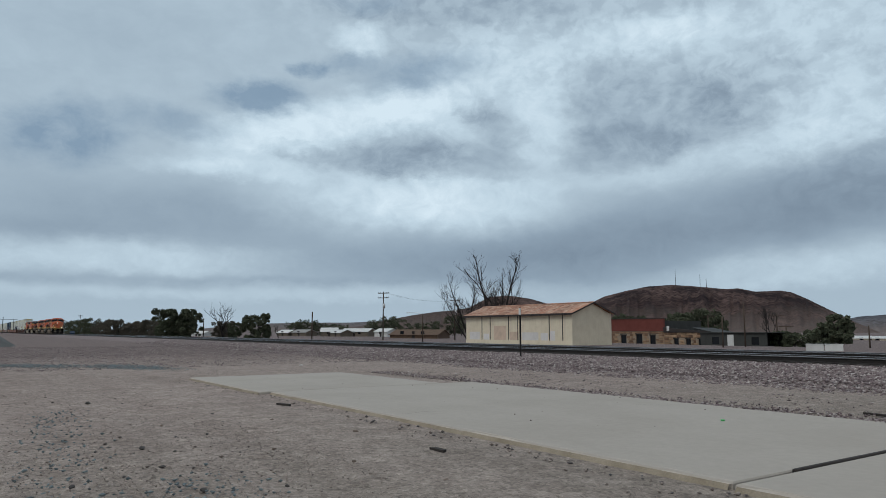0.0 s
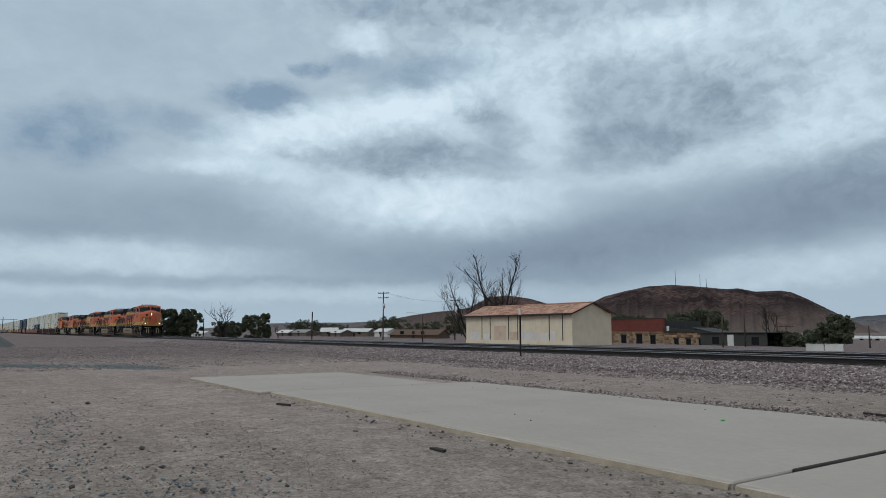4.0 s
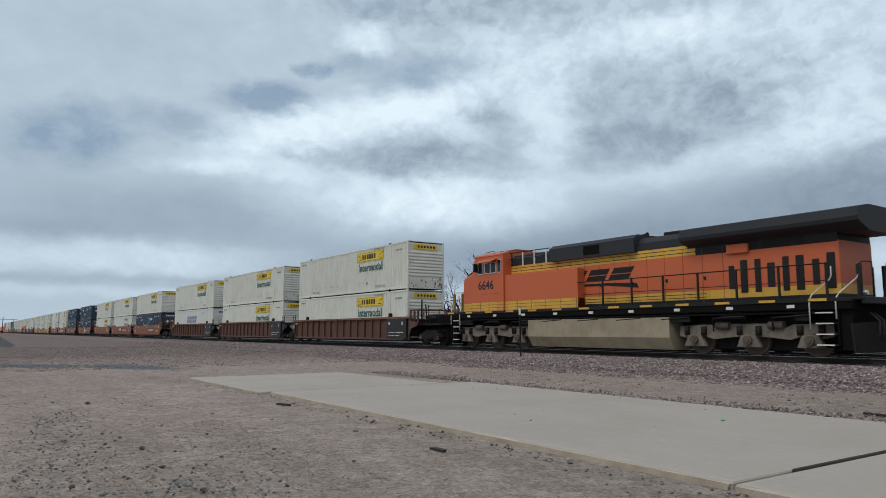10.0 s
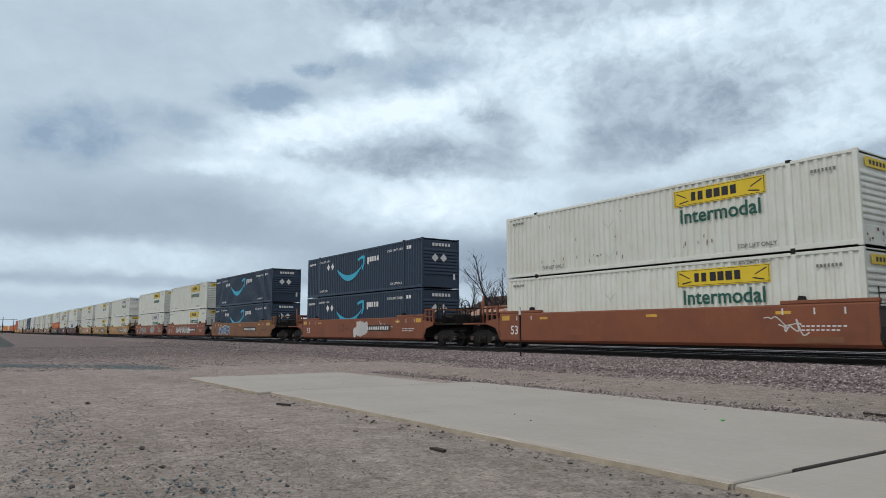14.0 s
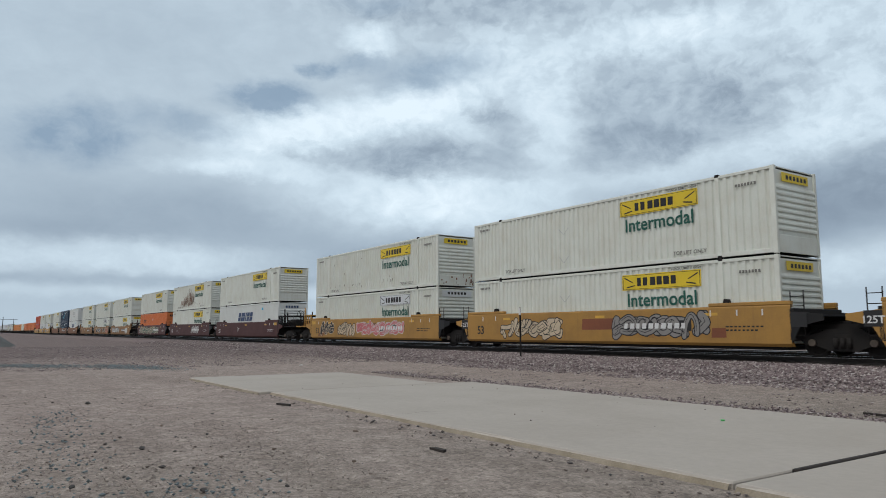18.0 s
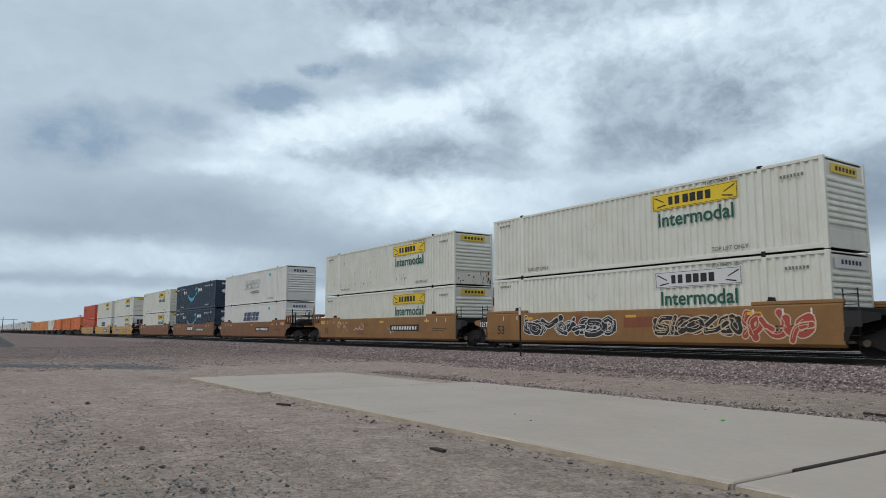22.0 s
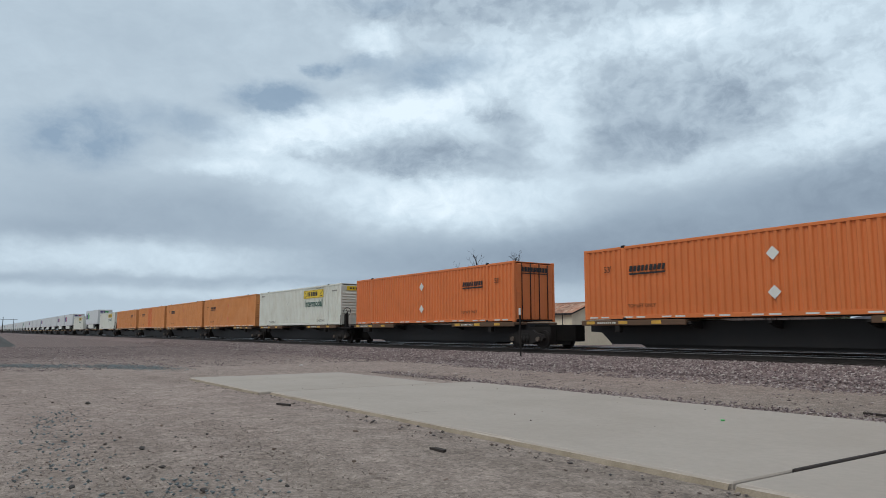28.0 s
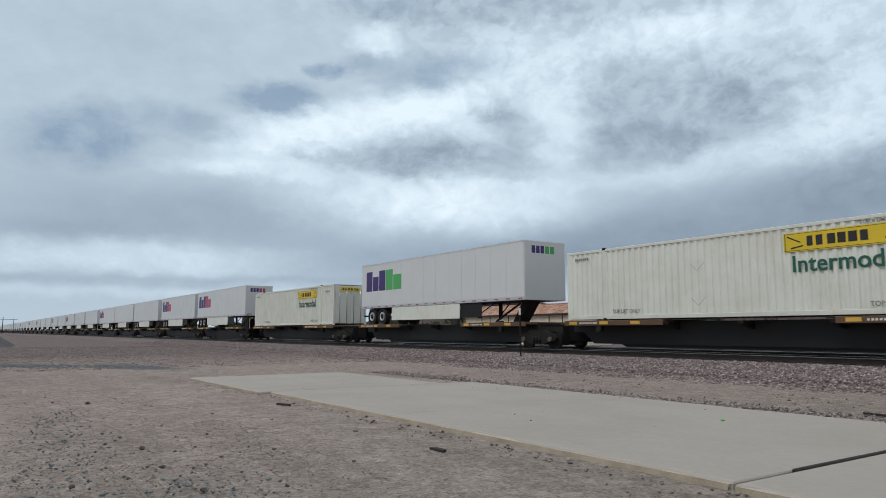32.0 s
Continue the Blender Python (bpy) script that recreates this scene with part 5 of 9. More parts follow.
def graffiti(parent, seed, x0, x1, z0, z1, fill, line, y, n=6):
    """Spray paint: swollen overlapping swirls with an outline, or thin loops; no writing."""
    rng = random.Random(seed)
    if fill in (SPRAY["plum"], SPRAY.get("brownish"), SPRAY.get("maroonish"), SPRAY.get("oxide")):
        scrawl = M()
        for _ in range(max(2, int((x1 - x0) * 0.9))):
            px, pz, sx, sz = rng.uniform(x0, x1 - 0.5), rng.uniform(z0 + 0.25, z1 - 0.25), rng.uniform(0.25, 0.7), rng.uniform(0.15, 0.34)
            pts = []
            for k in range(rng.randint(4, 9)):
                pts.append((min(px + sx * (0.28 * k + rng.uniform(-0.3, 0.3)), x1), min(max(pz + sz * rng.uniform(-1, 1), z0), z1)))
            ribbon(scrawl, smooth_line(pts, 6), rng.uniform(0.012, 0.022), y - 0.001, False)
        part("spray_scrawl", scrawl, line, parent, "thin spray-painted squiggles")
        return
    edges, strokes, shine = M(), M(), M()
    h = z1 - z0
    n = max(5, int((x1 - x0) / 0.30))
    for i in range(n):
        cx = x0 + (i + 0.5) * (x1 - x0) / n
        r = rng.uniform(0.07, 0.16)
        lift = 0.0022 * (i % 3)
        turn = rng.uniform(0, 2 * math.pi)
        ca, sa_ = math.cos(turn), math.sin(turn)
        sx, sz = rng.uniform(0.55, 1.0), (h - 2 * r - 0.06) * rng.uniform(0.65, 0.98)
        mid = z0 + h * rng.uniform(0.42, 0.58)
        pts = []
        for u, v in rng.choice(SWIRLS):
            a, b = (u - 0.5) * ca - (v - 0.5) * sa_, (u - 0.5) * sa_ + (v - 0.5) * ca
            pts.append((min(max(cx + a * sx + 0.25 * b, x0 + r), x1 - r), min(max(mid + b * sz, z0 + r), z1 - r)))
        pts = smooth_line(pts, rng.choice((1, 2, 5)))
        ribbon(edges, pts, r + 0.04, y - 0.0010 - lift)
        ribbon(strokes, pts, r, y - 0.0018 - lift)
        ribbon(shine, [(px - r * 0.3, pz + r * 0.25) for px, pz in pts[1:-1]], 0.012, y - 0.0082, False)
    tagged(part("spray_outline", edges, line, parent, "sprayed outline"), kind="stuff")
    tagged(part("spray_fill", strokes, fill, parent, "swollen spray-painted swirls"), kind="stuff")
    tagged(part("spray_shine", shine, line, parent), kind="stuff")


def spray(name, c):
    return paint("spray_" + name, c, 0.6, grain=0.1, stain=0.35, vary=0.0)


SPRAY = {k: spray(k, c) for k, c in {"white": (0.62, 0.63, 0.62), "black": (0.02, 0.02, 0.024), "blue": (0.035, 0.11, 0.26), "pink": (0.60, 0.17, 0.19), "plum": (0.19, 0.075, 0.11), "grey": (0.27, 0.26, 0.25),
                                     "green": (0.07, 0.17, 0.06), "teal": (0.10, 0.16, 0.13), "red": (0.42, 0.07, 0.05), "cream": (0.60, 0.50, 0.36)}.items()}


def well_car(style, front_end, rear_end, label, logo="", tags=(), caps="", number=True, first_seed=0):
    """One platform of a well car; local x = 0 at the container's middle, z = 0 at rail top."""
    car = empty("well_car", label, "freight car", "well cars of the train")
    mat = WELL[style]
    half, ys = 8.45, 1.47
    top, low = 1.62, 0.30
    for s in (-1, 1):
        m = M()
        if style == "ribbed":
            m.box(-half, half, min(s * (ys - 0.09), s * (ys - 0.14)), max(s * (ys - 0.09), s * (ys - 0.14)), low, top)
            side = part("side_sill", m, mat, car)
            part("top_chord", M().box(-half - 0.1, half + 0.1, min(s * (ys - 0.1), s * (ys + 0.05)), max(s * (ys - 0.1), s * (ys + 0.05)), top - 0.10, top + 0.03, 0.02), CHORD, side, "scuffed rusty top chord")
            part("bottom_chord", M().box(-half + 0.5, half - 0.5, min(s * (ys - 0.1), s * (ys + 0.05)), max(s * (ys - 0.1), s * (ys + 0.05)), low - 0.02, low + 0.1, 0.02), mat, side)
            for k in range(17):
                x = -8.1 + k * 1.0125
                part("rib", M().box(x - 0.05, x + 0.05, min(s * (ys - 0.09), s * (ys + 0.03)), max(s * (ys - 0.09), s * (ys + 0.03)), low + 0.08, top - 0.09, 0.012), mat, side)
        else:
            prof = [(s * (ys - 0.10), low), (s * (ys - 0.01), low + 0.10), (s * ys, low + 0.45), (s * ys, top - 0.05), (s * (ys - 0.02), top), (s * (ys - 0.16), top), (s * (ys - 0.16), top - 0.06), (s * (ys - 0.06), top - 0.1), (s * (ys - 0.06), low + 0.3), (s * (ys - 0.2), low)]
            m.prism(prof if s > 0 else prof[::-1], -half, half, "x")
            side = part("side_sill", m, mat, car)
            for x0, x1 in ((-half - 0.02, -half + 2.9), (half - 2.9, half + 0.02)):
                part("raised_chord", M().box(x0, x1, min(s * (ys - 0.16), s * (ys + 0.004)), max(s * (ys - 0.16), s * (ys + 0.004)), top, top + 0.12, 0.02), mat, side)
        if s < 0:
            yy = -ys - (0.002 if style != "ribbed" else 0.052)
            m = M()
            if style == "ribbed":
                part("number_panel", M().box(6.05, 8.3, -ys - 0.055, -ys + 0.02, 0.36, top - 0.08, 0.01), INK, side)
                letters("48", 0.24, INK_WHITE, side, 6.35, -ys - 0.062, 1.18)
                letters("53", 0.24, INK_WHITE, side, 7.85, -ys - 0.062, 1.18)
                part("data_stencil", bars(bars(M(), 6.3, 8.0, 0.70, 0.75, 12, -ys - 0.06), 6.3, 7.6, 0.52, 0.56, 9, -ys - 0.06), INK_WHITE, side)
            for x in (-5.6, 0.3, 5.4) if style != "ribbed" else (-8.2,):
                part("reflector", M().plate([(x, 1.32), (x + 0.5, 1.32), (x + 0.5, 1.42), (x, 1.42)], yy), YELLOW, side)
            rng = random.Random(len(tags) * 5 + len(style) + first_seed)
            if style != "ribbed":
                for k in range(5):
                    px, pz = rng.uniform(-7.5, 6.5), rng.uniform(0.42, 1.1)
                    pw, ph = rng.uniform(0.4, 1.8), rng.uniform(0.15, 0.45)
                    part("paint_patch", M().plate([(px, pz), (px + pw, pz + 0.01), (px + pw - 0.02, pz + ph), (px + 0.03, pz + ph)], yy + 0.001, 0.002), rng.choice([WELL["brown"], WELL["oxide"], mat] if style != "gold" else [WELL["gold"], WELL["ochre"]]) if style != "maroon" else mat, side)
                for x in (-7.2, -6.2, 5.6, 6.6, 7.5):
                    part("load_mark", M().plate([(x, 1.30), (x + 0.05, 1.30), (x + 0.05, 1.5), (x, 1.5)], yy), INK_WHITE, side)
                part("data_stencil", bars(bars(M(), 6.2, 7.6, 0.92, 0.97, 9, yy), 6.2, 7.4, 0.80, 0.85, 8, yy), INK_WHITE if style in ("maroon", "oxide") else INK, side)
            if style != "ribbed":
                letters("53", 0.56, INK if style in ("ochre", "gold", "brown", "tan") else INK_WHITE, side, -half + 1.1, yy - 0.004, 0.66)
                if number:
                    p = part("number_panel", M().box(1.6, 4.85, yy - 0.003, yy, 0.80, 1.18), INK if style != "maroon" else mat, side)
                    part("number_marking", bars(M(), 1.8, 4.7, 0.89, 1.09, 10, yy - 0.005, lean=0.03, seed=len(label)), INK_WHITE, side)
            if logo:
                p = part("logo_panel", M().box(-2.0, 0.6, yy - 0.006, yy - 0.003, 0.86, 1.38), INK, side)
                m = M()
                for k, x in enumerate((-1.8, -1.05, -0.3)):
                    m.plate([(x, 0.96), (x + 0.6, 0.96), (x + 0.70, 1.28), (x + 0.1, 1.28)], yy - 0.008)
                part("logo_mark", m, INK_WHITE, side)
            for seed, x0, x1, f, l in tags:
                graffiti(side, seed, x0, x1, 0.42 + 0.05 * (seed % 3), 1.5 - 0.08 * (seed % 2), SPRAY[f], SPRAY[l], yy, max(2, int((x1 - x0) / 0.8)))
    floor = M().box(-half + 0.3, half - 0.3, -1.2, 1.2, 0.20, 0.34)
    part("well_floor", floor, STEEL_DARK, car)
    for s, end in ((1, front_end), (-1, rear_end)):
        a, b = s * half, s * (half + (1.25 if not end else 3.2))
        x0, x1 = min(a, b), max(a, b)
        m = M().box(x0, x1, -0.28, 0.28, 0.78, 1.10, 0.03).box(min(a - s * 0.05, a + s * 0.12), max(a - s * 0.05, a + s * 0.12), -ys, ys, 0.5, 1.5, 0.02)
        part("draft_sill", m, STEEL_DARK if not caps else WELL[caps] if caps in WELL else BLACK, car)
        pm = M()
        # sloped gussets that carry the side sills past the well's end
        for k in (-1, 1):
            pts = [(a, 1.42), (a + s * 1.0, 1.30), (a + s * 1.0, 1.12), (a + s * 0.3, 0.95), (a, 0.42)]
            pm.prism(pts if s > 0 else pts[::-1], min(k * ys, k * (ys - 0.05)), max(k * ys, k * (ys - 0.05)), "y")
        pm.box(min(a, a + s * 1.0), max(a, a + s * 1.0), -ys + 0.05, ys - 0.05, 1.24, 1.30)
        part("end_gusset", pm, mat if end and not caps else BLACK if caps or s > 0 else mat, car)
        if end:
            deck = part("end_deck", M().box(min(a + s * 1.0, b), max(a + s * 1.0, b), -1.35, 1.35, 1.12, 1.22, 0.02), STEEL_DARK if s > 0 else mat, car)
            part("step", M().box(min(b - s * 0.5, b), max(b - s * 0.5, b), -1.5, -1.2, 0.45, 0.5).box(min(b - s * 0.5, b), max(b - s * 0.5, b), -1.5, -1.2, 0.8, 0.84), STEEL_DARK, deck)
            hr = M().tube([(b - s * 0.05, -1.4, 1.2), (b - s * 0.05, -1.4, 2.0), (b - s * 0.05, 1.4, 2.0), (b - s * 0.05, 1.4, 1.2)], 0.022, 5)
            hr.tube([(b - s * 0.05, -0.5, 1.2), (b - s * 0.05, -0.5, 2.0)], 0.02, 5).tube([(b - s * 1.1, -1.42, 1.2), (b - s * 1.1, -1.42, 2.25)], 0.03, 5).tube([(b - s * 1.6, -1.42, 1.2), (b - s * 1.6, -1.42, 2.1)], 0.03, 5)
            part("handrail", hr, STEEL_DARK, deck)
            part("air_reservoir", M().tube([(b - s * 0.9, 0.2, 1.45), (b - s * 0.9, 1.1, 1.45)], 0.2, 10), STEEL_DARK, deck)
            if s > 0:
                brake_wheel(deck, b - 0.15, -0.75, 2.15)
            cage = M()
            for x in (a + s * 0.2, a + s * 0.62, a + s * 1.0):
                cage.box(x - 0.045, x + 0.045, -ys, -ys + 0.09, 1.25, 2.02)
            cage.box(min(a + s * 0.15, a + s * 1.05), max(a + s * 0.15, a + s * 1.05), -ys, -ys + 0.06, 1.95, 2.03).box(min(a + s * 0.15, a + s * 1.05), max(a + s * 0.15, a + s * 1.05), -ys, -ys + 0.06, 1.58, 1.64)
            cage.box(min(a + s * 0.9, a + s * 1.04), max(a + s * 0.9, a + s * 1.04), -ys, ys, 1.95, 2.03)
            part("platform_rail", cage, mat if style not in ("maroon", "gold") else BLACK, deck)
            part("reflector", M().box(min(a - s * 0.75, a - s * 0.2), max(a - s * 0.75, a - s * 0.2), -ys - 0.012, -ys, 1.30, 1.52), YELLOW, car)
            part("stake", M().tube([(a + s * 1.35, -1.4, 1.2), (a + s * 1.35, -1.4, 2.55)], 0.05, 6).tube([(a + s * 1.75, -1.3, 1.2), (a + s * 1.6, -1.3, 2.3)], 0.04, 6), mat if s < 0 else STEEL_DARK, deck)
            part("brake_gear", M().box(min(a + s * 1.2, a + s * 2.2), max(a + s * 1.2, a + s * 2.2), -0.9, 0.3, 1.2, 1.75, 0.06).tube([(a + s * 1.4, -1.1, 1.6), (a + s * 2.4, -1.1, 1.5)], 0.1, 8), STEEL_DARK, deck)
            coupler(car, b, s)
            freight_truck(car, s * (half + 1.75))
        else:
            m = M().box(min(a, a + s * 0.5), max(a, a + s * 0.5), -ys - 0.01, -ys + 0.02, 0.92, 1.38)
            part("load_plate", m, INK, car)
            if s < 0:
                letters("125T", 0.30, INK_WHITE, car, a + s * 0.25, -ys - 0.016, 1.02)
                freight_truck(car, a - 1.30)
            ladder(car, a + s * 0.2 - 0.2, -ys + 0.04, 0.55, 2.05)
        for k in (-1, 1):
            part("guide", M().prism([(a - s * 2.4, 1.6), (a - s * 2.1, 1.6), (a - s * 2.15, 1.86), (a - s * 2.3, 1.88)], min(k * (ys - 0.18), k * (ys - 0.02)), max(k * (ys - 0.18), k * (ys - 0.02)), "y"), STEEL_DARK, car)
    return car


# ---- spine cars and trailers ----
def far_spine(length, label):
    """A skeleton platform that stays far off."""
    car = empty("spine_car", label, "freight car", "spine cars of the train")
    h = length / 2
    part("centre_sill", M().prism([(-h + 0.1, 0.78), (-h + 0.7, 0.74), (-h + 1.25, 0.28), (h - 1.25, 0.28), (h - 0.7, 0.74), (h - 0.1, 0.78), (h - 0.1, 1.16), (-h + 0.1, 1.16)], -0.62, 0.62, "y"), BLACK, car)
    # deep black block added to keep the gap between platforms dark
    part("drawbar", M().box(h - 0.1, h + 2.6, -0.3, 0.3, 0.34, 1.08, 0.03), PITCH, car)
    for x0, x1 in ((h - 5.4, h - 0.3), (-h + 0.3, -h + 5.4)):
        part("end_deck", M().box(x0, x1, -1.38, 1.38, 1.02, 1.22, 0.02), DECK, car)
    x = h + 0.15
    t = part("truck", M().box(x - 1.2, x + 1.2, -1.08, 1.08, 0.35, 0.8, 0.08), STEEL_DARK, car)
    for k in (-0.89, 0.89):
        part("wheel", M().wheel(x + k, -0.76, 0.42, 0.42, 0.13, 14).wheel(x + k, 0.76, 0.42, 0.42, 0.13, 14), STEEL_DARK, t)
    return car


def far_trailer(label, sign=None):
    """A van trailer that stays far off."""
    key = ("far_trailer", sign)
    if key in MADE:
        return tagged(copy_thing(MADE[key], pose(0, 0, 0)), label)
    t = empty("trailer", label, "trailer", "trailers on the train")
    MADE[key] = t
    h, w, z0, z1 = CL / 2, 1.295, 1.02, 3.84
    part("van_body", M().box(-h, h, -w, w, z0, z1, 0.03), REEFER, t)
    part("top_rail", M().box(-h, h, -w - 0.008, -w + 0.01, z1 - 0.09, z1), ALU, t)
    part("side_skirt", M().box(-h + 3.9, h - 5.2, -w + 0.01, -w + 0.03, 0.24, z0 - 0.01), CREAM, t)
    part("bogie", M().box(-h + 0.6, -h + 3.6, -0.55, 0.55, 0.5, z0, 0.03), STEEL_DARK, t)
    for x in (-h + 1.35, -h + 2.65):
        part("wheel", M().wheel(x, -1.08, 0.5, 0.5, 0.34, 14), RUBBER, t)
    part("hitch", M().prism([(h - 2.0, 0.0), (h - 1.6, 0.0), (h - 0.75, z0), (h - 1.25, z0)], -0.35, 0.35, "y"), STEEL_DARK, t)
    if sign:
        x, y = -h + 0.65, -w - 0.004
        part("sign_mark", bars(M(), x, x + 2.4, 2.1, 3.2, 3, y, gap=0.12), PURPLE, t)
        part("sign_mark", bars(M(), x + 2.5, x + 4.3, 2.1, 3.2, 2, y, gap=0.12), LIME if sign == "green" else MAGENTA, t)
    return t


def spine_car(length, label, two_trucks=False):
    """A skeleton platform: a deep centre sill with cross arms and end decks; x = 0 at its middle."""
    car = empty("spine_car", label, "freight car", "spine cars of the train")
    h = length / 2
    m = M().prism([(-h + 0.1, 0.78), (-h + 0.7, 0.74), (-h + 1.25, 0.28), (h - 1.25, 0.28), (h - 0.7, 0.74), (h - 0.1, 0.78), (h - 0.1, 1.16), (-h + 0.1, 1.16)], -0.62, 0.62, "y")
    part("centre_sill", m, BLACK, car, "black deep centre sill")
    # oversized link, added as a black filler for the dark gap between sills
    part("drawbar", M().box(h - 0.1, h + 2.6, -0.3, 0.3, 0.34, 1.08, 0.03), PITCH, car)
    part("side_apron", M().prism([(-h + 2.6, 0.30), (h - 2.6, 0.30), (h - 2.9, 0.16), (-h + 2.9, 0.16)], -0.5, 0.5, "y"), BLACK, car)
    for s in (-1, 1):
        x0, x1 = (h - 5.4, h - 0.3) if s > 0 else (-h + 0.3, -h + 5.4)
        d = part("end_deck", M().box(x0, x1, -1.36, 1.36, 1.10, 1.22, 0.02), DECK, car, "rusty ochre platform end")
        part("edge_beam", M().box(x0, x1, -1.40, -1.33, 1.02, 1.23, 0.015), DECK, d)
        m = M()
        for k in (0.3, 2.0, 3.6):
            m.plate([(x0 + k, 1.07), (x0 + k + 0.45, 1.07), (x0 + k + 0.45, 1.19), (x0 + k, 1.19)], -1.404)
        part("reflector", m, YELLOW, d)
        part("number_marking", bars(M(), x0 + 0.9, x0 + 1.9, 1.09, 1.16, 9, -1.404, seed=3), CREAM, d)
        part("pedestal", M().box(s * (h - 2.2) - 0.12, s * (h - 2.2) + 0.12, -1.38, -1.15, 0.75, 1.28, 0.03), STEEL_DARK, d)
    for x in (-3.0, 0.0, 3.0):
        part("cross_arm", M().prism([(-1.3, 1.05), (0, 0.7), (1.3, 1.05), (1.3, 1.14), (-1.3, 1.14)], x - 0.07, x + 0.07, "x"), STEEL_DARK, car)
    part("brake_pipe", M().tube([(-h + 2.5, -0.42, 0.72), (h - 2.5, -0.42, 0.72)], 0.04, 6), STEEL_DARK, car)
    freight_truck(car, h + 0.15 if not two_trucks else 7.65)
    if two_trucks:
        nose = CL / 2
        part("front_platform", M().box(h - 0.2, nose + 1.5, -1.3, 1.3, 0.98, 1.08, 0.02).box(h - 0.2, nose + 1.6, -0.28, 0.28, 0.7, 1.0, 0.02), STEEL_DARK, car, "dark grated end platform")
        coupler(car, nose + 1.5, 1)
        brake_wheel(car, nose + 0.42, -1.0, 2.15)
        part("brake_stand", M().box(nose + 0.25, nose + 0.40, -1.12, -0.88, 1.08, 2.0, 0.02), STEEL_DARK, car)
        part("end_handrail", M().tube([(nose + 1.45, -1.3, 1.08), (nose + 1.45, -1.3, 2.0), (nose + 1.45, -0.3, 2.0), (nose + 1.45, -0.3, 1.08)], 0.022, 5).tube([(nose + 1.45, 0.3, 1.08), (nose + 1.45, 0.3, 2.0), (nose + 1.45, 1.3, 2.0), (nose + 1.45, 1.3, 1.08)], 0.022, 5), WHITE_RAIL, car, "thin white end handrail")
        ladder(car, nose + 0.75, -1.38, 0.4, 1.1)
        part("side_grab", M().tube([(nose + 0.15, -1.36, 1.0), (nose + 0.15, -1.36, 1.9), (nose + 0.7, -1.36, 1.9), (nose + 0.7, -1.36, 1.0)], 0.02, 5), STEEL_DARK, car)
    return car


def trailer(label, sign=None, skirt=True, skin=None):
    """A 53-foot van trailer, z = 0 at the deck it rides on, x = 0 at its middle; its nose is at +x."""
    key = ("trailer", sign, skirt)
    if key in MADE:
        return tagged(copy_thing(MADE[key], pose(0, 0, 0)), label)
    t = empty("trailer", label, "trailer", "trailers on the train")
    MADE[key] = t
    h, w, z0, z1 = CL / 2, 1.295, 1.02, 3.84
    skin = skin or REEFER
    for s in (-1, 1):
        part("side_wall", M().box(-h + 0.05, h - 0.05, min(s * w, s * (w - 0.03)), max(s * w, s * (w - 0.03)), z0 + 0.16, z1 - 0.08), skin, t)
        m = M()
        for k in range(1, 13):
            a = -h + 0.1 + k * (CL - 0.2) / 13
            m.box(a - 0.008, a + 0.008, min(s * w, s * (w + 0.005)), max(s * w, s * (w + 0.005)), z0 + 0.16, z1 - 0.08)
        tagged(part("panel_seam", m, ALU, t), kind="stuff")
        part("bottom_rail", M().box(-h, h, min(s * (w + 0.01), s * (w - 0.05)), max(s * (w + 0.01), s * (w - 0.05)), z0, z0 + 0.17, 0.012), ALU, t)
        part("top_rail", M().box(-h, h, min(s * (w + 0.008), s * (w - 0.05)), max(s * (w + 0.008), s * (w - 0.05)), z1 - 0.09, z1, 0.012), ALU, t)
    part("roof", M().box(-h, h, -w + 0.02, w - 0.02, z1 - 0.05, z1 + 0.005), skin, t)
    part("floor", M().box(-h, h, -w + 0.03, w - 0.03, z0 + 0.02, z0 + 0.14), STEEL_DARK, t)
    part("front_wall", M().box(h - 0.04, h + 0.02, -w, w, z0, z1, 0.02), skin, t)
    for k in (-1, 1):
        part("door", M().box(-h - 0.02, -h + 0.03, min(k * 0.01, k * (w - 0.02)), max(k * 0.01, k * (w - 0.02)), z0 + 0.05, z1 - 0.05), skin, t)
    m = M()
    for k in range(18):
        a = -h + 0.4 + k * 0.9
        m.plate([(a, z0 + 0.06), (a + 0.3, z0 + 0.06), (a + 0.3, z0 + 0.11), (a, z0 + 0.11)], -w - 0.011)
    part("reflective_strip", m, MAGENTA, t)
    m = M().box(-h + 0.6, -h + 3.6, -0.55, 0.55, 0.72, z0, 0.03)
    bogie = part("bogie", m, STEEL_DARK, t)
    for x in (-h + 1.35, -h + 2.65):
        for s in (-1, 1):
            wh = part("wheel", M().wheel(x, s * 1.08, 0.5, 0.5, 0.34, 22), RUBBER, bogie, "black rubber tyre")
            part("rim", M().wheel(x, s * 1.20, 0.5, 0.27, 0.12, 16), ALU, bogie, "white steel rim")
    part("rear_guard", M().box(-h, -h + 0.1, -1.1, 1.1, 0.5, 0.6).box(-h, -h + 0.08, -0.7, -0.6, 0.55, z0).box(-h, -h + 0.08, 0.6, 0.7, 0.55, z0), STEEL_DARK, t)
    leg = M()
    for s in (-1, 1):
        leg.box(h - 4.3, h - 4.15, s * 0.7 - 0.07, s * 0.7 + 0.07, 0.25, z0 + 0.05)
        leg.tube([(h - 4.2, s * 0.7, 0.45), (h - 3.2, s * 0.5, z0)], 0.03, 5)
    part("landing_gear", leg, STEEL_DARK, t)
    if skirt:
        part("side_skirt", M().box(-h + 3.9, h - 5.2, -w + 0.01, -w + 0.03, 0.24, z0 - 0.01), CREAM, t, "cream side skirt")
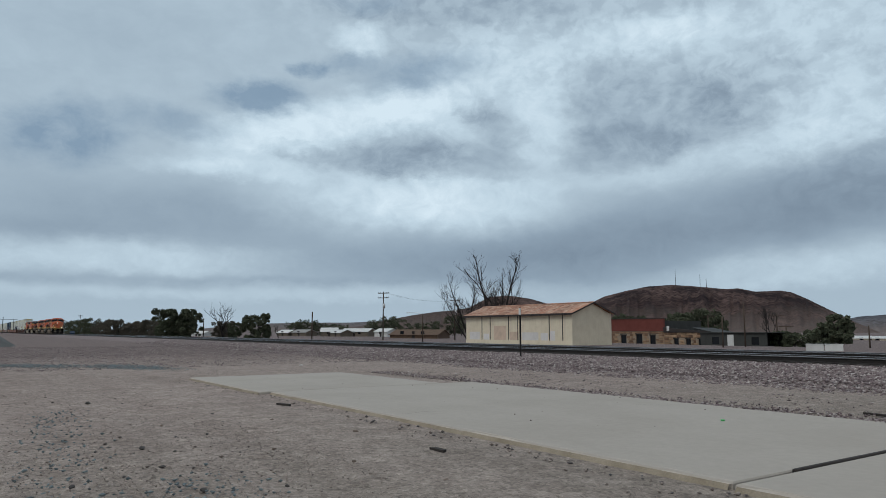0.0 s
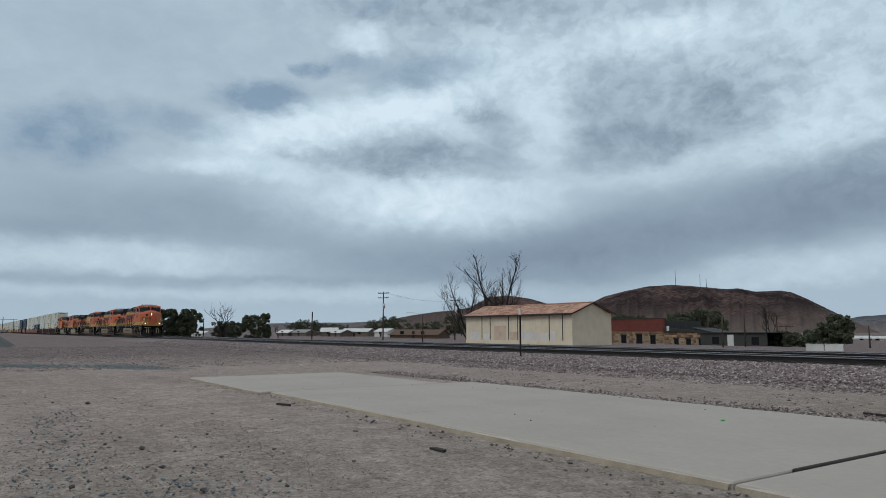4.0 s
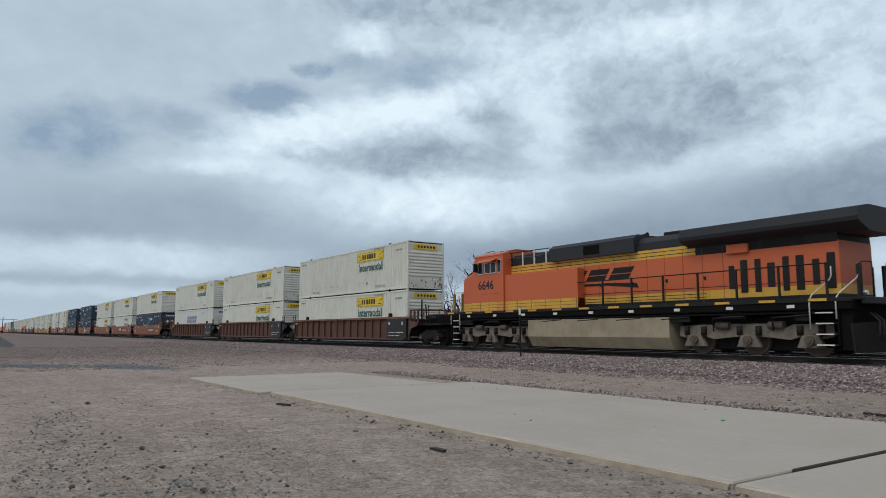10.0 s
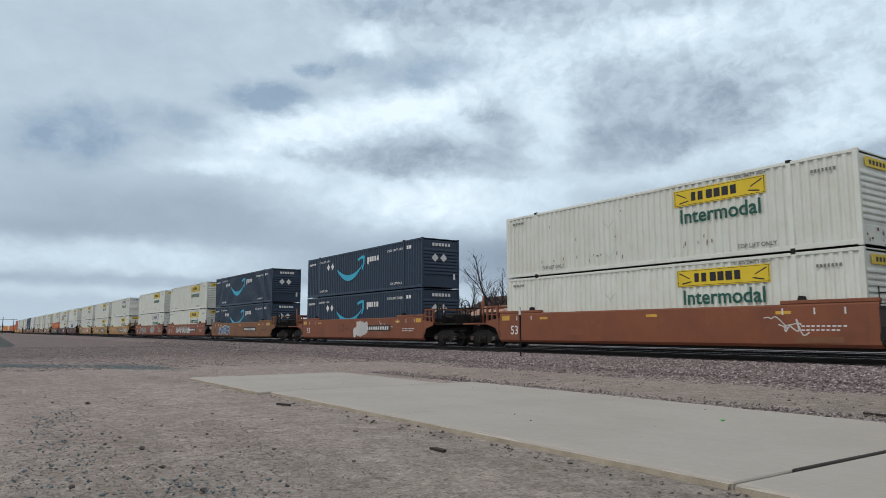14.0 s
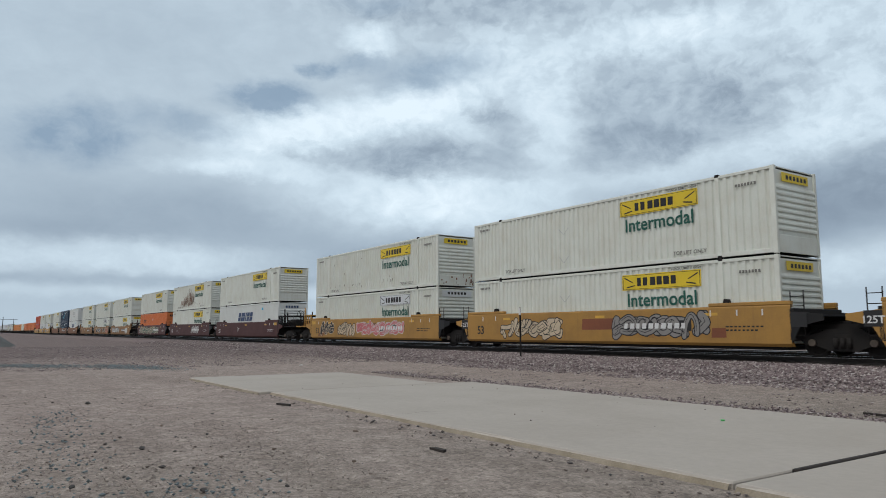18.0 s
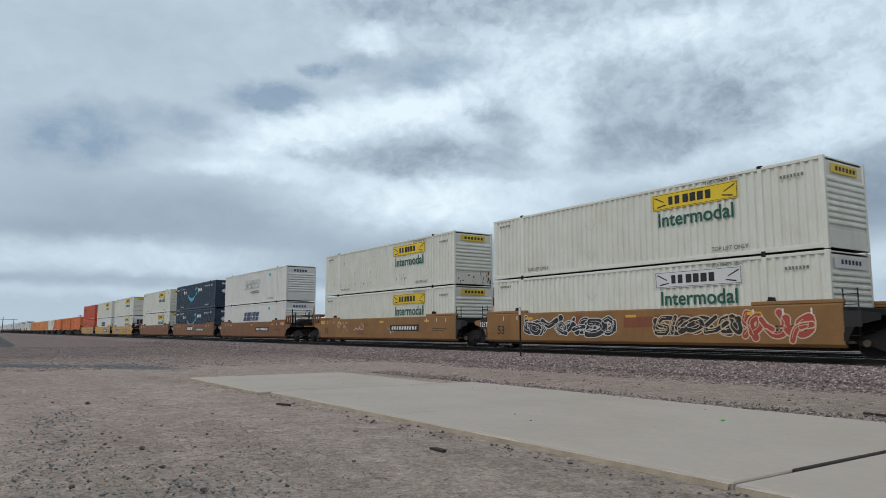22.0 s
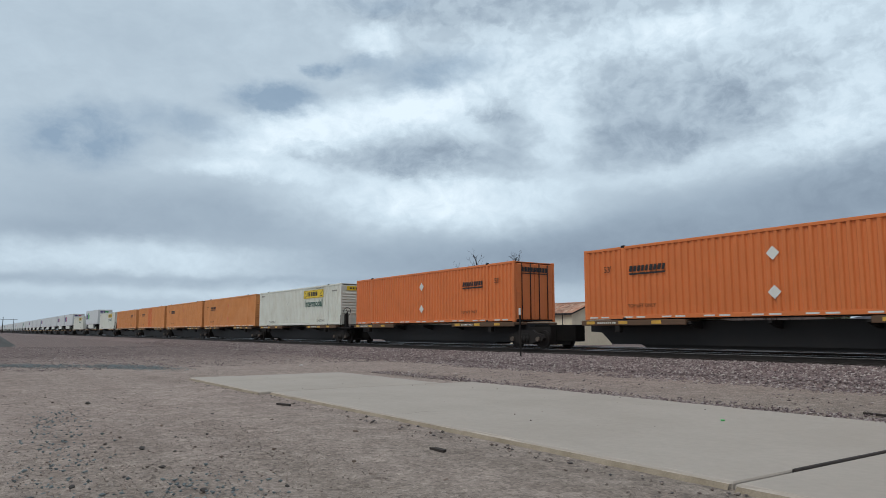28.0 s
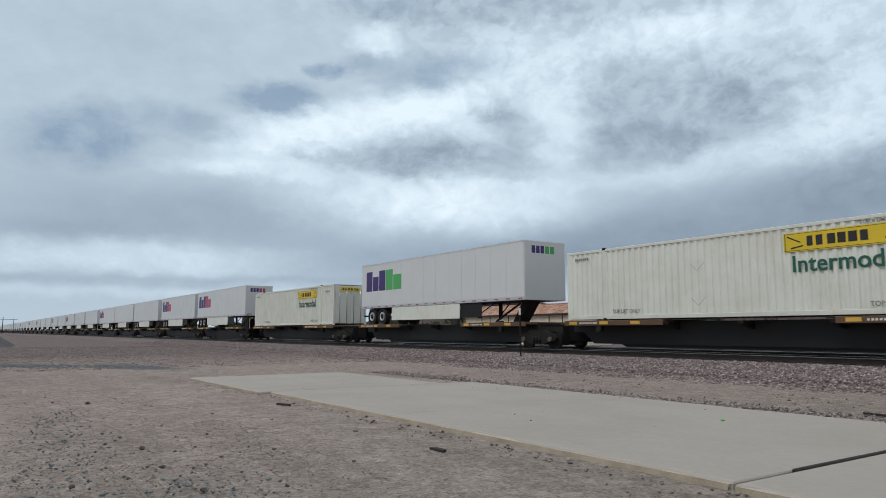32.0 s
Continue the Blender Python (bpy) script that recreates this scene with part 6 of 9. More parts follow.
        part("skirt_front", M().box(h - 5.2, h - 3.4, -w + 0.08, -w + 0.1, 0.30, z0), BLACK, t)
    # hitch that carries the nose
    part("hitch", M().prism([(h - 2.0, 0.0), (h - 1.6, 0.0), (h - 0.75, z0), (h - 1.25, z0)], -0.35, 0.35, "y").tube([(h - 3.0, -0.6, 0.05), (h - 1.3, -0.45, z0 - 0.1)], 0.05, 6).tube([(h - 3.0, 0.6, 0.05), (h - 1.3, 0.45, z0 - 0.1)], 0.05, 6), STEEL_DARK, t)
    if sign:
        dark, lit = (PURPLE, LIME) if sign == "green" else (PURPLE, MAGENTA)
        m, m2 = M(), M()
        x, z, y = -h + 0.65, 2.10, -w - 0.003
        for k, w in enumerate((0.78, 0.72, 0.78)):
            a = x + (0, 0.86, 1.66)[k]
            hh = (1.25, 0.9, 1.25)[k]
            m.plate([(a, z), (a + w, z), (a + w, z + hh), (a, z + hh)], y)
        for k, w in enumerate((0.85, 0.95)):
            a = x + (2.5, 3.42)[k]
            hh = (1.25, 0.9)[k]
            m2.plate([(a, z), (a + w, z), (a + w, z + hh), (a, z + hh)], y)
        part("sign_mark", m, dark, t)
        part("sign_mark", m2, lit, t)
        e = M()
        for k in range(3):
            e.box(h + 0.02, h + 0.024, -0.85 + k * 0.28, -0.63 + k * 0.28, 3.25, 3.6)
        part("end_sign", e, dark, t)
        e = M()
        for k in range(2):
            e.box(h + 0.02, h + 0.024, 0.0 + k * 0.32, 0.26 + k * 0.32, 3.25, 3.6)
        part("end_sign", e, lit, t)
    return t


# ---- locomotives ----
def loco_truck(parent, x, s, skin=TRUCK):
    """A three-axle truck with its side frames, journals and wheels."""
    # added dark core: keeps the gaps between the wheels black, no real part
    t = part("truck", M().box(x - 2.7, x + 2.7, -0.66, 0.66, 0.16, 1.3, 0.05), STEEL_DARK, parent, "dusty brown three-axle truck around a dark filler block")
    for k in (-1, 1):
        y = k * 1.06
        prof = [(x - 2.75, 0.62), (x - 2.72, 0.98), (x - 1.5, 1.02), (x - 1.2, 0.88), (x - 0.9, 1.04), (x + 0.9, 1.04), (x + 1.2, 0.88), (x + 1.5, 1.02), (x + 2.72, 0.98), (x + 2.75, 0.62), (x + 2.4, 0.55), (x + 1.7, 0.62), (x + 1.35, 0.52), (x + 0.6, 0.60), (x - 0.6, 0.60), (x - 1.35, 0.52), (x - 1.7, 0.62), (x - 2.4, 0.55)]
        part("side_frame", M().prism(prof, y - 0.09, y + 0.09, "y"), skin, t)
        for a in (-2.05, 0.0, 2.05):
            part("journal_box", M().prism([(x + a - 0.42, 0.28), (x + a - 0.26, 0.66), (x + a + 0.26, 0.66), (x + a + 0.42, 0.28)], min(y + k * 0.05, y + k * 0.2), max(y + k * 0.05, y + k * 0.2), "y"), skin, t)
            part("bearing_cap", M().tube([(x + a, y + k * 0.18, 0.50), (x + a, y + k * 0.30, 0.50)], 0.15, 12).tube([(x + a, y + k * 0.30, 0.50), (x + a, y + k * 0.33, 0.50)], 0.08, 10), TRUCK, t)
            part("wheel", M().wheel(x + a, k * 0.76, 0.53, 0.53, 0.14), TRUCK, t, "steel driving wheel")
            for b in (-0.34, 0.34):
                part("spring", M().tube([(x + a + b, y + k * 0.14, 0.66), (x + a + b, y + k * 0.14, 0.96)], 0.1, 8), STEEL_DARK, t)
        for a in (-1.2, 0.7):
            part("brake_cylinder", M().tube([(x + a, y + k * 0.12, 0.98), (x + a + 0.5, y + k * 0.12, 0.98)], 0.13, 10), TRUCK, t)
    return t


def locomotive(old, pale, lit, label, digits=""):
    """A six-axle diesel; +x is its cab end, z = 0 at rail top."""
    L = empty("locomotive", label, "locomotive", "locomotives of the train")
    W = 1.50
    skin_paint = ORANGE_OLD if old else ORANGE
    part("underframe", M().box(-10.3, 10.2, -W, W, 1.42, 1.72, 0.03).box(-9.6, 9.6, -0.6, 0.6, 1.0, 1.45), PITCH, L)
    part("walkway_edge", M().box(-10.3, 10.2, -W - 0.03, -W + 0.01, 1.66, 1.78, 0.01).box(-10.3, 10.2, W - 0.01, W + 0.03, 1.66, 1.78, 0.01), BLACK, L)
    m = M()
    for k in range(13):
        x = -9.6 + k * 1.6
        for s in (-1, 1):
            m.box(x, x + 0.55, min(s * (W + 0.03), s * (W + 0.036)), max(s * (W + 0.03), s * (W + 0.036)), 1.69, 1.77)
    tagged(part("reflective_strip", m, YELLOW, L), kind="stuff")
    m = M()
    for k in range(9):
        x = -8.6 + k * 2.1
        for s in (-1, 1):
            m.box(x, x + 0.25, min(s * (W + 0.001), s * (W + 0.006)), max(s * (W + 0.001), s * (W + 0.006)), 1.5, 1.6)
    part("sill_label", m, INK_WHITE, L)
    # hood: colour bands are separate pieces of sheet
    hw = 1.02
    rear = -9.8 if old or pale else -10.1
    def band(name, x0, x1, z0, z1, mat, w=hw, label=""):
        return part(name, M().box(x0, x1, -w, w, z0, z1), mat, L, label)
    band("hood_base", rear, 5.5, 1.72, 1.92, BLACK, hw + 0.002)
    band("hood_stripe", rear, 5.5, 1.92, 2.22, YELLOW, hw + 0.004, "yellow lower stripe")
    band("hood_side", rear, 5.5, 2.22, 3.54 if not old else 3.42, skin_paint)
    band("hood_stripe", -5.2, 5.5, 3.54 if not old else 3.42, 3.90, YELLOW, hw + 0.004, "yellow upper stripe")
    roof = M().prism([(-hw - 0.01, 3.90), (hw + 0.01, 3.90), (hw + 0.01, 4.2), (hw - 0.22, 4.42), (-hw + 0.22, 4.42), (-hw - 0.01, 4.2)], -5.2, 5.5, "x")
    part("hood_roof", roof, ROOFING, L)
    m = M()
    for s in (-1, 1):
        for z in (1.98, 2.10, 3.63, 3.77):
            m.box(-5.2, 5.6, min(s * (hw + 0.004), s * (hw + 0.009)), max(s * (hw + 0.004), s * (hw + 0.009)), z, z + 0.022)
    tagged(part("pinstripe", m, BLACK, L), kind="stuff")
    # hood doors: recessed seams, latches
    m = M()
    for k in range(14):
        x = -5.9 + k * 0.82
        for s in (-1, 1):
            m.box(x, x + 0.018, min(s * hw, s * (hw + 0.006)), max(s * hw, s * (hw + 0.006)), 1.8, 3.74)
    tagged(part("door_seam", m, RUST, L), kind="stuff")
    m = M()
    for k in range(7):
        x = -5.7 + k * 1.64
        for s in (-1, 1):
            m.box(x + 0.5, x + 0.58, min(s * hw, s * (hw + 0.03)), max(s * hw, s * (hw + 0.03)), 2.6, 2.72)
    tagged(part("door_latch", m, STEEL_DARK, L), kind="stuff")
    # radiator wings at the tail
    wing = M().prism([(-0.9, 3.74), (0.9, 3.74), (1.52, 4.0), (1.56, 4.12), (1.50, 4.40), (0.9, 4.52), (-0.9, 4.52), (-1.50, 4.40), (-1.56, 4.12), (-1.52, 4.0)], -10.65, -4.5, "x")
    rad = part("radiator_wing", wing if not old else M().prism([(-0.9, 3.74), (0.9, 3.74), (1.45, 3.95), (1.45, 4.25), (1.0, 4.38), (-1.0, 4.38), (-1.45, 4.25), (-1.45, 3.95)], -10.6, -5.0, "x"), ROOFING, L, "overhanging black radiator housing")
    part("radiator_screen", M().box(-10.2, -5.2, -0.8, 0.8, 4.5 if not old else 4.36, 4.53 if not old else 4.39, 0.01), STEEL_DARK, rad)
    part("radiator_room", M().box(rear + 0.02, -4.8, -hw - 0.006, hw + 0.006, 3.5, 3.95), BLACK, L)
    g = M()
    for k in range(8):
        x = rear + 0.12 + k * 0.48
        for s in (-1, 1):
            part("louvre", M().box(x, x + (0.26 if k % 4 in (0, 2) else 0.22), min(s * hw, s * (hw + 0.02)), max(s * hw, s * (hw + 0.02)), 2.08 + (0.14 if k % 3 == 1 else 0), 3.18 - (0.16 if k % 3 == 1 else 0), 0.008), BLACK, L)
    for s in (-1, 1):
        part("side_locker", M().box(-6.9, -6.1, min(s * hw, s * (hw + 0.12)), max(s * hw, s * (hw + 0.12)), 3.42, 3.74, 0.02), skin_paint, L)
    for x, w in ((0.9, 0.16), (2.0, 0.16), (3.3, 0.12)):
        part("louvre", M().box(x, x + w, -hw - 0.02, hw + 0.02, 2.35, 3.5), BLACK, L)
    part("intake_grille", M().box(-8.8, -7.4, -hw - 0.012, hw + 0.012, 3.5, 3.86).box(-7.2, -6.0, -hw - 0.012, hw + 0.012, 3.5, 3.86), STEEL_DARK, L)
    # inertial filter and brake grid boxes behind the cab
    part("filter_box", M().prism([(-1.25, 3.87), (1.25, 3.87), (1.25, 4.42), (1.0, 4.58), (-1.0, 4.58), (-1.25, 4.42)], 0.4 if not pale else -2.2, 5.48 if not pale else 2.6, "x"), ROOFING, L, "black filter housing")
    if not pale:
        for a, b in ((0.8, 2.0), (3.2, 3.9), (4.3, 4.9)):
            part("filter_screen", M().box(a, b, -1.265, 1.265, 3.97, 4.35), PITCH, L)
        part("data_plate", M().box(4.55, 4.68, -1.272, -1.265, 4.12, 4.24), INK_WHITE, L)
    else:
        # open cage of rails over the blower housing behind the cab
        part("filter_screen", M().box(-0.4, 0.5, -1.265, 1.265, 3.97, 4.35), PITCH, L)
        part("blower_housing", M().box(2.6, 5.4, -0.9, 0.9, 3.88, 4.42, 0.04), ROOFING, L)
        for s in (-1, 1):
            for x in (2.8, 3.6, 4.4, 5.2):
                part("cage_post", M().box(x - 0.03, x + 0.03, s * 1.24 - 0.02, s * 1.24 + 0.02, 3.85, 4.5), WHITE_RAIL if x != 5.2 else BLACK, L)
            part("cage_rail", M().tube([(2.6, s * 1.24, 4.5), (5.4, s * 1.24, 4.5)], 0.025, 5).tube([(2.6, s * 1.24, 4.2), (5.4, s * 1.24, 4.2)], 0.02, 5), BLACK, L)
    part("exhaust", M().box(-3.7, -2.9, -0.35, 0.35, 4.4, 4.62, 0.03), STEEL_DARK, L)
    horn = M()
    for k, (dx, y) in enumerate(((0.35, -0.18), (0.5, 0.0), (-0.4, 0.16))):
        horn.tube([(-1.6, y, 4.66), (-1.6 + dx * 0.7, y, 4.66), (-1.6 + dx, y, 4.66)], [0.03, 0.05, 0.10], 8)
    horn.tube([(-1.6, 0, 4.4), (-1.6, 0, 4.66)], 0.04, 6)
    part("horn", horn, BLACK, L)
    # cab
    ax, top = (3.5, 3.25) if not pale else (0.7, 3.46)
    aux = part("equipment_cabinet", M().box(ax, 5.5, -1.44, 1.44, 1.76, top, 0.02), skin_paint, L)
    part("cabinet_stripe", M().box(ax, 5.49, -1.446, 1.446, 1.80, 2.20), YELLOW, aux)
    seams = M()
    for s in (-1, 1):
        for z in (1.92, 2.06):
            seams.box(ax, 5.49, min(s * 1.446, s * 1.451), max(s * 1.446, s * 1.451), z, z + 0.016)
        for k in range(int((5.5 - ax) / 0.95) + 1):
            x = ax + 0.06 + k * 0.95
            seams.box(x, x + 0.02, min(s * 1.446, s * 1.452), max(s * 1.446, s * 1.452), 1.80, 2.22)
    tagged(part("cabinet_seam", seams, RUST, aux), kind="stuff")
    part("cabinet_louvre", M().box(3.7, 4.1, -1.456, -1.44, 1.96, 2.14).box(4.6, 5.0, -1.456, -1.44, 1.98, 2.18), STEEL_DARK, aux)
    cw = 1.53
    def loft(rings):
        """Closed body through rings of equal length, capped at both ends."""
        k, m = len(rings[0]), M()
        fs = [(j * k + i, j * k + (i + 1) % k, (j + 1) * k + (i + 1) % k, (j + 1) * k + i) for j in range(len(rings) - 1) for i in range(k)]
        n = (len(rings) - 1) * k
        return m.add([p for r in rings for p in r], fs + [tuple(range(n, n + k)), tuple(range(k))[::-1]])
    def ring(xo, xi, w, z):
        return [(5.5, -w, z), (xo, -w, z), (xi, 0, z + 0.02), (xo, w, z), (5.5, w, z)]
    cab = part("cab", loft([ring(7.98, 8.45, cw, 1.76), ring(7.98, 8.45, cw, 3.70), ring(7.74, 8.22, cw, 4.46)]), skin_paint, L, "orange crew cab")
    part("cab_roof", loft([ring(7.86, 8.36, cw + 0.03, 4.462), ring(7.82, 8.30, cw, 4.52), ring(7.6, 8.05, 0.95, 4.70)]), skin_paint, cab)
    part("cab_stripe", M().box(5.52, 7.97, -cw - 0.005, cw + 0.005, 1.80, 2.20), YELLOW, cab)
    trim = M()
    for z in (1.92, 2.06):
        trim.box(5.52, 7.97, -cw - 0.009, cw + 0.009, z, z + 0.016)
    for x in (5.9, 6.6, 7.3):
        trim.box(x, x + 0.025, -cw - 0.009, cw + 0.009, 1.80, 2.22)
    trim.box(5.8, 7.2, -cw - 0.006, cw + 0.006, 2.60, 2.612)
    tagged(part("cab_seam", trim, RUST, cab), kind="stuff")
    part("cooling_unit", M().box(5.7, 7.0, -0.55, 0.55, 4.68, 4.80, 0.04), RUST, cab)
    ant = M().tube([(7.2, 0.5, 4.66), (7.2, 0.5, 4.84)], 0.012, 4).box(6.3, 6.7, -1.0, -0.7, 4.66, 4.76).box(7.3, 7.5, -0.15, 0.15, 4.68, 4.78)
    for y in (-0.9, 0.9):
        ant.tube([(6.9, y, 4.66), (6.95, y, 4.80), (7.65, y, 4.76), (7.68, y, 4.66)], 0.016, 5)
    part("antenna", ant, STEEL_DARK, cab)
    for s in (-1, 1):
        y = s * (cw + 0.004)
        for x0, x1, z0, z1 in ((5.68, 5.92, 3.64, 4.22), (6.08, 6.44, 3.64, 4.12), (6.50, 6.90, 3.64, 4.12), (7.08, 7.44, 3.62, 4.24)):
            part("side_window", M().box(x0, x1, min(y, y + s * 0.012), max(y, y + s * 0.012), z0, z1), GLASS, cab)
            fr = M()
            for a, b, c, d in ((x0 - 0.035, x1 + 0.035, z0 - 0.035, z0), (x0 - 0.035, x1 + 0.035, z1, z1 + 0.035), (x0 - 0.035, x0, z0 - 0.035, z1 + 0.035), (x1, x1 + 0.035, z0 - 0.035, z1 + 0.035)):
                fr.box(a, b, min(y, y + s * 0.02), max(y, y + s * 0.02), c, d)
            part("window_frame", fr, ALU, cab)
        part("sun_shade", M().prism([(s * cw, 4.30), (s * (cw + 0.42), 4.12), (s * (cw + 0.42), 4.15), (s * cw, 4.33)] if s > 0 else [(s * cw, 4.33), (s * (cw + 0.42), 4.15), (s * (cw + 0.42), 4.12), (s * cw, 4.30)], 5.95, 7.0, "x"), skin_paint, cab)
        part("mirror", M().box(7.50, 7.56, min(y, y + s * 0.25), max(y, y + s * 0.25), 3.72, 4.14), STEEL_DARK, cab)
        if digits:
            ob = letters(digits, 0.62, INK, cab, 6.86, y + s * 0.004, 2.84, "number_marking")
            ob.rotation_euler = (0, 0, 0 if s < 0 else math.pi)
        else:
            m = M()
            for k in range(4):
                x = 6.2 + k * 0.34
                m.box(x + 0.03, x + 0.24, min(y, y + s * 0.004), max(y, y + s * 0.004), 2.88, 3.24)
            part("number_marking", m, INK, cab)
    def on_glass(s, u0, u1, v0, v1, out):
        """A rectangle on one half of the cab's front."""
        A, B, C, D = Vector((7.98, s * cw, 3.70)), Vector((8.45, 0, 3.72)), Vector((8.22, 0, 4.48)), Vector((7.74, s * cw, 4.46))
        nrm = ((B - A).cross(D - A) * -s).normalized()
        f = lambda u, v: (A.lerp(B, u).lerp(D.lerp(C, u), v) + nrm * out)[:]
        return [f(u0, v0), f(u1, v0), f(u1, v1), f(u0, v1)]
    def slab_on(s, u0, u1, v0, v1, out):
        vs = on_glass(s, u0, u1, v0, v1, out) + on_glass(s, u0, u1, v0, v1, -0.02)
        fs = [(0, 1, 2, 3), (7, 6, 5, 4), (0, 4, 5, 1), (1, 5, 6, 2), (2, 6, 7, 3), (3, 7, 4, 0)]
        return M().add(vs, fs if s < 0 else [f[::-1] for f in fs])
    for s in (-1, 1):
        part("windshield_surround", slab_on(s, 0.05, 0.98, 0.02, 0.76, 0.006), INK, cab)
        part("windshield", slab_on(s, 0.09, 0.93, 0.14, 0.70, 0.012), GLASS, cab, "dark windshield pane")
        part("number_board", slab_on(s, 0.34, 0.86, 0.80, 1.06, 0.07), INK, cab)
        m = M()
        for k in range(4):
            vs = on_glass(s, 0.40 + k * 0.10, 0.47 + k * 0.10, 0.86, 0.99, 0.075)
            m.add(vs, [(0, 1, 2, 3)] if s < 0 else [(3, 2, 1, 0)])
        part("number_marking", m, INK_WHITE, cab)
        part("wiper", M().tube([on_glass(s, 0.75, 0.8, 0.74, 0.8, 0.03)[0], on_glass(s, 0.45, 0.5, 0.2, 0.3, 0.03)[0]], 0.012, 4), INK, cab)
    # nose: swept corners, top falling to the sides
    def nose_ring(z, xc, xf, w=1.52, zc=0.0, zf=0.0):
        return [(7.9, -w, z), (xc, -w + 0.02, z + zc), (xf, -0.52, z + zf), (xf + 0.03, -0.2, z + zf), (xf + 0.03, 0.2, z + zf), (xf, 0.52, z + zf), (xc, w - 0.02, z + zc), (7.9, w, z)]
    foot = nose_ring(1.76, 8.75, 9.72)
    rings = [foot, nose_ring(3.05, 8.74, 9.68), nose_ring(3.42, 8.73, 9.63, zc=-0.06, zf=0.02), nose_ring(3.60, 8.70, 9.54, 1.51, -0.18, 0.06), nose_ring(3.76, 8.62, 9.36, 1.46, -0.24, 0.05)]
    rings.append([(8.0, -0.7, 3.84), (8.7, -0.6, 3.82), (9.12, -0.4, 3.87), (9.14, -0.2, 3.875), (9.14, 0.2, 3.875), (9.12, 0.4, 3.87), (8.7, 0.6, 3.82), (8.0, 0.7, 3.84)])
    nose = part("nose", loft(rings), skin_paint, L, "orange nose with swept corners and a rounded brow")
    vs = [(x + 0.004, y * 1.004, 1.80) for x, y, z in foot] + [(x + 0.002 - 0.017 * (abs(y) < 1), y * 1.004, 2.18) for x, y, z in foot]
    part("nose_stripe", M().add(vs, [(i, i + 1, 9 + i, 8 + i) for i in (0, 1, 5, 6)]), YELLOW, nose)
    m = M()
    for z in (1.92, 2.06):
        vs = [(x + 0.008, y * 1.007, z) for x, y, _ in foot] + [(x + 0.008, y * 1.007, z + 0.02) for x, y, _ in foot]
        m.add(vs, [(i, i + 1, 9 + i, 8 + i) for i in (0, 1, 5, 6)])
    tagged(part("stripe_line", m, RUST, nose), kind="stuff")
    if old:
        for s in (-1, 1):
            part("nose_band", M().add([(8.05, s * 1.526, 2.62), (8.74, s * 1.512, 2.62), (8.74, s * 1.512, 2.92), (8.05, s * 1.526, 2.92)], [(0, 1, 2, 3)] if s < 0 else [(3, 2, 1, 0)]), YELLOW, nose, "yellow nose band")
            part("band_line", M().add([(8.11, s * 1.530, 2.70), (8.74, s * 1.516, 2.70), (8.74, s * 1.516, 2.84), (8.11, s * 1.530, 2.84)], [(0, 1, 2, 3)] if s < 0 else [(3, 2, 1, 0)]), BRICK_GREEN, nose, "dark green line in the band")
    for s in (-1, 1):
        vs = [(8.0, s * 1.45, 3.82), (8.60, s * 1.44, 3.575), (9.05, s * 0.50, 3.885), (8.05, s * 0.70, 3.88)]
        part("nose_top", M().add(vs, [(0, 1, 2, 3)] if s < 0 else [(3, 2, 1, 0)]), INK, nose, "black anti-glare panel")
    def on_nose(y, z):
        x = 9.74 if abs(y) < 0.5 else 9.74 - (abs(y) - 0.5) * 0.98
        return (x - (z - 1.76) * (0.045 if abs(y) < 0.6 else 0.03) + 0.022, y, z)
    m = M()
    for y0, y1 in ((-1.25, -0.98), (-0.90, -0.60), (-0.46, -0.14), (-0.04, 0.28)):
        m.add([on_nose(y0, 2.58), on_nose(y1, 2.58), on_nose(y1 + 0.06, 2.86), on_nose(y0 + 0.06, 2.86)], [(0, 1, 2, 3)])
    m.add([on_nose(-1.3, 2.46), on_nose(-0.62, 2.40), on_nose(-0.62, 2.50), on_nose(-1.3, 2.52)], [(0, 1, 2, 3)])
    m.add([on_nose(-0.48, 2.40), on_nose(0.4, 2.44), on_nose(0.4, 2.48), on_nose(-0.48, 2.50)], [(0, 1, 2, 3)])
    part("nose_sign", m, INK, nose)
    part("nose_door", M().box(9.66, 9.735, 0.10, 0.46, 1.9, 3.2, 0.01), skin_paint, nose)
    a = [(9.60, -0.58), (9.36, -0.82)]
    part("nose_window", M().add([(px + dx, py - 0.03, z) for (px, py), z, dx in ((a[0], 3.06, 0.05), (a[1], 3.06, 0.05), (a[1], 3.34, 0.03), (a[0], 3.36, 0.03))], [(0, 3, 2, 1)]), GLASS, nose, "small dark nose window")
    hl = part("headlight_box", M().box(9.48, 9.70, -0.24, 0.0, 3.12, 3.58, 0.03), INK, L)
    for i, z in enumerate((3.24, 3.45)):
        part("headlight", M().tube([(9.68, -0.12, z), (9.712, -0.12, z)], 0.07, 12), LAMP if lit else ALU, hl, "lit headlight" if lit else "")
    # pilot, steps, rails, at both ends
    for s in (-1, 1):
        e = 9.85 if s > 0 else -10.2
        p = part("pilot", M().prism([(e, 0.95), (e + s * 0.12, 1.70), (e - s * 0.3, 1.70), (e - s * 0.3, 0.25), (e + s * 0.1, 0.22), (e + s * 0.06, 0.5)], -1.36, 1.36, "y"), PITCH, L, "black pilot plate")
        # two blades that meet in a blunt point
        blade = M()
        for k in (-1, 1):
            a, b = (e + s * 0.02, k * 1.38), (e + s * 0.46, k * 0.12)
            vs = [(a[0], a[1], 1.02), (b[0] - s * 0.10, b[1], 1.08), (b[0] + s * 0.02, b[1], 0.17), (a[0] + s * 0.06, a[1], 0.17)]
            vs += [(x - s * 0.06, y, z) for x, y, z in vs]
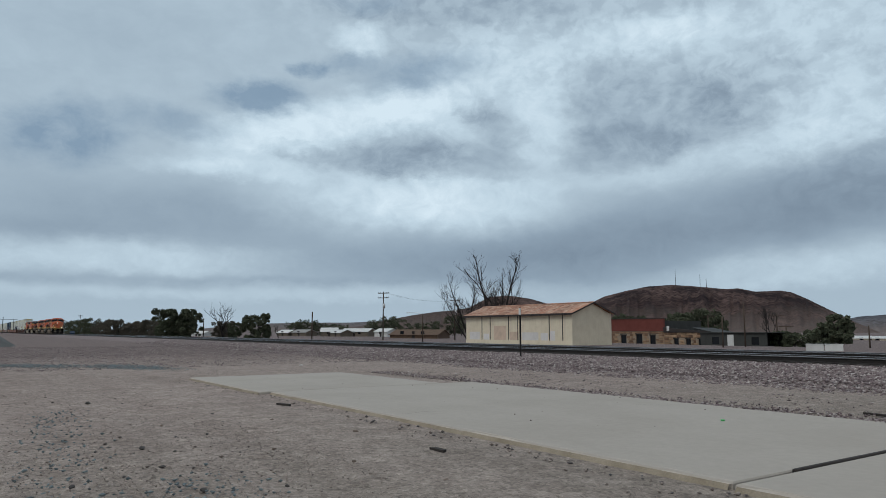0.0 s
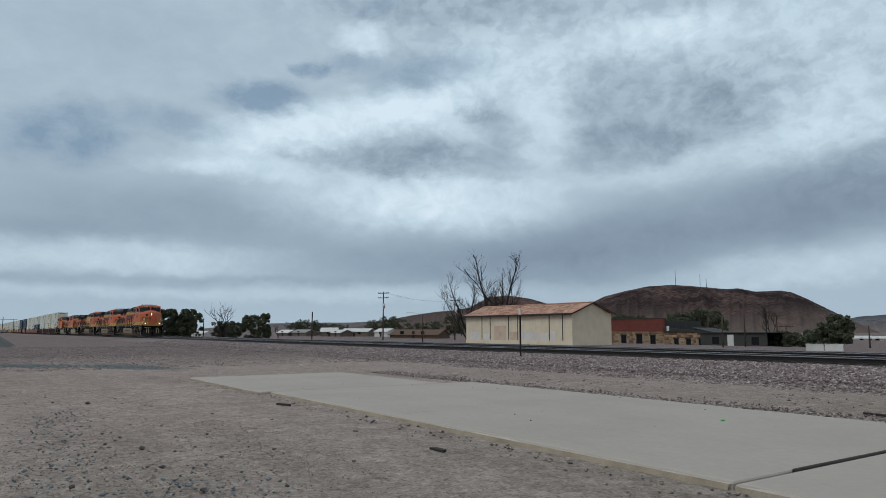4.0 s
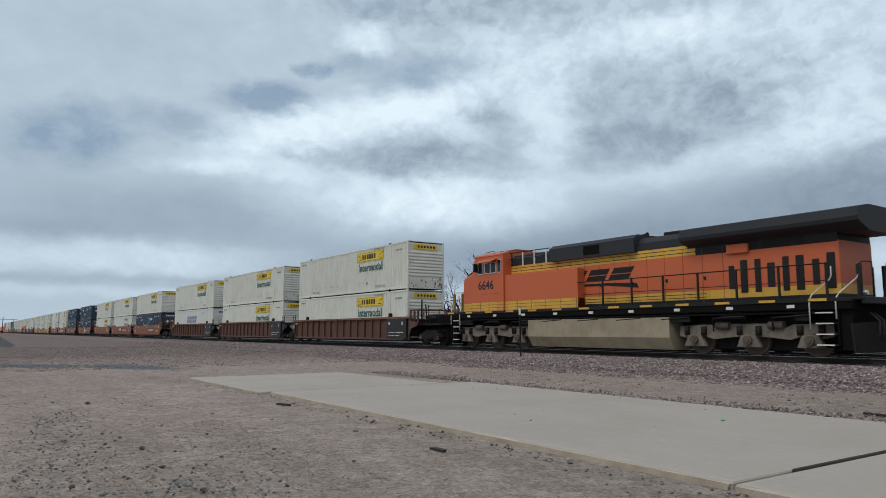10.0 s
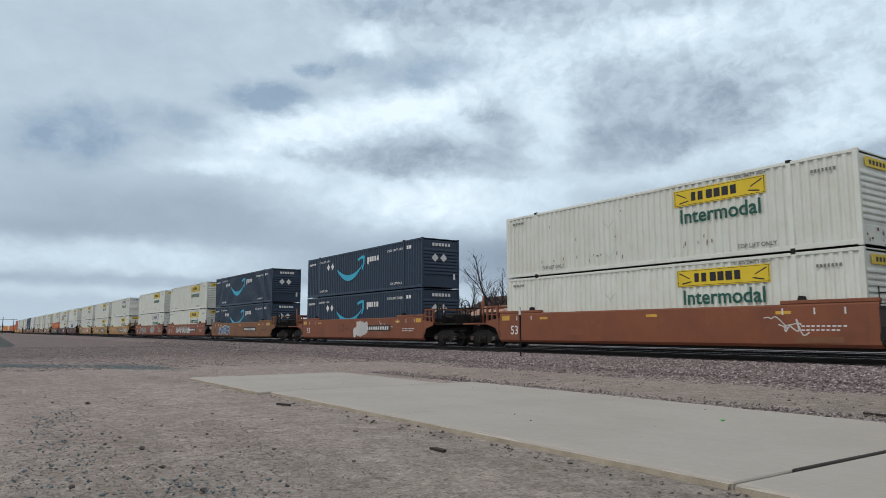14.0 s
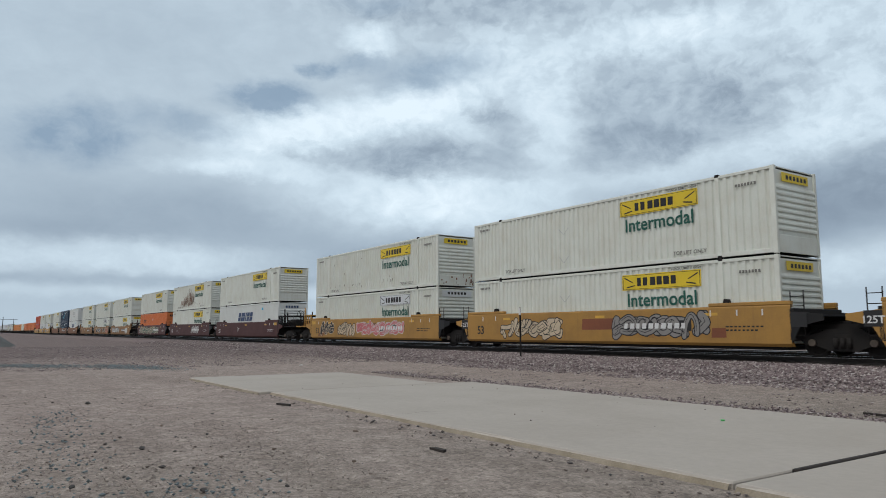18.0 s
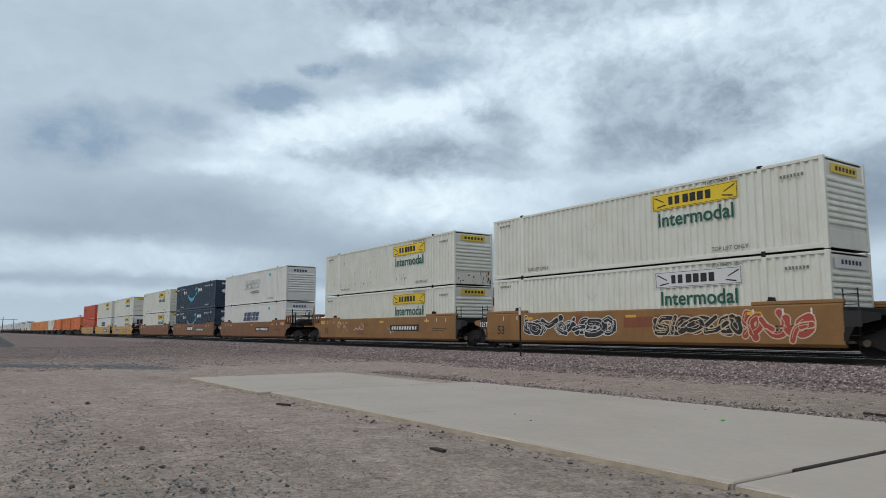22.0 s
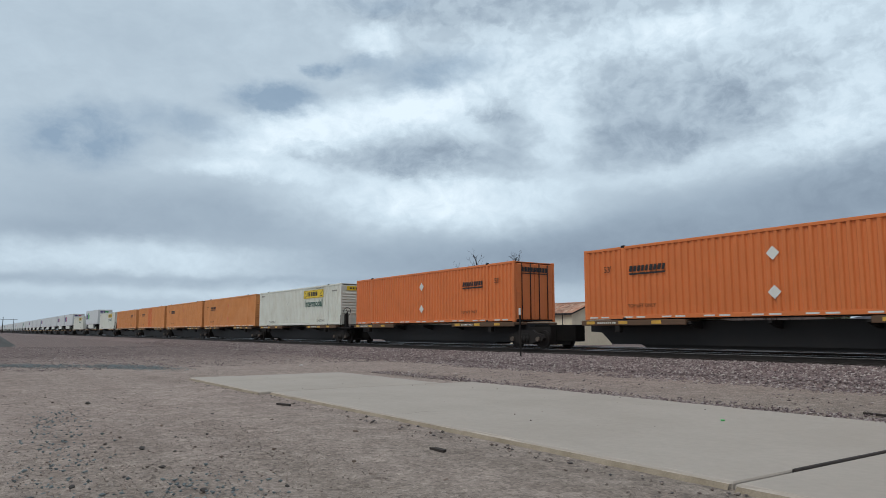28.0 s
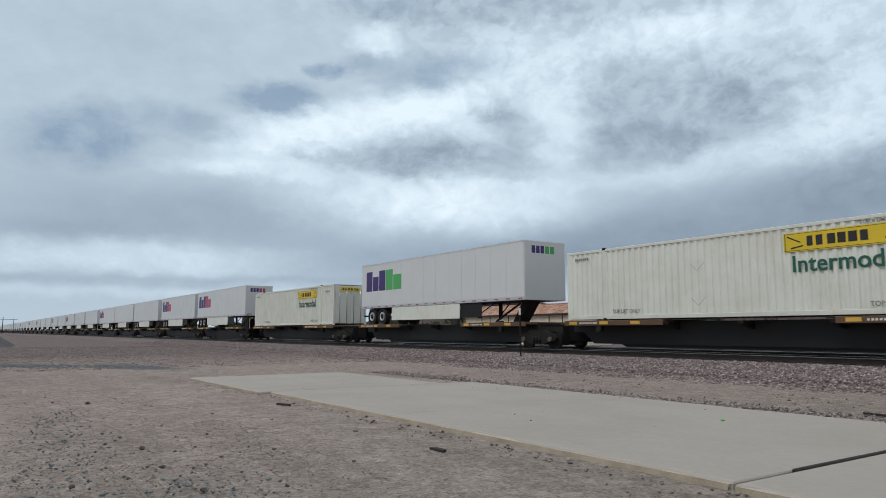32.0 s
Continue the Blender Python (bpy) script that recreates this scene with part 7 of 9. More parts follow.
            blade.add(vs, [(0, 1, 2, 3), (7, 6, 5, 4), (0, 4, 5, 1), (1, 5, 6, 2), (2, 6, 7, 3), (3, 7, 4, 0)])
        part("plow_blade", blade, STEEL_DARK, p, "scuffed black plow")
        coupler(p, e + s * 0.1, s)
        part("end_platform", M().box(min(e - s * 0.9, e + s * 0.3), max(e - s * 0.9, e + s * 0.3), -1.3, 1.3, 1.70, 1.78, 0.02), BLACK, p)
        part("anticlimber", M().box(min(e + s * 0.22, e + s * 0.36), max(e + s * 0.22, e + s * 0.36), -1.25, 1.25, 1.58, 1.80, 0.03), MUSTARD if s > 0 else BLACK, p, "dirty mustard anticlimber" if s > 0 else "")
        hose = M()
        for y in (-0.75, -0.5, 0.5, 0.75):
            hose.tube([(e + s * 0.2, y, 1.35), (e + s * 0.5, y * 1.05, 1.1), (e + s * 0.5, y * 1.1, 0.7), (e + s * 0.42, y * 1.12, 0.55)], 0.03, 5)
        part("air_hose", hose, HOSE if s > 0 else RUBBER, p)
        part("uncoupling_lever", M().tube([(e + s * 0.25, -1.35, 1.5), (e + s * 0.3, -0.9, 1.35), (e + s * 0.4, -0.2, 1.3)], 0.022, 5).tube([(e + s * 0.2, -1.2, 1.6), (e + s * 0.34, -1.05, 2.1), (e + s * 0.34, -0.9, 2.1)], 0.03, 5), YELLOW, p)
        lip_x = e
        for k in (-1, 1):
            e = s * 10.2 if s < 0 else 10.25
            part("step_well", M().box(min(e - s * 1.14, e - s * 0.34), max(e - s * 1.14, e - s * 0.34), min(k * 0.9, k * 1.02), max(k * 0.9, k * 1.02), 0.3, 1.7).box(min(e - s * 0.36, e - s * 0.32), max(e - s * 0.36, e - s * 0.32), min(k * 1.0, k * 1.46), max(k * 1.0, k * 1.46), 0.36, 1.7), PITCH, p)
            for z in (0.36, 0.68, 1.0, 1.32):
                part("step", M().box(min(e - s * 1.1, e - s * 0.38), max(e - s * 1.1, e - s * 0.38), min(k * 1.02, k * 1.45), max(k * 1.02, k * 1.45), z, z + 0.04), BLACK, p)
                part("step_edge", M().box(min(e - s * 1.0, e - s * 0.48), max(e - s * 1.0, e - s * 0.48), min(k * 1.45, k * 1.47), max(k * 1.45, k * 1.47), z, z + 0.04), WHITE_RAIL, p, "white step edge")
            for x, z0 in ((e - s * 1.14, 0.85), (e - s * 0.36, 1.15)):
                part("handrail", M().tube([(x, k * 1.5, z0), (x, k * 1.5, 1.74), (x + s * 0.06, k * 1.42, 1.90), (x + s * 0.5, k * 1.22, 2.34), (x + s * 0.55, k * 1.2, 2.46), (x + s * 0.55, k * 1.2, 2.74)], 0.021, 6), WHITE_RAIL, p, "white grab rail")
            e = lip_x
            part("end_rail", M().tube([(e + s * 0.24, k * 1.2, 1.75), (e + s * 0.24, k * 1.2, 2.74), (e + s * 0.24, k * 1.1, 2.82), (e + s * 0.24, k * 0.5, 2.86), (e + s * 0.24, k * 0.45, 2.78), (e + s * 0.24, k * 0.45, 1.75)], 0.02, 6), MUSTARD if s > 0 else BLACK, p)
            part("end_post", M().box(min(e, e + s * 0.07), max(e, e + s * 0.07), min(k * 0.70, k * 0.82), max(k * 0.70, k * 0.82), 1.75, 2.8), MUSTARD if s > 0 else BLACK, p)
            part("rail_post", M().box(min(e + s * 0.14, e + s * 0.24), max(e + s * 0.14, e + s * 0.24), min(k * 1.12, k * 1.22), max(k * 1.12, k * 1.22), 1.75, 2.74), MUSTARD if s > 0 else BLACK, p)
            part("ditch_light", M().tube([(e + s * 0.2, k * 0.98, 1.92), (e + s * 0.32, k * 0.98, 1.92)], 0.075, 10), LAMP if lit and s > 0 else ALU, p)
    for s in (-1, 1):
        y = s * 1.46
        m = M()
        xs = [-9.6 + i * 1.48 for i in range(10)]
        stop = 3.72 if not pale else 0.6
        for x in [v for v in xs if v < stop]:
            part("stanchion", M().box(x - 0.03, x + 0.03, y - 0.03, y + 0.03, 1.72, 2.84), BLACK, L)
        part("side_rail", m.tube([(-9.6, y, 2.82), (stop, y, 2.82), (stop + 0.5, y, 3.3)] if not pale else [(-9.6, y, 2.82), (stop + 0.1, y, 2.82)], 0.022, 5).tube([(-9.6, y, 2.3), (stop - 0.1, y, 2.3)], 0.016, 4), BLACK, L)
    # flank sign: slanted dark blocks over a tapering bar
    for s in (-1, 1):
        y = -hw - 0.008 if s < 0 else hw + 0.012
        m = M()
        x0, ln = -4.5, -0.34 * s
        for i in range(4):
            x = x0 + i * 1.26 if s < 0 else -(x0 + i * 1.26) - 2.4
            if old:
                m.plate([(x, 2.60), (x + 1.0, 2.60), (x + 1.0, 2.95), (x, 2.95)], y)
                m.plate([(x, 3.0), (x + 1.0, 3.0), (x + 1.0, 3.36), (x, 3.36)], y)
                continue
            m.plate([(x, 2.86), (x + 1.05, 2.86), (x + 1.05 + ln * 0.42, 3.07), (x + ln * 0.42, 3.07)], y)
            m.plate([(x + ln * 0.5, 3.11), (x + 1.05 + ln * 0.5, 3.11), (x + 1.05 + ln, 3.34), (x + ln, 3.34)], y)
        if not old:
            a, b = (x0 - 0.45, x0 + 4.3) if s < 0 else (-x0 - 2.4 - 4.3, -x0 - 2.4 + 1.2)
            m.plate([(a, 2.48), (a + 1.6, 2.64), (b, 2.74), (b, 2.78), (a + 1.6, 2.75), (a + 0.1, 2.68)], y)
        part("flank_sign", m, BLACK if not old else YELLOW, L, "slanted dark sign blocks" if not old else "yellow sign blocks")
    # tank and reservoirs
    tk = TANK_PALE if pale else TANK
    tx0, tx1 = (-3.85, 3.9) if pale else (-4.65, 2.85)
    prof = [(-1.42, 0.56), (-1.15, 0.12), (1.15, 0.12), (1.42, 0.56), (1.42, 1.30), (-1.42, 1.30)] if pale else [(-1.41, 0.52), (-1.15, 0.18), (1.15, 0.18), (1.41, 0.52), (1.41, 0.86), (-1.41, 0.86)]
    # the body's shade below the sill is part of its darker colour
    tank = part("fuel_tank", M().prism(prof, tx0, tx1, "x"), tk if pale else TANK_DIM, L, "pale dusty fuel tank" if pale else "stained brown fuel tank, coloured darker for its shaded lower part")
    if not pale:
        part("tank_end", M().box(tx0, tx0 + 1.2, -1.40, 1.40, 0.8, 1.34, 0.03), tk, tank)
        part("tank_end", M().box(tx1 - 1.9, tx1, -1.40, 1.40, 0.8, 1.34, 0.03), tk, tank)
        for s in (-1, 1):
            for a, b in ((-3.60, -1.55), (-1.30, 0.90)):
                part("air_reservoir", M().tube([(a, s * 1.2, 1.12), (a + 0.1, s * 1.2, 1.12), (b - 0.1, s * 1.2, 1.12), (b, s * 1.2, 1.12)], [0.2, 0.25, 0.25, 0.2], 16), RESERVOIR, tank, "tan cylindrical air reservoir")
    skin = TRUCK_PALE if old or pale else TRUCK
    loco_truck(L, 6.85, 1, skin)
    loco_truck(L, -6.85, -1, skin)
    # pipes and boxes below the sill
    part("under_sill_pipe", M().tube([(-9.4, -1.38, 1.36), (9.4, -1.38, 1.36)], 0.035, 6).tube([(-9.4, 1.38, 1.36), (9.4, 1.38, 1.36)], 0.035, 6), STEEL_DARK, L)
    clutter = M()
    for k in range(9):
        x = -9.0 + k * 2.15
        for s in (-1, 1):
            clutter.box(x, x + 0.5 + 0.4 * (k % 3), min(s * 0.9, s * 1.36), max(s * 0.9, s * 1.36), 1.12 + 0.08 * (k % 2), 1.45)
            clutter.tube([(x, s * 1.40, 1.28), (x + 1.2, s * 1.40, 1.22), (x + 1.25, s * 1.3, 0.8)], 0.03, 5)
    tagged(part("under_sill_gear", clutter, BLACK, L), kind="stuff")
    for x in (-8.4, 8.1):
        part("sill_panel", M().box(x, x + 0.42, -1.50, -1.42, 1.16, 1.46, 0.02), TANK, L)
    part("sand_box", M().box(4.05, 4.6, -1.4, -1.1, 0.95, 1.42, 0.03).box(9.0, 9.5, -1.4, -1.1, 1.05, 1.45, 0.03), TANK, L)
    return L


# ---- the train put together ----
def build_train():
    for old, pale, lit, q, turn, digits, label in (
            (False, False, True, -106.8, 0, "4239", "orange and black diesel locomotive with lit headlights, leading the train"),
            (False, False, False, -84.25, 0, "", "orange and black diesel locomotive with a clean cab"),
            (True, False, False, -61.4, 0, "5131", "older orange diesel locomotive with yellow lettering blocks"),
            (False, True, False, -37.7, 180, "6828", "orange and black diesel locomotive running backwards"),
            (False, True, False, -14.65, 180, "6646", "orange and black diesel locomotive running backwards before the cars")):
        rolling(locomotive(old, pale, lit, label, digits), q, 0, turn)
    white = "white corrugated container with a yellow sign panel"
    plain = "white corrugated container with a white sign panel"
    names = {"swift": "white corrugated container with blue slanted sign", "swift_old": "white corrugated container with a faded sign", "navy": "dark navy container with a sky-blue arrow stroke",
             "orange": "bright orange corrugated container", "faded": "sun-faded orange corrugated container", "red": "red-orange corrugated container", "reefer": "smooth white refrigerated container with a cooling unit"}
    J = ("white", {})
    JP = ("white", {"plate": "white"})
    JM = ("white", {"marks": 1})
    JM2 = ("white", {"marks": 2})
    JR = ("white", {"marks": 1, "rust": 1})
    # platform: side style, first of its car, last of its car, upper and lower container, logo, spray paint
    stacks = [
        ("ribbed", 1, 0, JM, J, 0, ()), ("ribbed", 0, 0, JM, J, 0, ()), ("ribbed", 0, 1, JM2, ("swift", {"plate": "white"}), 0, ()),
        ("oxide", 1, 0, JM2, ("navy", {}), 0, ()), ("oxide", 0, 0, J, JP, 1, ()), ("oxide", 0, 1, JM, J, 0, ((3, 4.8, 8.0, "plum", "white"),)),
        ("oxide", 1, 1, ("navy", {}), ("navy", {}), 0, ((5, -3.0, -0.6, "plum", "black"), (6, 0.0, 1.9, "white", "white"), (8, 3.2, 5.2, "oxide", "white"))),
        ("brown", 1, 0, ("navy", {}), ("navy", {}), 0, ((9, -6.0, -2.5, "blue", "white"),)), ("oxide", 0, 0, J, J, 0, ((12, -7.5, -4.0, "brownish", "white"), (13, -3.8, 2.5, "white", "black"))),
        ("oxide", 0, 1, JM, JP, 0, ((15, -6.0, -1.6, "black", "white"), (16, 1.2, 4.0, "grey", "white"), (17, 5.0, 7.2, "brownish", "white"))),
        ("ochre", 1, 0, JP, J, 0, ((18, -6.6, -0.8, "plum", "white"), (19, 1.0, 3.2, "grey", "black"), (20, 5.2, 8.0, "white", "black"))),
        ("ochre", 0, 0, J, J, 0, ((21, -5.8, -1.6, "cream", "black"), (22, 1.2, 5.6, "grey", "black"))),
        ("ochre", 0, 1, JM, JP, 0, ((24, -6.8, -4.6, "black", "cream"), (25, -4.0, -1.4, "cream", "black"), (26, -1.2, 4.8, "pink", "white"))),
        ("maroon", 1, 0, J, ("swift", {}), 0, ((27, -3.6, -0.4, "plum", "white"),)), ("maroon", 0, 0, JR, J, 0, ((28, -5.2, -3.4, "maroonish", "white"), (29, 1.4, 4.4, "grey", "white"))),
        ("maroon", 0, 1, J, ("orange", {}), 0, ((30, -6.9, 4.6, "teal", "cream"),)),
        ("tan", 1, 0, J, J, 0, ((32, -7.0, -0.4, "white", "black"), (33, 4.6, 6.6, "white", "white"))), ("tan", 0, 0, J, JP, 0, ((34, -5.8, -0.2, "black", "white"), (35, 1.6, 5.2, "black", "cream"), (36, 5.2, 7.6, "red", "cream"))),
        ("tan", 0, 1, JM, J, 0, ((38, -6.0, -1.0, "plum", "white"), (39, 1.0, 3.2, "plum", "white"))),
        ("brown", 1, 0, ("swift_old", {}), ("swift", {}), 0, ()), ("brown", 0, 0, ("navy", {}), ("navy", {}), 1, ()), ("brown", 0, 1, J, J, 0, ()),
        ("gold", 1, 0, J, ("white", {"smooth": True}), 0, ((41, -5.6, -1.6, "blue", "white"),)), ("gold", 0, 0, J, ("swift", {}), 0, ((42, 2.4, 5.6, "blue", "white"),)),
        ("gold", 0, 1, ("red", {}), ("red", {}), 0, ((43, -4.0, 3.0, "plum", "black"),)),
    ]
    q = 0.0
    hues = {"ribbed": "umber-brown ribbed", "oxide": "rust-red smooth-sided", "brown": "orange-brown smooth-sided", "tan": "ochre-brown smooth-sided", "maroon": "dark maroon smooth-sided", "ochre": "ochre-yellow smooth-sided", "gold": "bright yellow smooth-sided"}
    SPRAY["brownish"], SPRAY["maroonish"], SPRAY["oxide"] = WELL["brown"], WELL["maroon"], WELL["oxide"]
    for i, (style, first, last, up, low, logo, tags) in enumerate(stacks):
        if i:
            q += 23.70 if first else 19.54
        mid = q + CL / 2
        label = hues[style] + " well car" + (" covered in spray paint" if len(tags) > 1 else " with a spray-painted side" if tags else " holding two containers")
        rolling(well_car(style, first, last, label, logo, tags, "", number=not (i % 4 == 1), first_seed=i), mid, 0)
        for (kind, opts), z, where in ((low, 0.355, "in a well car"), (up, 0.355 + CH + 0.03, "stacked on another container")):
            text = names["reefer"] if opts.get("smooth") else plain if kind == "white" and opts.get("plate") == "white" else white if kind == "white" else names[kind]
            if opts.get("rust"):
                text = "rust-streaked white corrugated container"
            elif opts.get("marks"):
                text = "scraped white corrugated container with yellow sign"
            rolling(container(kind, text + ", " + where, **opts), mid, z)
    # spine cars: front of each load, its kind, whether a new car begins there
    loads = [(523.2, "orange", 1), (541.8, "orange", 0), (562.5, "orange_doors", 0), (581.0, "white", 1), (598.3, "faded", 0), (615.4, "faded", 0), (633.0, "faded_patch", 0), (651.3, "faded_doors", 0), (669.95, "white", 1),
             (688.9, "van_green", 0), (709.3, "white_doors", 0), (728.2, "van_red", 1), (745.6, "van_red", 0), (763.9, "van_blue", 0), (781.0, "van", 0), (797.5, "van_red", 0), (816.9, "van", 1)]
    q, k = 816.9, 0
    while q < 1400:
        q += (18.0, 18.2, 17.6, 18.4, 19.4)[k % 5]
        k += 1
        loads.append((q, ("van", "van", "van_red", "van", "van_green")[k % 5], 1 if k % 5 == 0 else 0))
    for i, (q, kind, first) in enumerate(loads):
        nxt = loads[i + 1][0] if i + 1 < len(loads) else q + 18.2
        length = nxt - q
        if q > 880:
            rolling(far_spine(round(min(length, 18.6), 1) - 1.6, "black skeleton spine car with rusty platform ends"), q + CL / 2, 0)
            sign = {"van_green": "green", "van_red": "red"}.get(kind)
            rolling(far_trailer("white van trailer with dark and coloured sign blocks" if sign else "plain white van trailer riding on a spine car", sign), q + CL / 2, 1.22)
            continue
        rolling(spine_car(round(min(length, 18.6), 1) - 1.6, "black skeleton spine car with rusty platform ends", bool(first)), q + CL / 2, 0)
        if kind.startswith("van"):
            sign = {"van_green": "green", "van_red": "red"}.get(kind)
            rolling(trailer("white van trailer with purple and green sign blocks" if sign == "green" else "white van trailer with purple and red sign blocks" if sign else "plain white van trailer riding on a spine car", sign), q + CL / 2, 1.22)
        else:
            kd = kind.split("_")[0]
            rolling(container(kd, (white if kd == "white" else names[kd]) + ", on a spine car", doors_front=kind.endswith("doors"), plate="patch_rear" if kind == "faded_doors" else "patch_mid" if kind == "faded_patch" else "yellow"), q + CL / 2, 1.24)


def motions():
    walk(SKY, [(0.0, pose(EYE.x, EYE.y, EYE.z, 0, 0, -YAW)), (32.0, pose(EYE.x, EYE.y, EYE.z, 0, 0, -YAW - 1.35))])
    for thing, q, z, turn in TRAIN:
        x = START - q
        walk(thing, [(0.0, pose(x, 0, RAIL + z, 0, 0, turn)), (32.0, pose(x + 32.0 * SPEED, 0, RAIL + z, 0, 0, turn))])


# ---- background ----
HILL_NEAR = hill_material("hill_rock", (0.034, 0.024, 0.025), (0.165, 0.110, 0.098), 0.011, (0.19, 0.152, 0.136))
# distance haze is mixed into this colour: paler and bluer than the near rock
HILL_HAZED = hill_material("hazed_hill", (0.10, 0.105, 0.125), (0.16, 0.16, 0.175), 0.004)
LEAF = stone_material("leaves", [(0.045, 0.062, 0.036), (0.085, 0.105, 0.060), (0.06, 0.075, 0.045), (0.12, 0.135, 0.082)])
LEAF_GREY = stone_material("dry_leaves", [(0.075, 0.075, 0.055), (0.125, 0.115, 0.088), (0.09, 0.085, 0.068)])
BARK = paint("bark", (0.024, 0.020, 0.018), 0.95, stain=0.4)
STUCCO = paint("cream_stucco", (0.73, 0.66, 0.52), 0.85, stain=0.35, stain_color=(0.50, 0.42, 0.30), streak=0.3, bump=0.2)
PATCH_W = paint("white_patch", (0.72, 0.70, 0.69), 0.85, stain=0.3)
PATCH_P = paint("pink_patch", (0.68, 0.53, 0.42), 0.85, stain=0.4)
TIN = paint("rusty_tin", (0.33, 0.13, 0.07), 0.7, 0.1, grain=0.25, stain=0.95, stain_color=(0.66, 0.50, 0.38), size=0.8, streak=0.6, vary=0.3)
TRIM = paint("dark_trim", (0.035, 0.028, 0.026), 0.7)
BRICK = paint("red_board", (0.175, 0.045, 0.034), 0.8, stain=0.4)
RUBBLE = [paint("field_stone", c, 0.9, stain=0.4, vary=0.25) for c in ((0.26, 0.165, 0.10), (0.34, 0.23, 0.145), (0.19, 0.115, 0.075))]
MORTAR = paint("mortar", (0.30, 0.24, 0.18), 0.95, stain=0.3)
SHADE = paint("shaded_shed", (0.045, 0.048, 0.046), 0.8, stain=0.4)
ROOF_W = paint("white_roof", (0.66, 0.67, 0.66), 0.6, stain=0.3)
ROOF_B = paint("brown_roof", (0.13, 0.085, 0.058), 0.9, stain=0.4)
WALL_G = paint("grey_roof", (0.30, 0.30, 0.29), 0.8, stain=0.4)
WALL_T = paint("tan_wall", (0.17, 0.145, 0.115), 0.9, stain=0.3)
POLE = paint("pole_wood", (0.075, 0.055, 0.042), 0.95, stain=0.4)
GRAVEL = paint("gravel_heap", (0.115, 0.12, 0.115), 0.95, grain=0.5, stain=0.4, bump=1.0, bump_size=9)


def hill(name, b0, b1, d, depth, profile, material, label, rough=0.05):
    """A ridge across the view: profile gives (bearing, height); it falls away in front and behind."""
    m = M()
    nb, nd = 220, 40
    xs_, zs_ = zip(*profile)
    vs = []
    for j in range(nd + 1):
        k = j / nd
        dist = d - depth * 0.55 + depth * k
        for i in range(nb + 1):
            f = i / nb
            bear = b0 + (b1 - b0) * f
            x, y = toward(bear, dist)
            crest = float(np.interp(bear, xs_, zs_))
            a = (k - 0.55) / (0.55 if k < 0.55 else 0.45)
            shape = max(0.0, 1 - abs(a) ** 1.25) ** 1.1
            n = noise.fractal((x * 0.006, y * 0.006, 3.0), 0.8, 2.1, 6)
            gully = 1 - abs(noise.noise((bear * 1.15 + 0.3 * noise.noise((k * 6, bear, 0)), k * 1.6, 1.0))) * 2 + 0.5 * (1 - abs(noise.noise((bear * 3.1, k * 3.0, 5.0))) * 2)
            z = crest * shape * (1 + rough * n) - gully * crest * 0.26 * shape * (1 - shape) * 2
            vs.append((x, y, z - 2.5))
    n = nb + 1
    fs = [(j * n + i, j * n + i + 1, (j + 1) * n + i + 1, (j + 1) * n + i) for j in range(nd) for i in range(nb)]
    return setting(name, m.add(vs, fs, True), material, label, "hill")


def build_hills():
    P = ((-45.82, 30.8), (-44.04, 61.2), (-42.72, 79.2), (-40.97, 90.8), (-39.26, 99.8), (-37.57, 102.5), (-35.51, 97.7), (-33.5, 91.7), (-32.72, 92.4), (-31.55, 84.7), (-29.84, 85.8), (-29.1, 81.9), (-28.18, 69.1), (-26.75, 46.3), (-25.35, 24.2), (-23.99, 4.9), (-23.4, -1.4))
    hill("hill", -47.0, -22.0, 1550, 900, P, HILL_NEAR, "bare dark reddish-brown desert hill", 0.02)
    P = ((-64.15, 7.5), (-62.34, 13.0), (-60.05, 23.1), (-58.21, 30.6), (-56.36, 36.2), (-54.97, 38.9), (-53.59, 42.6), (-52.43, 54.7), (-51.74, 60.2), (-50.82, 62.0), (-49.91, 61.0), (-48.54, 55.3), (-47.4, 48.7), (-45.82, 39.3), (-44.48, 28.3), (-42.28, 1.1))
    hill("hill", -65.0, -42.0, 1150, 620, P, HILL_NEAR, "low rocky brown hill behind the houses", 0.04)
    P = ((-46.5, 42.0), (-45.82, 52.2), (-45.38, 56.3), (-44.71, 52.1), (-43.82, 39.6))
    hill("hill", -46.8, -43.6, 1300, 300, P, HILL_NEAR, "small dark rocky hilltop", 0.04)
    # these two far ridges carry their haze as material colour
    P = ((-75.0, 10), (-71.0, 24), (-67.0, 26), (-63.0, 28), (-60.0, 34), (-58.0, 20))
    hill("hill", -75.0, -58.0, 1900, 500, P, HILL_HAZED, "far low ridge, greyed by haze in its colour", 0.05)
    P = ((-29.0, 8), (-25.0, 52), (-22.0, 62), (-17.0, 60), (-12.0, 80), (-8.0, 50))
    hill("hill", -29.0, -8.0, 2700, 500, P, HILL_HAZED, "far mountains with blue-grey haze in their colour", 0.05)
    mast = M()
    for b, z0, z1 in ((-37.2, 92, 142), (-35.4, 92, 128), (-34.95, 92, 116)):
        t = empty("radio_mast", "thin radio mast on the hilltop", "mast", "masts on the hill")
        x, y = toward(b, 1545)
        z0 = 88.0
        part("mast_pole", M().tube([(x, y, z0), (x, y, z0 + (z1 - z0) * 0.8)], [0.45, 0.3], 4), STEEL_DARK, t)


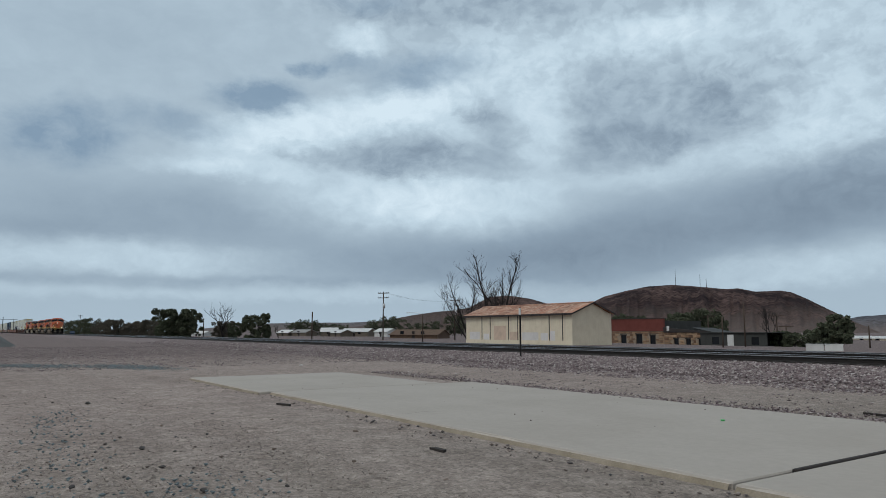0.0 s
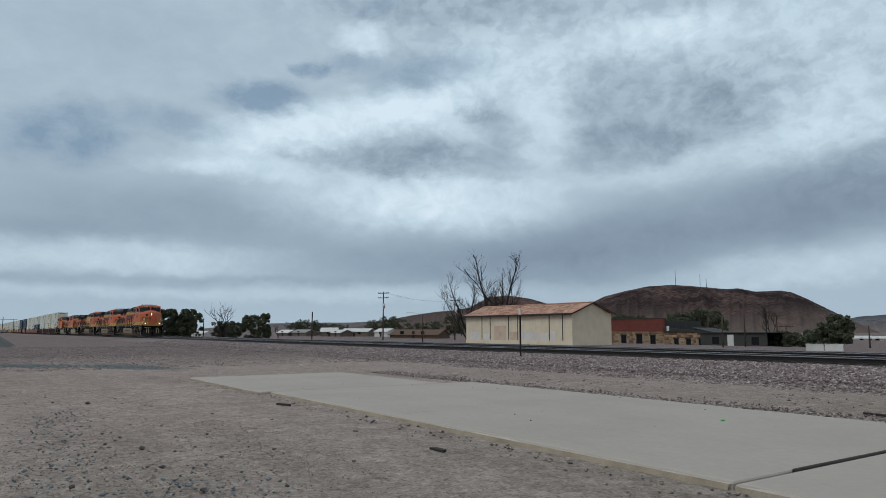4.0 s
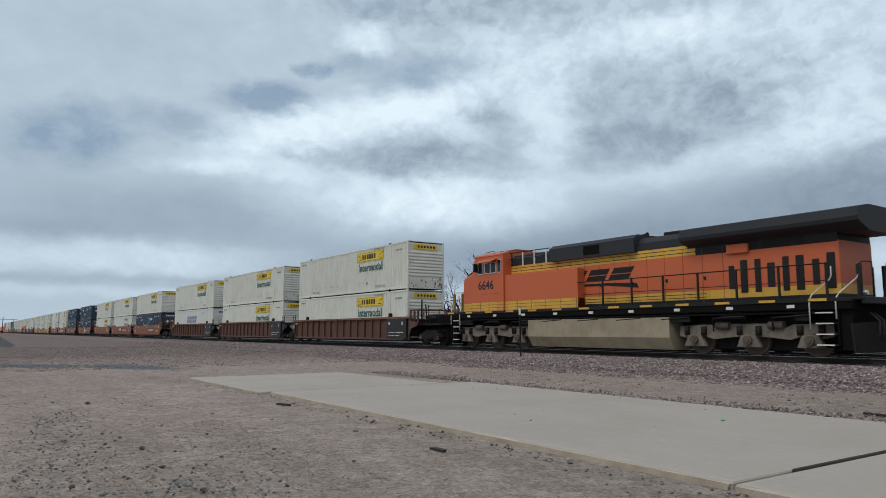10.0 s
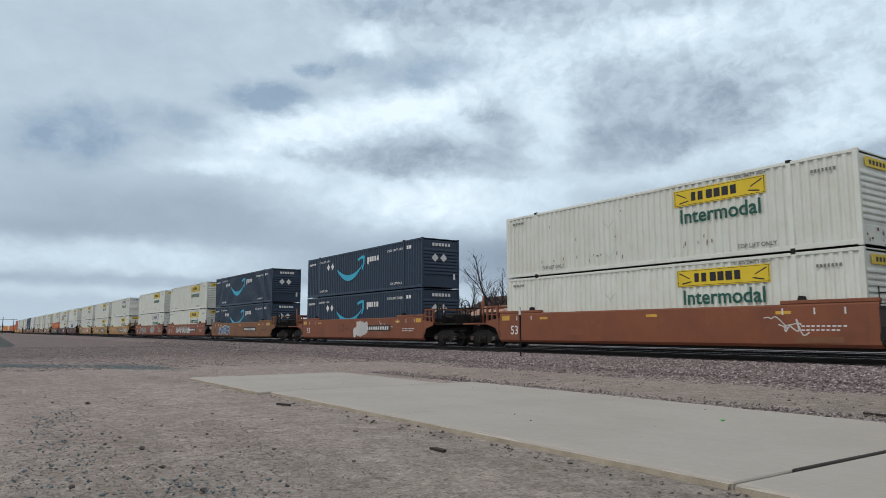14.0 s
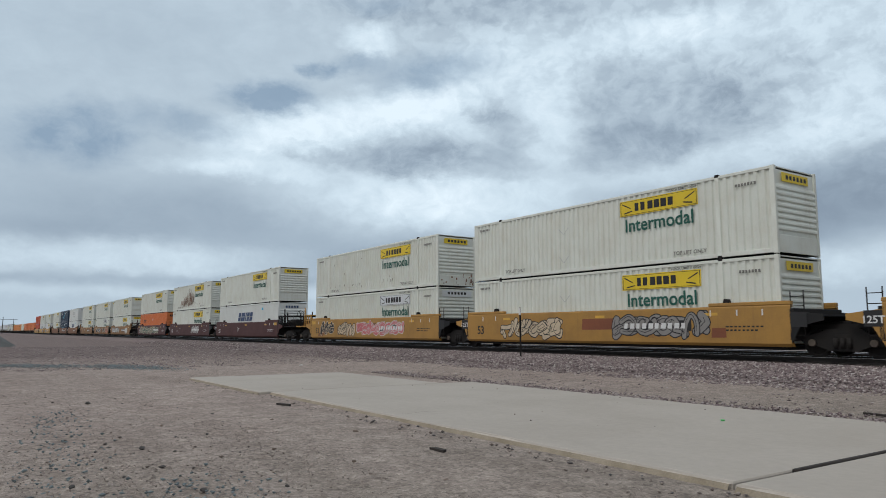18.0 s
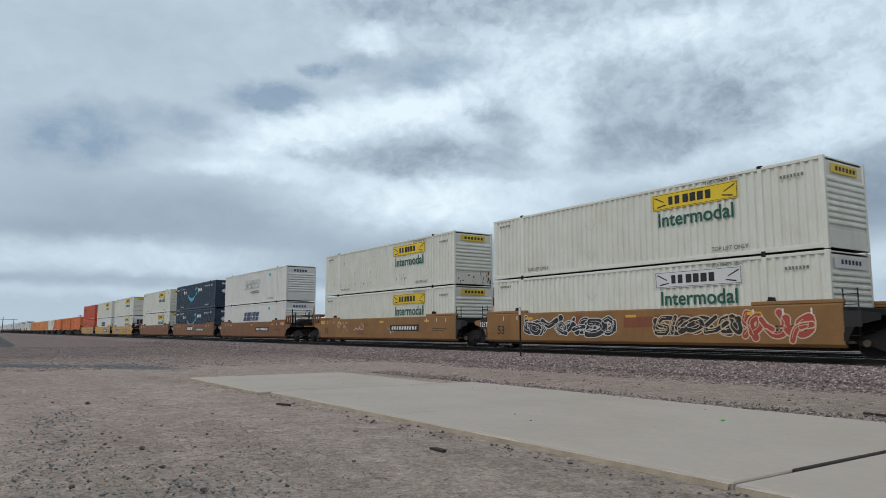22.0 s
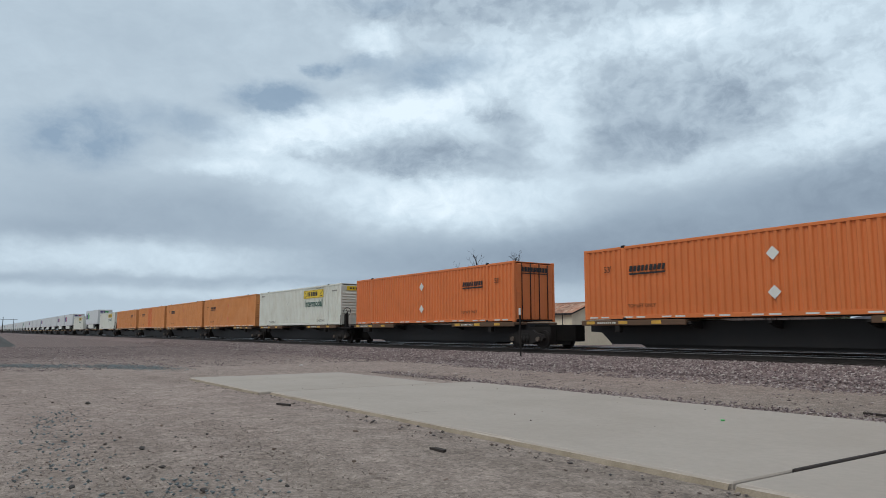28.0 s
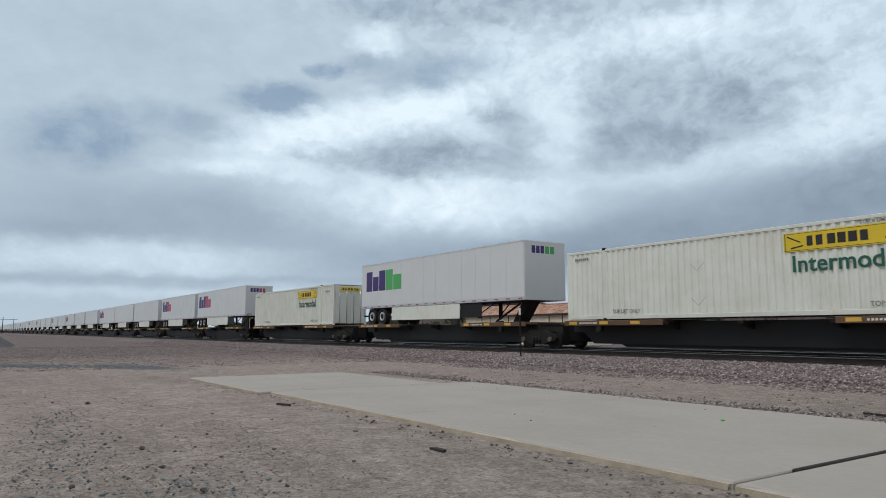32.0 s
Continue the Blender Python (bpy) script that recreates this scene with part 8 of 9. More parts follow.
def limb(m, p, d, length, r, depth, rng, spread, tips):
    """One limb, its bends and its forks."""
    pts, rs = [p.copy()], [r]
    n = 4
    for i in range(n):
        d = (d + Vector((rng.uniform(-1, 1), rng.uniform(-1, 1), rng.uniform(-0.3, 0.6))) * 0.22).normalized()
        p = p + d * length / n
        pts.append(p.copy())
        rs.append(r * (1 - 0.5 * (i + 1) / n))
    m.tube(pts, rs, 5 if depth > 1 else 4, False)
    tips.append((p, depth))
    if depth > 0:
        for k in range(rng.choice((2, 3, 3))):
            a = Vector((rng.uniform(-1, 1), rng.uniform(-1, 1), rng.uniform(-0.15, 0.8)))
            limb(m, pts[rng.choice((2, 3, 4))], (d + a * spread).normalized(), length * rng.uniform(0.55, 0.8), r * 0.58, depth - 1, rng, spread, tips)


def leaves_mesh(blobs, count, size, rng):
    """A crown of many small leaf sprays gathered in clumps."""
    vs, fs = [], []
    w = [b[1] ** 2 for b in blobs]
    for i in range(count):
        c, r = rng.choices(blobs, w)[0]
        v = Vector((rng.gauss(0, 1), rng.gauss(0, 1), rng.gauss(0, 1))).normalized() * r * rng.uniform(0.45, 1.05)
        p = c + Vector((v.x, v.y, v.z * 0.8))
        a = Vector((rng.gauss(0, 1), rng.gauss(0, 1), rng.gauss(0, 1))).normalized()
        b = a.orthogonal().normalized()
        s = size * rng.uniform(0.6, 1.5)
        k = len(vs)
        vs += [p - a * s, p + b * s * 0.5, p + a * s, p - b * s * 0.5]
        fs.append((k, k + 1, k + 2, k + 3))
    return M().add(vs, fs)


def tree(bearing, d, height, width, seed, label, leaf=LEAF, count=1800, bare=False, name="tree", trunk_share=0.3):
    rng = random.Random(seed)
    x, y = toward(bearing, d)
    z = ground_z(x, y) - 0.1
    t = empty(name, label, "tree" if name == "tree" else "bush", "trees and bushes of the town")
    t.location = (x, y, z)
    m, tips = M(), []
    stems = 1 if not bare else 2
    for k in range(stems):
        limb(m, Vector((rng.uniform(-0.2, 0.2) * k, 0, 0)), Vector((rng.uniform(-0.3, 0.3), rng.uniform(-0.3, 0.3), 1)).normalized(), height * (0.42 if bare else 0.4), max(0.08, height * 0.022), 5 if bare else 2, rng, 0.8 if bare else 0.9, tips)
    part("trunk", m, BARK, t)
    if not bare:
        blobs = []
        for k in range(60):
            f = (k + 0.5) / 60
            a, r = rng.uniform(0, 6.28), rng.uniform(0.12, 0.5) * width * (0.55 + 0.75 * math.sin(math.pi * (0.2 + 0.62 * f)))
            zz = (trunk_share + (0.92 - trunk_share) * f) * height
            br = rng.uniform(0.055, 0.15) * max(width, height * 0.8)
            r = min(r, max(0.0, width * 0.56 - br * 0.7))
            blobs.append((Vector((r * math.cos(a), r * math.sin(a), min(zz, height - br * 0.8))), br))
        part("crown", leaves_mesh(blobs, int(count * 2.6), 0.05 * height ** 0.5 + 0.10, rng), leaf, t)
    return t


def build_plants():
    green = "dark green dusty tree beside the tracks"
    tree(-77.1, 190, 7.4, 8.0, 1, "broad dark green tree with a ragged crown", count=3600, trunk_share=0.02)
    tree(-78.3, 205, 4.6, 6.5, 2, "dull grey-green scrub beside the tracks", leaf=LEAF_GREY, count=1200, trunk_share=0.1)
    tree(-75.7, 188, 7.6, 6.4, 3, "upright dark green tree with a ragged top", count=2600, trunk_share=0.02)
    tree(-73.1, 190, 9.6, 9.0, 4, "leafless spreading tree with grey-brown twigs", bare=True)
    tree(-73.1, 193, 4.6, 6.0, 44, "dull olive bush under a bare tree", leaf=LEAF_GREY, count=1400, trunk_share=0.1)
    tree(-72.3, 186, 4.2, 3.4, 45, green, count=900, trunk_share=0.1)
    tree(-70.7, 180, 6.4, 7.2, 5, "round dark green leafy tree", count=2800, trunk_share=0.02)
    tree(-68.9, 196, 3.8, 5.0, 6, "low leafless brown thicket", bare=True)
    for i, b in enumerate((-84.2, -83.6, -83.1, -82.6, -82.1, -81.6, -81.1, -80.6, -80.1, -79.6, -79.1, -78.7)):
        far = max(225 + 6 * (i % 3), 38.0 / math.cos(radians(b)))
        tree(b, far, (3.8 + 0.45 * (i % 4)) * far / 228, 6.0 * far / 228, 20 + i, "low grey-green roadside bush", leaf=LEAF if i < 5 else LEAF_GREY, count=900, name="bush", trunk_share=0.05)
    for i, (b, h) in enumerate(((-67.6, 4.4), (-66.7, 5.0), (-65.8, 4.0), (-64.2, 3.6), (-60.2, 6.0), (-59.6, 5.4), (-61.2, 5.0), (-57.9, 4.0), (-56.6, 4.6), (-54.8, 6.5), (-54.2, 7.0))):
        tree(b, 318, h * 1.5, 9.0, 40 + i, "dark green tree among the houses", count=900, trunk_share=0.1)
    tall = "tall dead tree with bare dark branches"
    dead(-51.4, 142, 71, ((-0.1, -2.4, 9.5, -4.2, 17.2, 0.26), (0.0, -1.0, 8.0, -6.6, 15.2, 0.22), (0.2, 2.6, 9.0, 5.0, 17.6, 0.26), (0.3, 1.4, 7.0, 1.6, 14.2, 0.17), (0.1, 3.4, 8.0, 3.0, 14.6, 0.15)), tall)
    dead(-53.6, 146, 72, ((0.0, -1.6, 5.2, -4.2, 12.6, 0.2), (0.1, 0.6, 6.0, 1.4, 12.4, 0.18), (-0.1, -3.0, 4.8, -5.4, 9.2, 0.16), (0.1, 2.4, 5.6, 4.6, 9.8, 0.15)), "smaller dead tree with spreading bare branches")
    for i, (b, h, w) in enumerate(((-36.9, 6.6, 7.0), (-35.6, 7.4, 9.0), (-34.6, 6.0, 6.0), (-38.2, 5.0, 5.0), (-42.0, 6.0, 6.0), (-40.6, 5.6, 6.0))):
        tree(b, 178, h + 1.0, w, 80 + i, "green leafy tree behind the stone building", count=1600, trunk_share=0.15)
    tree(-30.6, 150, 8.0, 6.5, 90, "leafless fan-shaped brown tree", bare=True)
    tree(-29.9, 135, 2.9, 3.4, 91, "dark green bush behind the sheds", name="bush", count=900, trunk_share=0.05)
    tree(-29.1, 132, 2.6, 3.2, 92, "dark green bush behind the sheds", name="bush", count=900, trunk_share=0.05)
    tree(-26.9, 112, 3.6, 3.2, 93, "dark green tree bent by wind", count=1500, trunk_share=0.15)
    tree(-26.1, 112, 4.9, 3.0, 94, "wind-bent dark green tree with a leaning crown", count=1500, trunk_share=0.2)
    tree(-27.6, 114, 2.6, 3.0, 95, green, count=1000, trunk_share=0.1)


def bough(m, rng, pts, r, twigs, reach):
    """A long bending bough with side twigs that fork again."""
    line = [Vector(p) for p in pts]
    curve = []
    for a, b in zip(line, line[1:]):
        for k in range(4):
            curve.append(a.lerp(b, k / 4) + Vector((rng.uniform(-1, 1), rng.uniform(-1, 1), rng.uniform(-1, 1))) * 0.12)
    curve.append(line[-1])
    n = len(curve)
    m.tube(curve, [r * (1 - 0.85 * k / (n - 1)) for k in range(n)], 5, False)
    for k in range(twigs):
        f = 0.25 + 0.75 * (k + rng.random()) / twigs
        i = min(n - 2, int(f * (n - 1)))
        d = (curve[i + 1] - curve[i]).normalized()
        side = Vector((rng.uniform(-1, 1), rng.uniform(-1, 1), rng.uniform(-0.2, 0.5)))
        limb(m, curve[i].copy(), (d * 0.9 + side).normalized(), reach * (1.15 - 0.6 * f) * rng.uniform(0.5, 1.1), r * 0.34 * (1.1 - 0.7 * f), 3 if rng.random() < 0.5 else 2, rng, 0.7, [])


def dead(bearing, d, seed, boughs, label):
    """A dead tree; boughs: sideways and height of the bend and of the tip, in metres, across the line of sight."""
    rng = random.Random(seed)
    x, y = toward(bearing, d)
    t = empty("tree", label, "tree", "trees and bushes of the town")
    t.location = (x, y, ground_z(x, y) - 0.1)
    b = radians(bearing)
    right = Vector((math.cos(b), -math.sin(b), 0))
    away = Vector((math.sin(b), math.cos(b), 0))
    m = M()
    for u0, u1, z1, u2, z2, r in boughs:
        sway = rng.uniform(-1.5, 1.5)
        bough(m, rng, [right * u0, right * u1 + away * sway * 0.5 + Vector((0, 0, z1)), right * u2 + away * sway + Vector((0, 0, z2))], r * 1.25, 15, 3.6)
    part("trunk", m, BARK, t)


def wall_with_holes(m, x0, x1, z0, z1, y0, y1, holes):
    """A wall along x of real thickness, with openings cut right through."""
    holes = sorted(holes)
    x = x0
    for a, b, c, d in holes:
        m.box(x, a, y0, y1, z0, z1)
        if c > z0:
            m.box(a, b, y0, y1, z0, c)
        if d < z1:
            m.box(a, b, y0, y1, d, z1)
        x = b
    m.box(x, x1, y0, y1, z0, z1)
    return m


def build_shed():
    s = empty("warehouse", "long cream warehouse with a rusty metal roof", "warehouse")
    x0, x1, y0, y1, g, e, r = -94.0, -69.4, 46.2, 54.0, -0.95, 3.95, 5.45
    m = M().box(x0, x1, y0, y0 + 0.2, g, e).box(x0, x1, y1 - 0.2, y1, g, e)
    part("long_wall", m, STUCCO, s)
    ym = (y0 + y1) / 2
    for a, b in ((x1 - 0.2, x1), (x0, x0 + 0.2)):
        part("gable_wall", M().prism([(y0 + 0.2, g), (y1 - 0.2, g), (y1 - 0.2, e - 0.1), (ym, r - 0.1), (y0 + 0.2, e - 0.1)], a, b, "x"), STUCCO, s)
    for k, (ya, yb) in enumerate(((y0 - 0.5, ym), (y1 + 0.5, ym))):
        n = 30
        for i in range(n):
            a = x0 - 0.5 + i * (x1 - x0 + 1.0) / n
            b = a + (x1 - x0 + 1.0) / n - 0.01
            lift = 0.02 * (i % 2)
            za = e - 0.12
            vs = [(a, ya, za + lift), (b, ya, za + lift), (b, yb, r + lift), (a, yb, r + lift), (a, ya, za - 0.05), (b, ya, za - 0.05), (b, yb, r - 0.05), (a, yb, r - 0.05)]
            part("roof_sheet", M().add(vs, [(0, 1, 2, 3), (7, 6, 5, 4), (0, 4, 5, 1), (1, 5, 6, 2), (2, 6, 7, 3), (3, 7, 4, 0)]), TIN, s)
    part("ridge_cap", M().prism([(ym - 0.25, r - 0.02), (ym, r + 0.1), (ym + 0.25, r - 0.02)], x0 - 0.5, x1 + 0.5, "x"), TIN, s)
    part("fascia", M().box(x0 - 0.5, x1 + 0.5, y0 - 0.53, y0 - 0.48, e - 0.36, e - 0.08), TRIM, s)
    part("barge_board", M().prism([(y0 - 0.5, e - 0.3), (ym, r - 0.16), (y1 + 0.5, e - 0.3), (y1 + 0.5, e - 0.1), (ym, r + 0.04), (y0 - 0.5, e - 0.1)], x1 + 0.48, x1 + 0.53, "x"), TRIM, s)
    for f in (0.175, 0.262, 0.447, 0.535, 0.815, 0.925):
        x = x0 + (x1 - x0) * f
        part("door_post", M().box(x - 0.07, x + 0.07, y0 - 0.05, y0 + 0.02, g + 0.9, e - 0.2), TRIM, s)
    for f0, f1, z0, z1, mt in ((0.04, 0.15, 0.2, 1.3, PATCH_W), (0.19, 0.25, 0.2, 1.0, PATCH_W), (0.30, 0.42, 0.2, 2.2, PATCH_P), (0.46, 0.53, 0.1, 1.3, PATCH_P), (0.57, 0.72, 0.0, 1.2, PATCH_W), (0.74, 0.8, 0.1, 1.1, PATCH_W), (0.82, 0.86, 0.1, 1.4, PATCH_W)):
        part("paint_patch", M().box(x0 + (x1 - x0) * f0, x0 + (x1 - x0) * f1, y0 - 0.012, y0 + 0.01, z0 - 0.3, z1), mt, s)
    part("plinth", M().box(x0 - 0.05, x1 + 0.05, y0 - 0.06, y0 + 0.1, g, 0.05), STUCCO, s)


def stones_on(parent, holes, x0, x1, z0, z1, y, rng, sx=0.8, sz=0.46):
    """Rough stones laid in courses over a wall's face."""
    z = z0
    while z < z1 - 0.1:
        h = min(sz * rng.uniform(0.8, 1.25), z1 - z)
        x = x0
        while x < x1 - 0.08:
            w = min(sx * rng.uniform(0.6, 1.5), x1 - x)
            cx, cz = x + w / 2, z + h / 2
            if not any(a - w / 2 < cx < b + w / 2 and c - h / 2 < cz < d + h / 2 for a, b, c, d in holes):
                part("stone", M().box(x + 0.02, x + w - 0.02, y - 0.06 - rng.uniform(0, 0.05), y + 0.05, z + 0.02, z + h - 0.02, 0.05), rng.choice(RUBBLE), parent)
            x += w
        z += h


def build_stone_house():
    rng = random.Random(5)
    h = empty("stone_building", "low stone building with a red boarded upper front", "building")
    g = -1.75
    a, b, c, y0, y1 = -103.2, -88.8, -79.4, 90.3, 102.0
    holes1 = [(a + 3.4, a + 4.9, g, g + 2.3), (a + 7.4, a + 9.0, g, g + 2.5), (a + 10.9, a + 12.3, g, g + 2.3)]
    holes2 = [(b + 2.2, b + 3.3, g + 0.1, g + 1.7), (b + 4.9, b + 6.0, g + 0.1, g + 1.7), (b + 7.7, b + 8.9, g + 0.1, g + 1.7)]
    part("front_wall", wall_with_holes(M(), a, b, g, g + 3.1, y0, y0 + 0.35, holes1), MORTAR, h)
    part("front_wall", wall_with_holes(M(), b, c, g, g + 2.9, y0 + 0.02, y0 + 0.35, holes2), MORTAR, h)
    stones_on(h, holes1, a, b, g, g + 3.1, y0, rng)
    stones_on(h, holes2, b, c, g, g + 2.9, y0, rng)
    part("boarded_front", M().box(a, b, y0 - 0.08, y0 + 0.3, g + 3.12, g + 5.6), BRICK, h, "dark red boarded parapet")
    m = M()
    for k in range(11):
        m.box(a, b, y0 - 0.1, y0 - 0.08, g + 3.2 + k * 0.22, g + 3.38 + k * 0.22)
    part("weatherboard", m, BRICK, h)
    part("parapet_cap", M().box(a - 0.2, b + 0.2, y0 - 0.2, y0 + 0.5, g + 5.6, g + 5.75), TRIM, h)
    part("roof_edge", M().prism([(b, g + 2.9), (c + 0.4, g + 2.9), (c + 0.4, g + 3.1), (b, g + 3.9)], y0 - 0.25, y0 + 0.1, "y"), TRIM, h)
    part("body", M().box(a, b, y0 + 0.35, y1, g, g + 5.2).box(b, c, y0 + 1.0, y1, g, g + 2.9), SHADE, h)
    for p, q_, z0, z1 in holes1 + holes2:
        w = part("window", M().box(p, q_, y0 + 0.2, y0 + 0.24, z0, z1), GLASS, h, "dark recessed opening")
        part("lintel", M().box(p - 0.15, q_ + 0.15, y0 - 0.1, y0 + 0.1, z1, z1 + 0.2), TRIM, w)
    part("pipe", M().box(b + 0.8, b + 1.4, y0 - 0.3, y0 - 0.1, g + 3.2, g + 4.1, 0.05), ROOF_W, h)


def small_house(bearing, d, w, depth, eave, ridge, wall, roof, label, turn=0.0, base=None, windows=2):
    h = empty("house", label, "house", "houses of the town")
    x, y = toward(bearing, d)
    h.matrix_basis = pose(x, y, ground_z(x, y) if base is None else base, 0, 0, turn)
    part("wall", M().box(-w / 2, w / 2, -depth / 2, depth / 2, -0.3, eave), wall, h)
    for s in (-1, 1):
        ya = s * (depth / 2 + 0.4)
        vs = [(-w / 2 - 0.4, ya, eave - 0.1), (w / 2 + 0.4, ya, eave - 0.1), (w / 2 + 0.4, 0, ridge), (-w / 2 - 0.4, 0, ridge)]
        vs += [(p[0], p[1], p[2] - 0.12) for p in vs]
        part("roof", M().add(vs, [(0, 1, 2, 3), (7, 6, 5, 4), (0, 4, 5, 1), (1, 5, 6, 2), (2, 6, 7, 3), (3, 7, 4, 0)]), roof, h)
        part("gable", M().add([(s * w / 2, -depth / 2, eave - 0.05), (s * w / 2, depth / 2, eave - 0.05), (s * w / 2, 0, ridge - 0.1)] + [(s * (w / 2 - 0.1), -depth / 2, eave - 0.05), (s * (w / 2 - 0.1), depth / 2, eave - 0.05), (s * (w / 2 - 0.1), 0, ridge - 0.1)], [(0, 1, 2), (3, 5, 4)]), wall, h)
    for k in range(windows):
        x = -w / 2 + (k + 0.6) * w / (windows + 0.3)
        part("window", M().box(x - 0.55, x + 0.55, -depth / 2 - 0.03, -depth / 2 + 0.02, 0.9, 2.0), GLASS, h)
    part("door", M().box(-0.45, 0.45, -depth / 2 - 0.04, -depth / 2 + 0.02, 0, 2.0), TRIM, h)


def build_town():
    white = "small pale house with a white metal roof"
    small_house(-68.2, 290, 6, 6, 1.5, 2.6, WALL_T, ROOF_W, white, 25, windows=1)
    small_house(-66.9, 285, 8, 6, 1.6, 2.7, WALL_T, WALL_G, "low house with a grey roof among trees", 20, windows=1)
    small_house(-64.9, 275, 6, 6, 1.9, 3.4, WALL_T, ROOF_W, "white house with a steep roof", 60, windows=1)
    small_house(-63.9, 268, 6, 6, 1.5, 2.6, WALL_T, ROOF_W, white, 10, windows=1)
    small_house(-62.6, 270, 12, 6, 1.9, 3.1, WALL_T, ROOF_W, white, 30, windows=2)
    small_house(-60.35, 255, 6, 6, 1.9, 3.0, ROOF_W, ROOF_W, white, 20, windows=1)
    small_house(-57.6, 200, 15.0, 8, 1.1, 2.5, ROOF_B, ROOF_B, "low single-storey house with a brown roof", 30)
    small_house(-74.7, 300, 7, 6, 1.2, 2.1, ROOF_W, ROOF_W, white, 30, windows=1)
    # dark low sheds beyond the stone building
    s = empty("shed", "low dark metal shed with pale doors", "shed")
    x, y = toward(-32.6, 135)
    s.matrix_basis = pose(x, y, ground_z(x, y), 0, 0, 0)
    part("wall", wall_with_holes(M(), -6.4, 6.4, 0, 2.3, -3, -2.8, [(-4.0, -2.6, 0.3, 1.6), (3.6, 5.0, 0.3, 1.6)]).box(-6.4, 6.4, 2.8, 3, 0, 2.3), SHADE, s)
    part("roof", M().box(-6.6, 6.6, -3.3, 3.3, 2.3, 2.42), SHADE, s)
    part("door", M().box(-0.9, 0.3, -3.06, -3.0, 0, 2.0), ROOF_W, s, "white door")
    for a in (-4.0, 3.6):
        part("window", M().box(a, a + 1.4, -2.9, -2.86, 0.3, 1.6), GLASS, s)
    s = empty("shed", "dark lean-to shed with a sloping roof", "shed")
    x, y = toward(-34.5, 142)
    s.matrix_basis = pose(x, y, ground_z(x, y), 0, 0, 0)
    part("wall", M().prism([(-2.4, 0), (2.4, 0), (2.4, 2.3), (-2.4, 3.2)], -3, 3, "y"), SHADE, s)
    part("roof", M().prism([(-2.6, 3.25), (2.6, 2.25), (2.6, 2.35), (-2.6, 3.35)], -3.2, 3.2, "y"), SHADE, s)
    for k, b in enumerate((-27.8, -26.6)):
        t = empty("storage_box", "white rectangular storage box on the ground", "box", "white boxes past the tracks")
        x, y = toward(b, 78)
        t.matrix_basis = pose(x, y, ground_z(x, y), 0, 0, 27)
        part("box_body", M().box(-0.78, 0.78, -0.4, 0.4, -0.1, 0.62, 0.03), ROOF_W, t)
        part("box_lid", M().box(-0.82, 0.82, -0.43, 0.43, 0.62, 0.68, 0.02), ROOF_W, t)
    for k, (b, d, w) in enumerate(((-24.2, 260, 10), (-23.4, 270, 8), (-24.9, 300, 6))):
        small_house(b, d, w, 6, 1.9, 2.4, STUCCO, ROOF_W, "long low white building far off", 10, base=-2.6)
    car = empty("parked_car", "dark blue car parked beyond the tracks", "car")
    x, y = toward(-83.6, 312)
    car.matrix_basis = pose(x, y, ground_z(x, y), 0, 0, -8)
    part("body", M().prism([(-2.3, 0.35), (2.3, 0.35), (2.35, 0.85), (1.3, 1.0), (0.7, 1.5), (-1.3, 1.5), (-2.2, 1.0)], -0.85, 0.85, "y"), NAVY, car)
    for s in (-1, 1):
        for a in (-1.4, 1.4):
            part("wheel", M().wheel(a, s * 0.8, 0.33, 0.33, 0.22, 14), RUBBER, car)
        part("side_window", M().prism([(-1.2, 1.02), (1.1, 1.02), (0.62, 1.42), (-1.15, 1.42)], min(s * 0.85, s * 0.858), max(s * 0.85, s * 0.858), "y"), GLASS, car)


def utility_pole(bearing, d, height, label, arms=1, transformer=False, wire=True):
    p = empty("utility_pole", label, "pole", "poles along the tracks")
    x, y = toward(bearing, d)
    p.matrix_basis = pose(x, y, ground_z(x, y), 0, 0, 30)
    part("post", M().tube([(0, 0, -0.3), (0, 0, height)], [0.0011 * d, 0.0008 * d] if d < 130 else [0.16, 0.11], 7), POLE, p)
    for k in range(arms):
        z = height - 0.35 - k * 1.0
        arm = part("crossarm", M().box(-1.3, 1.3, -0.06, 0.06, z - 0.07, z + 0.07), POLE, p)
        for a in (-1.2, -0.7, 0.7, 1.2):
            part("insulator", M().tube([(a, 0, z + 0.07), (a, 0, z + 0.24)], 0.05, 6), TRIM, arm)
    if transformer:
        part("transformer", M().tube([(0.32, -0.2, height - 3.6), (0.32, -0.2, height - 2.6)], 0.24, 10), ALU, p)
    return p


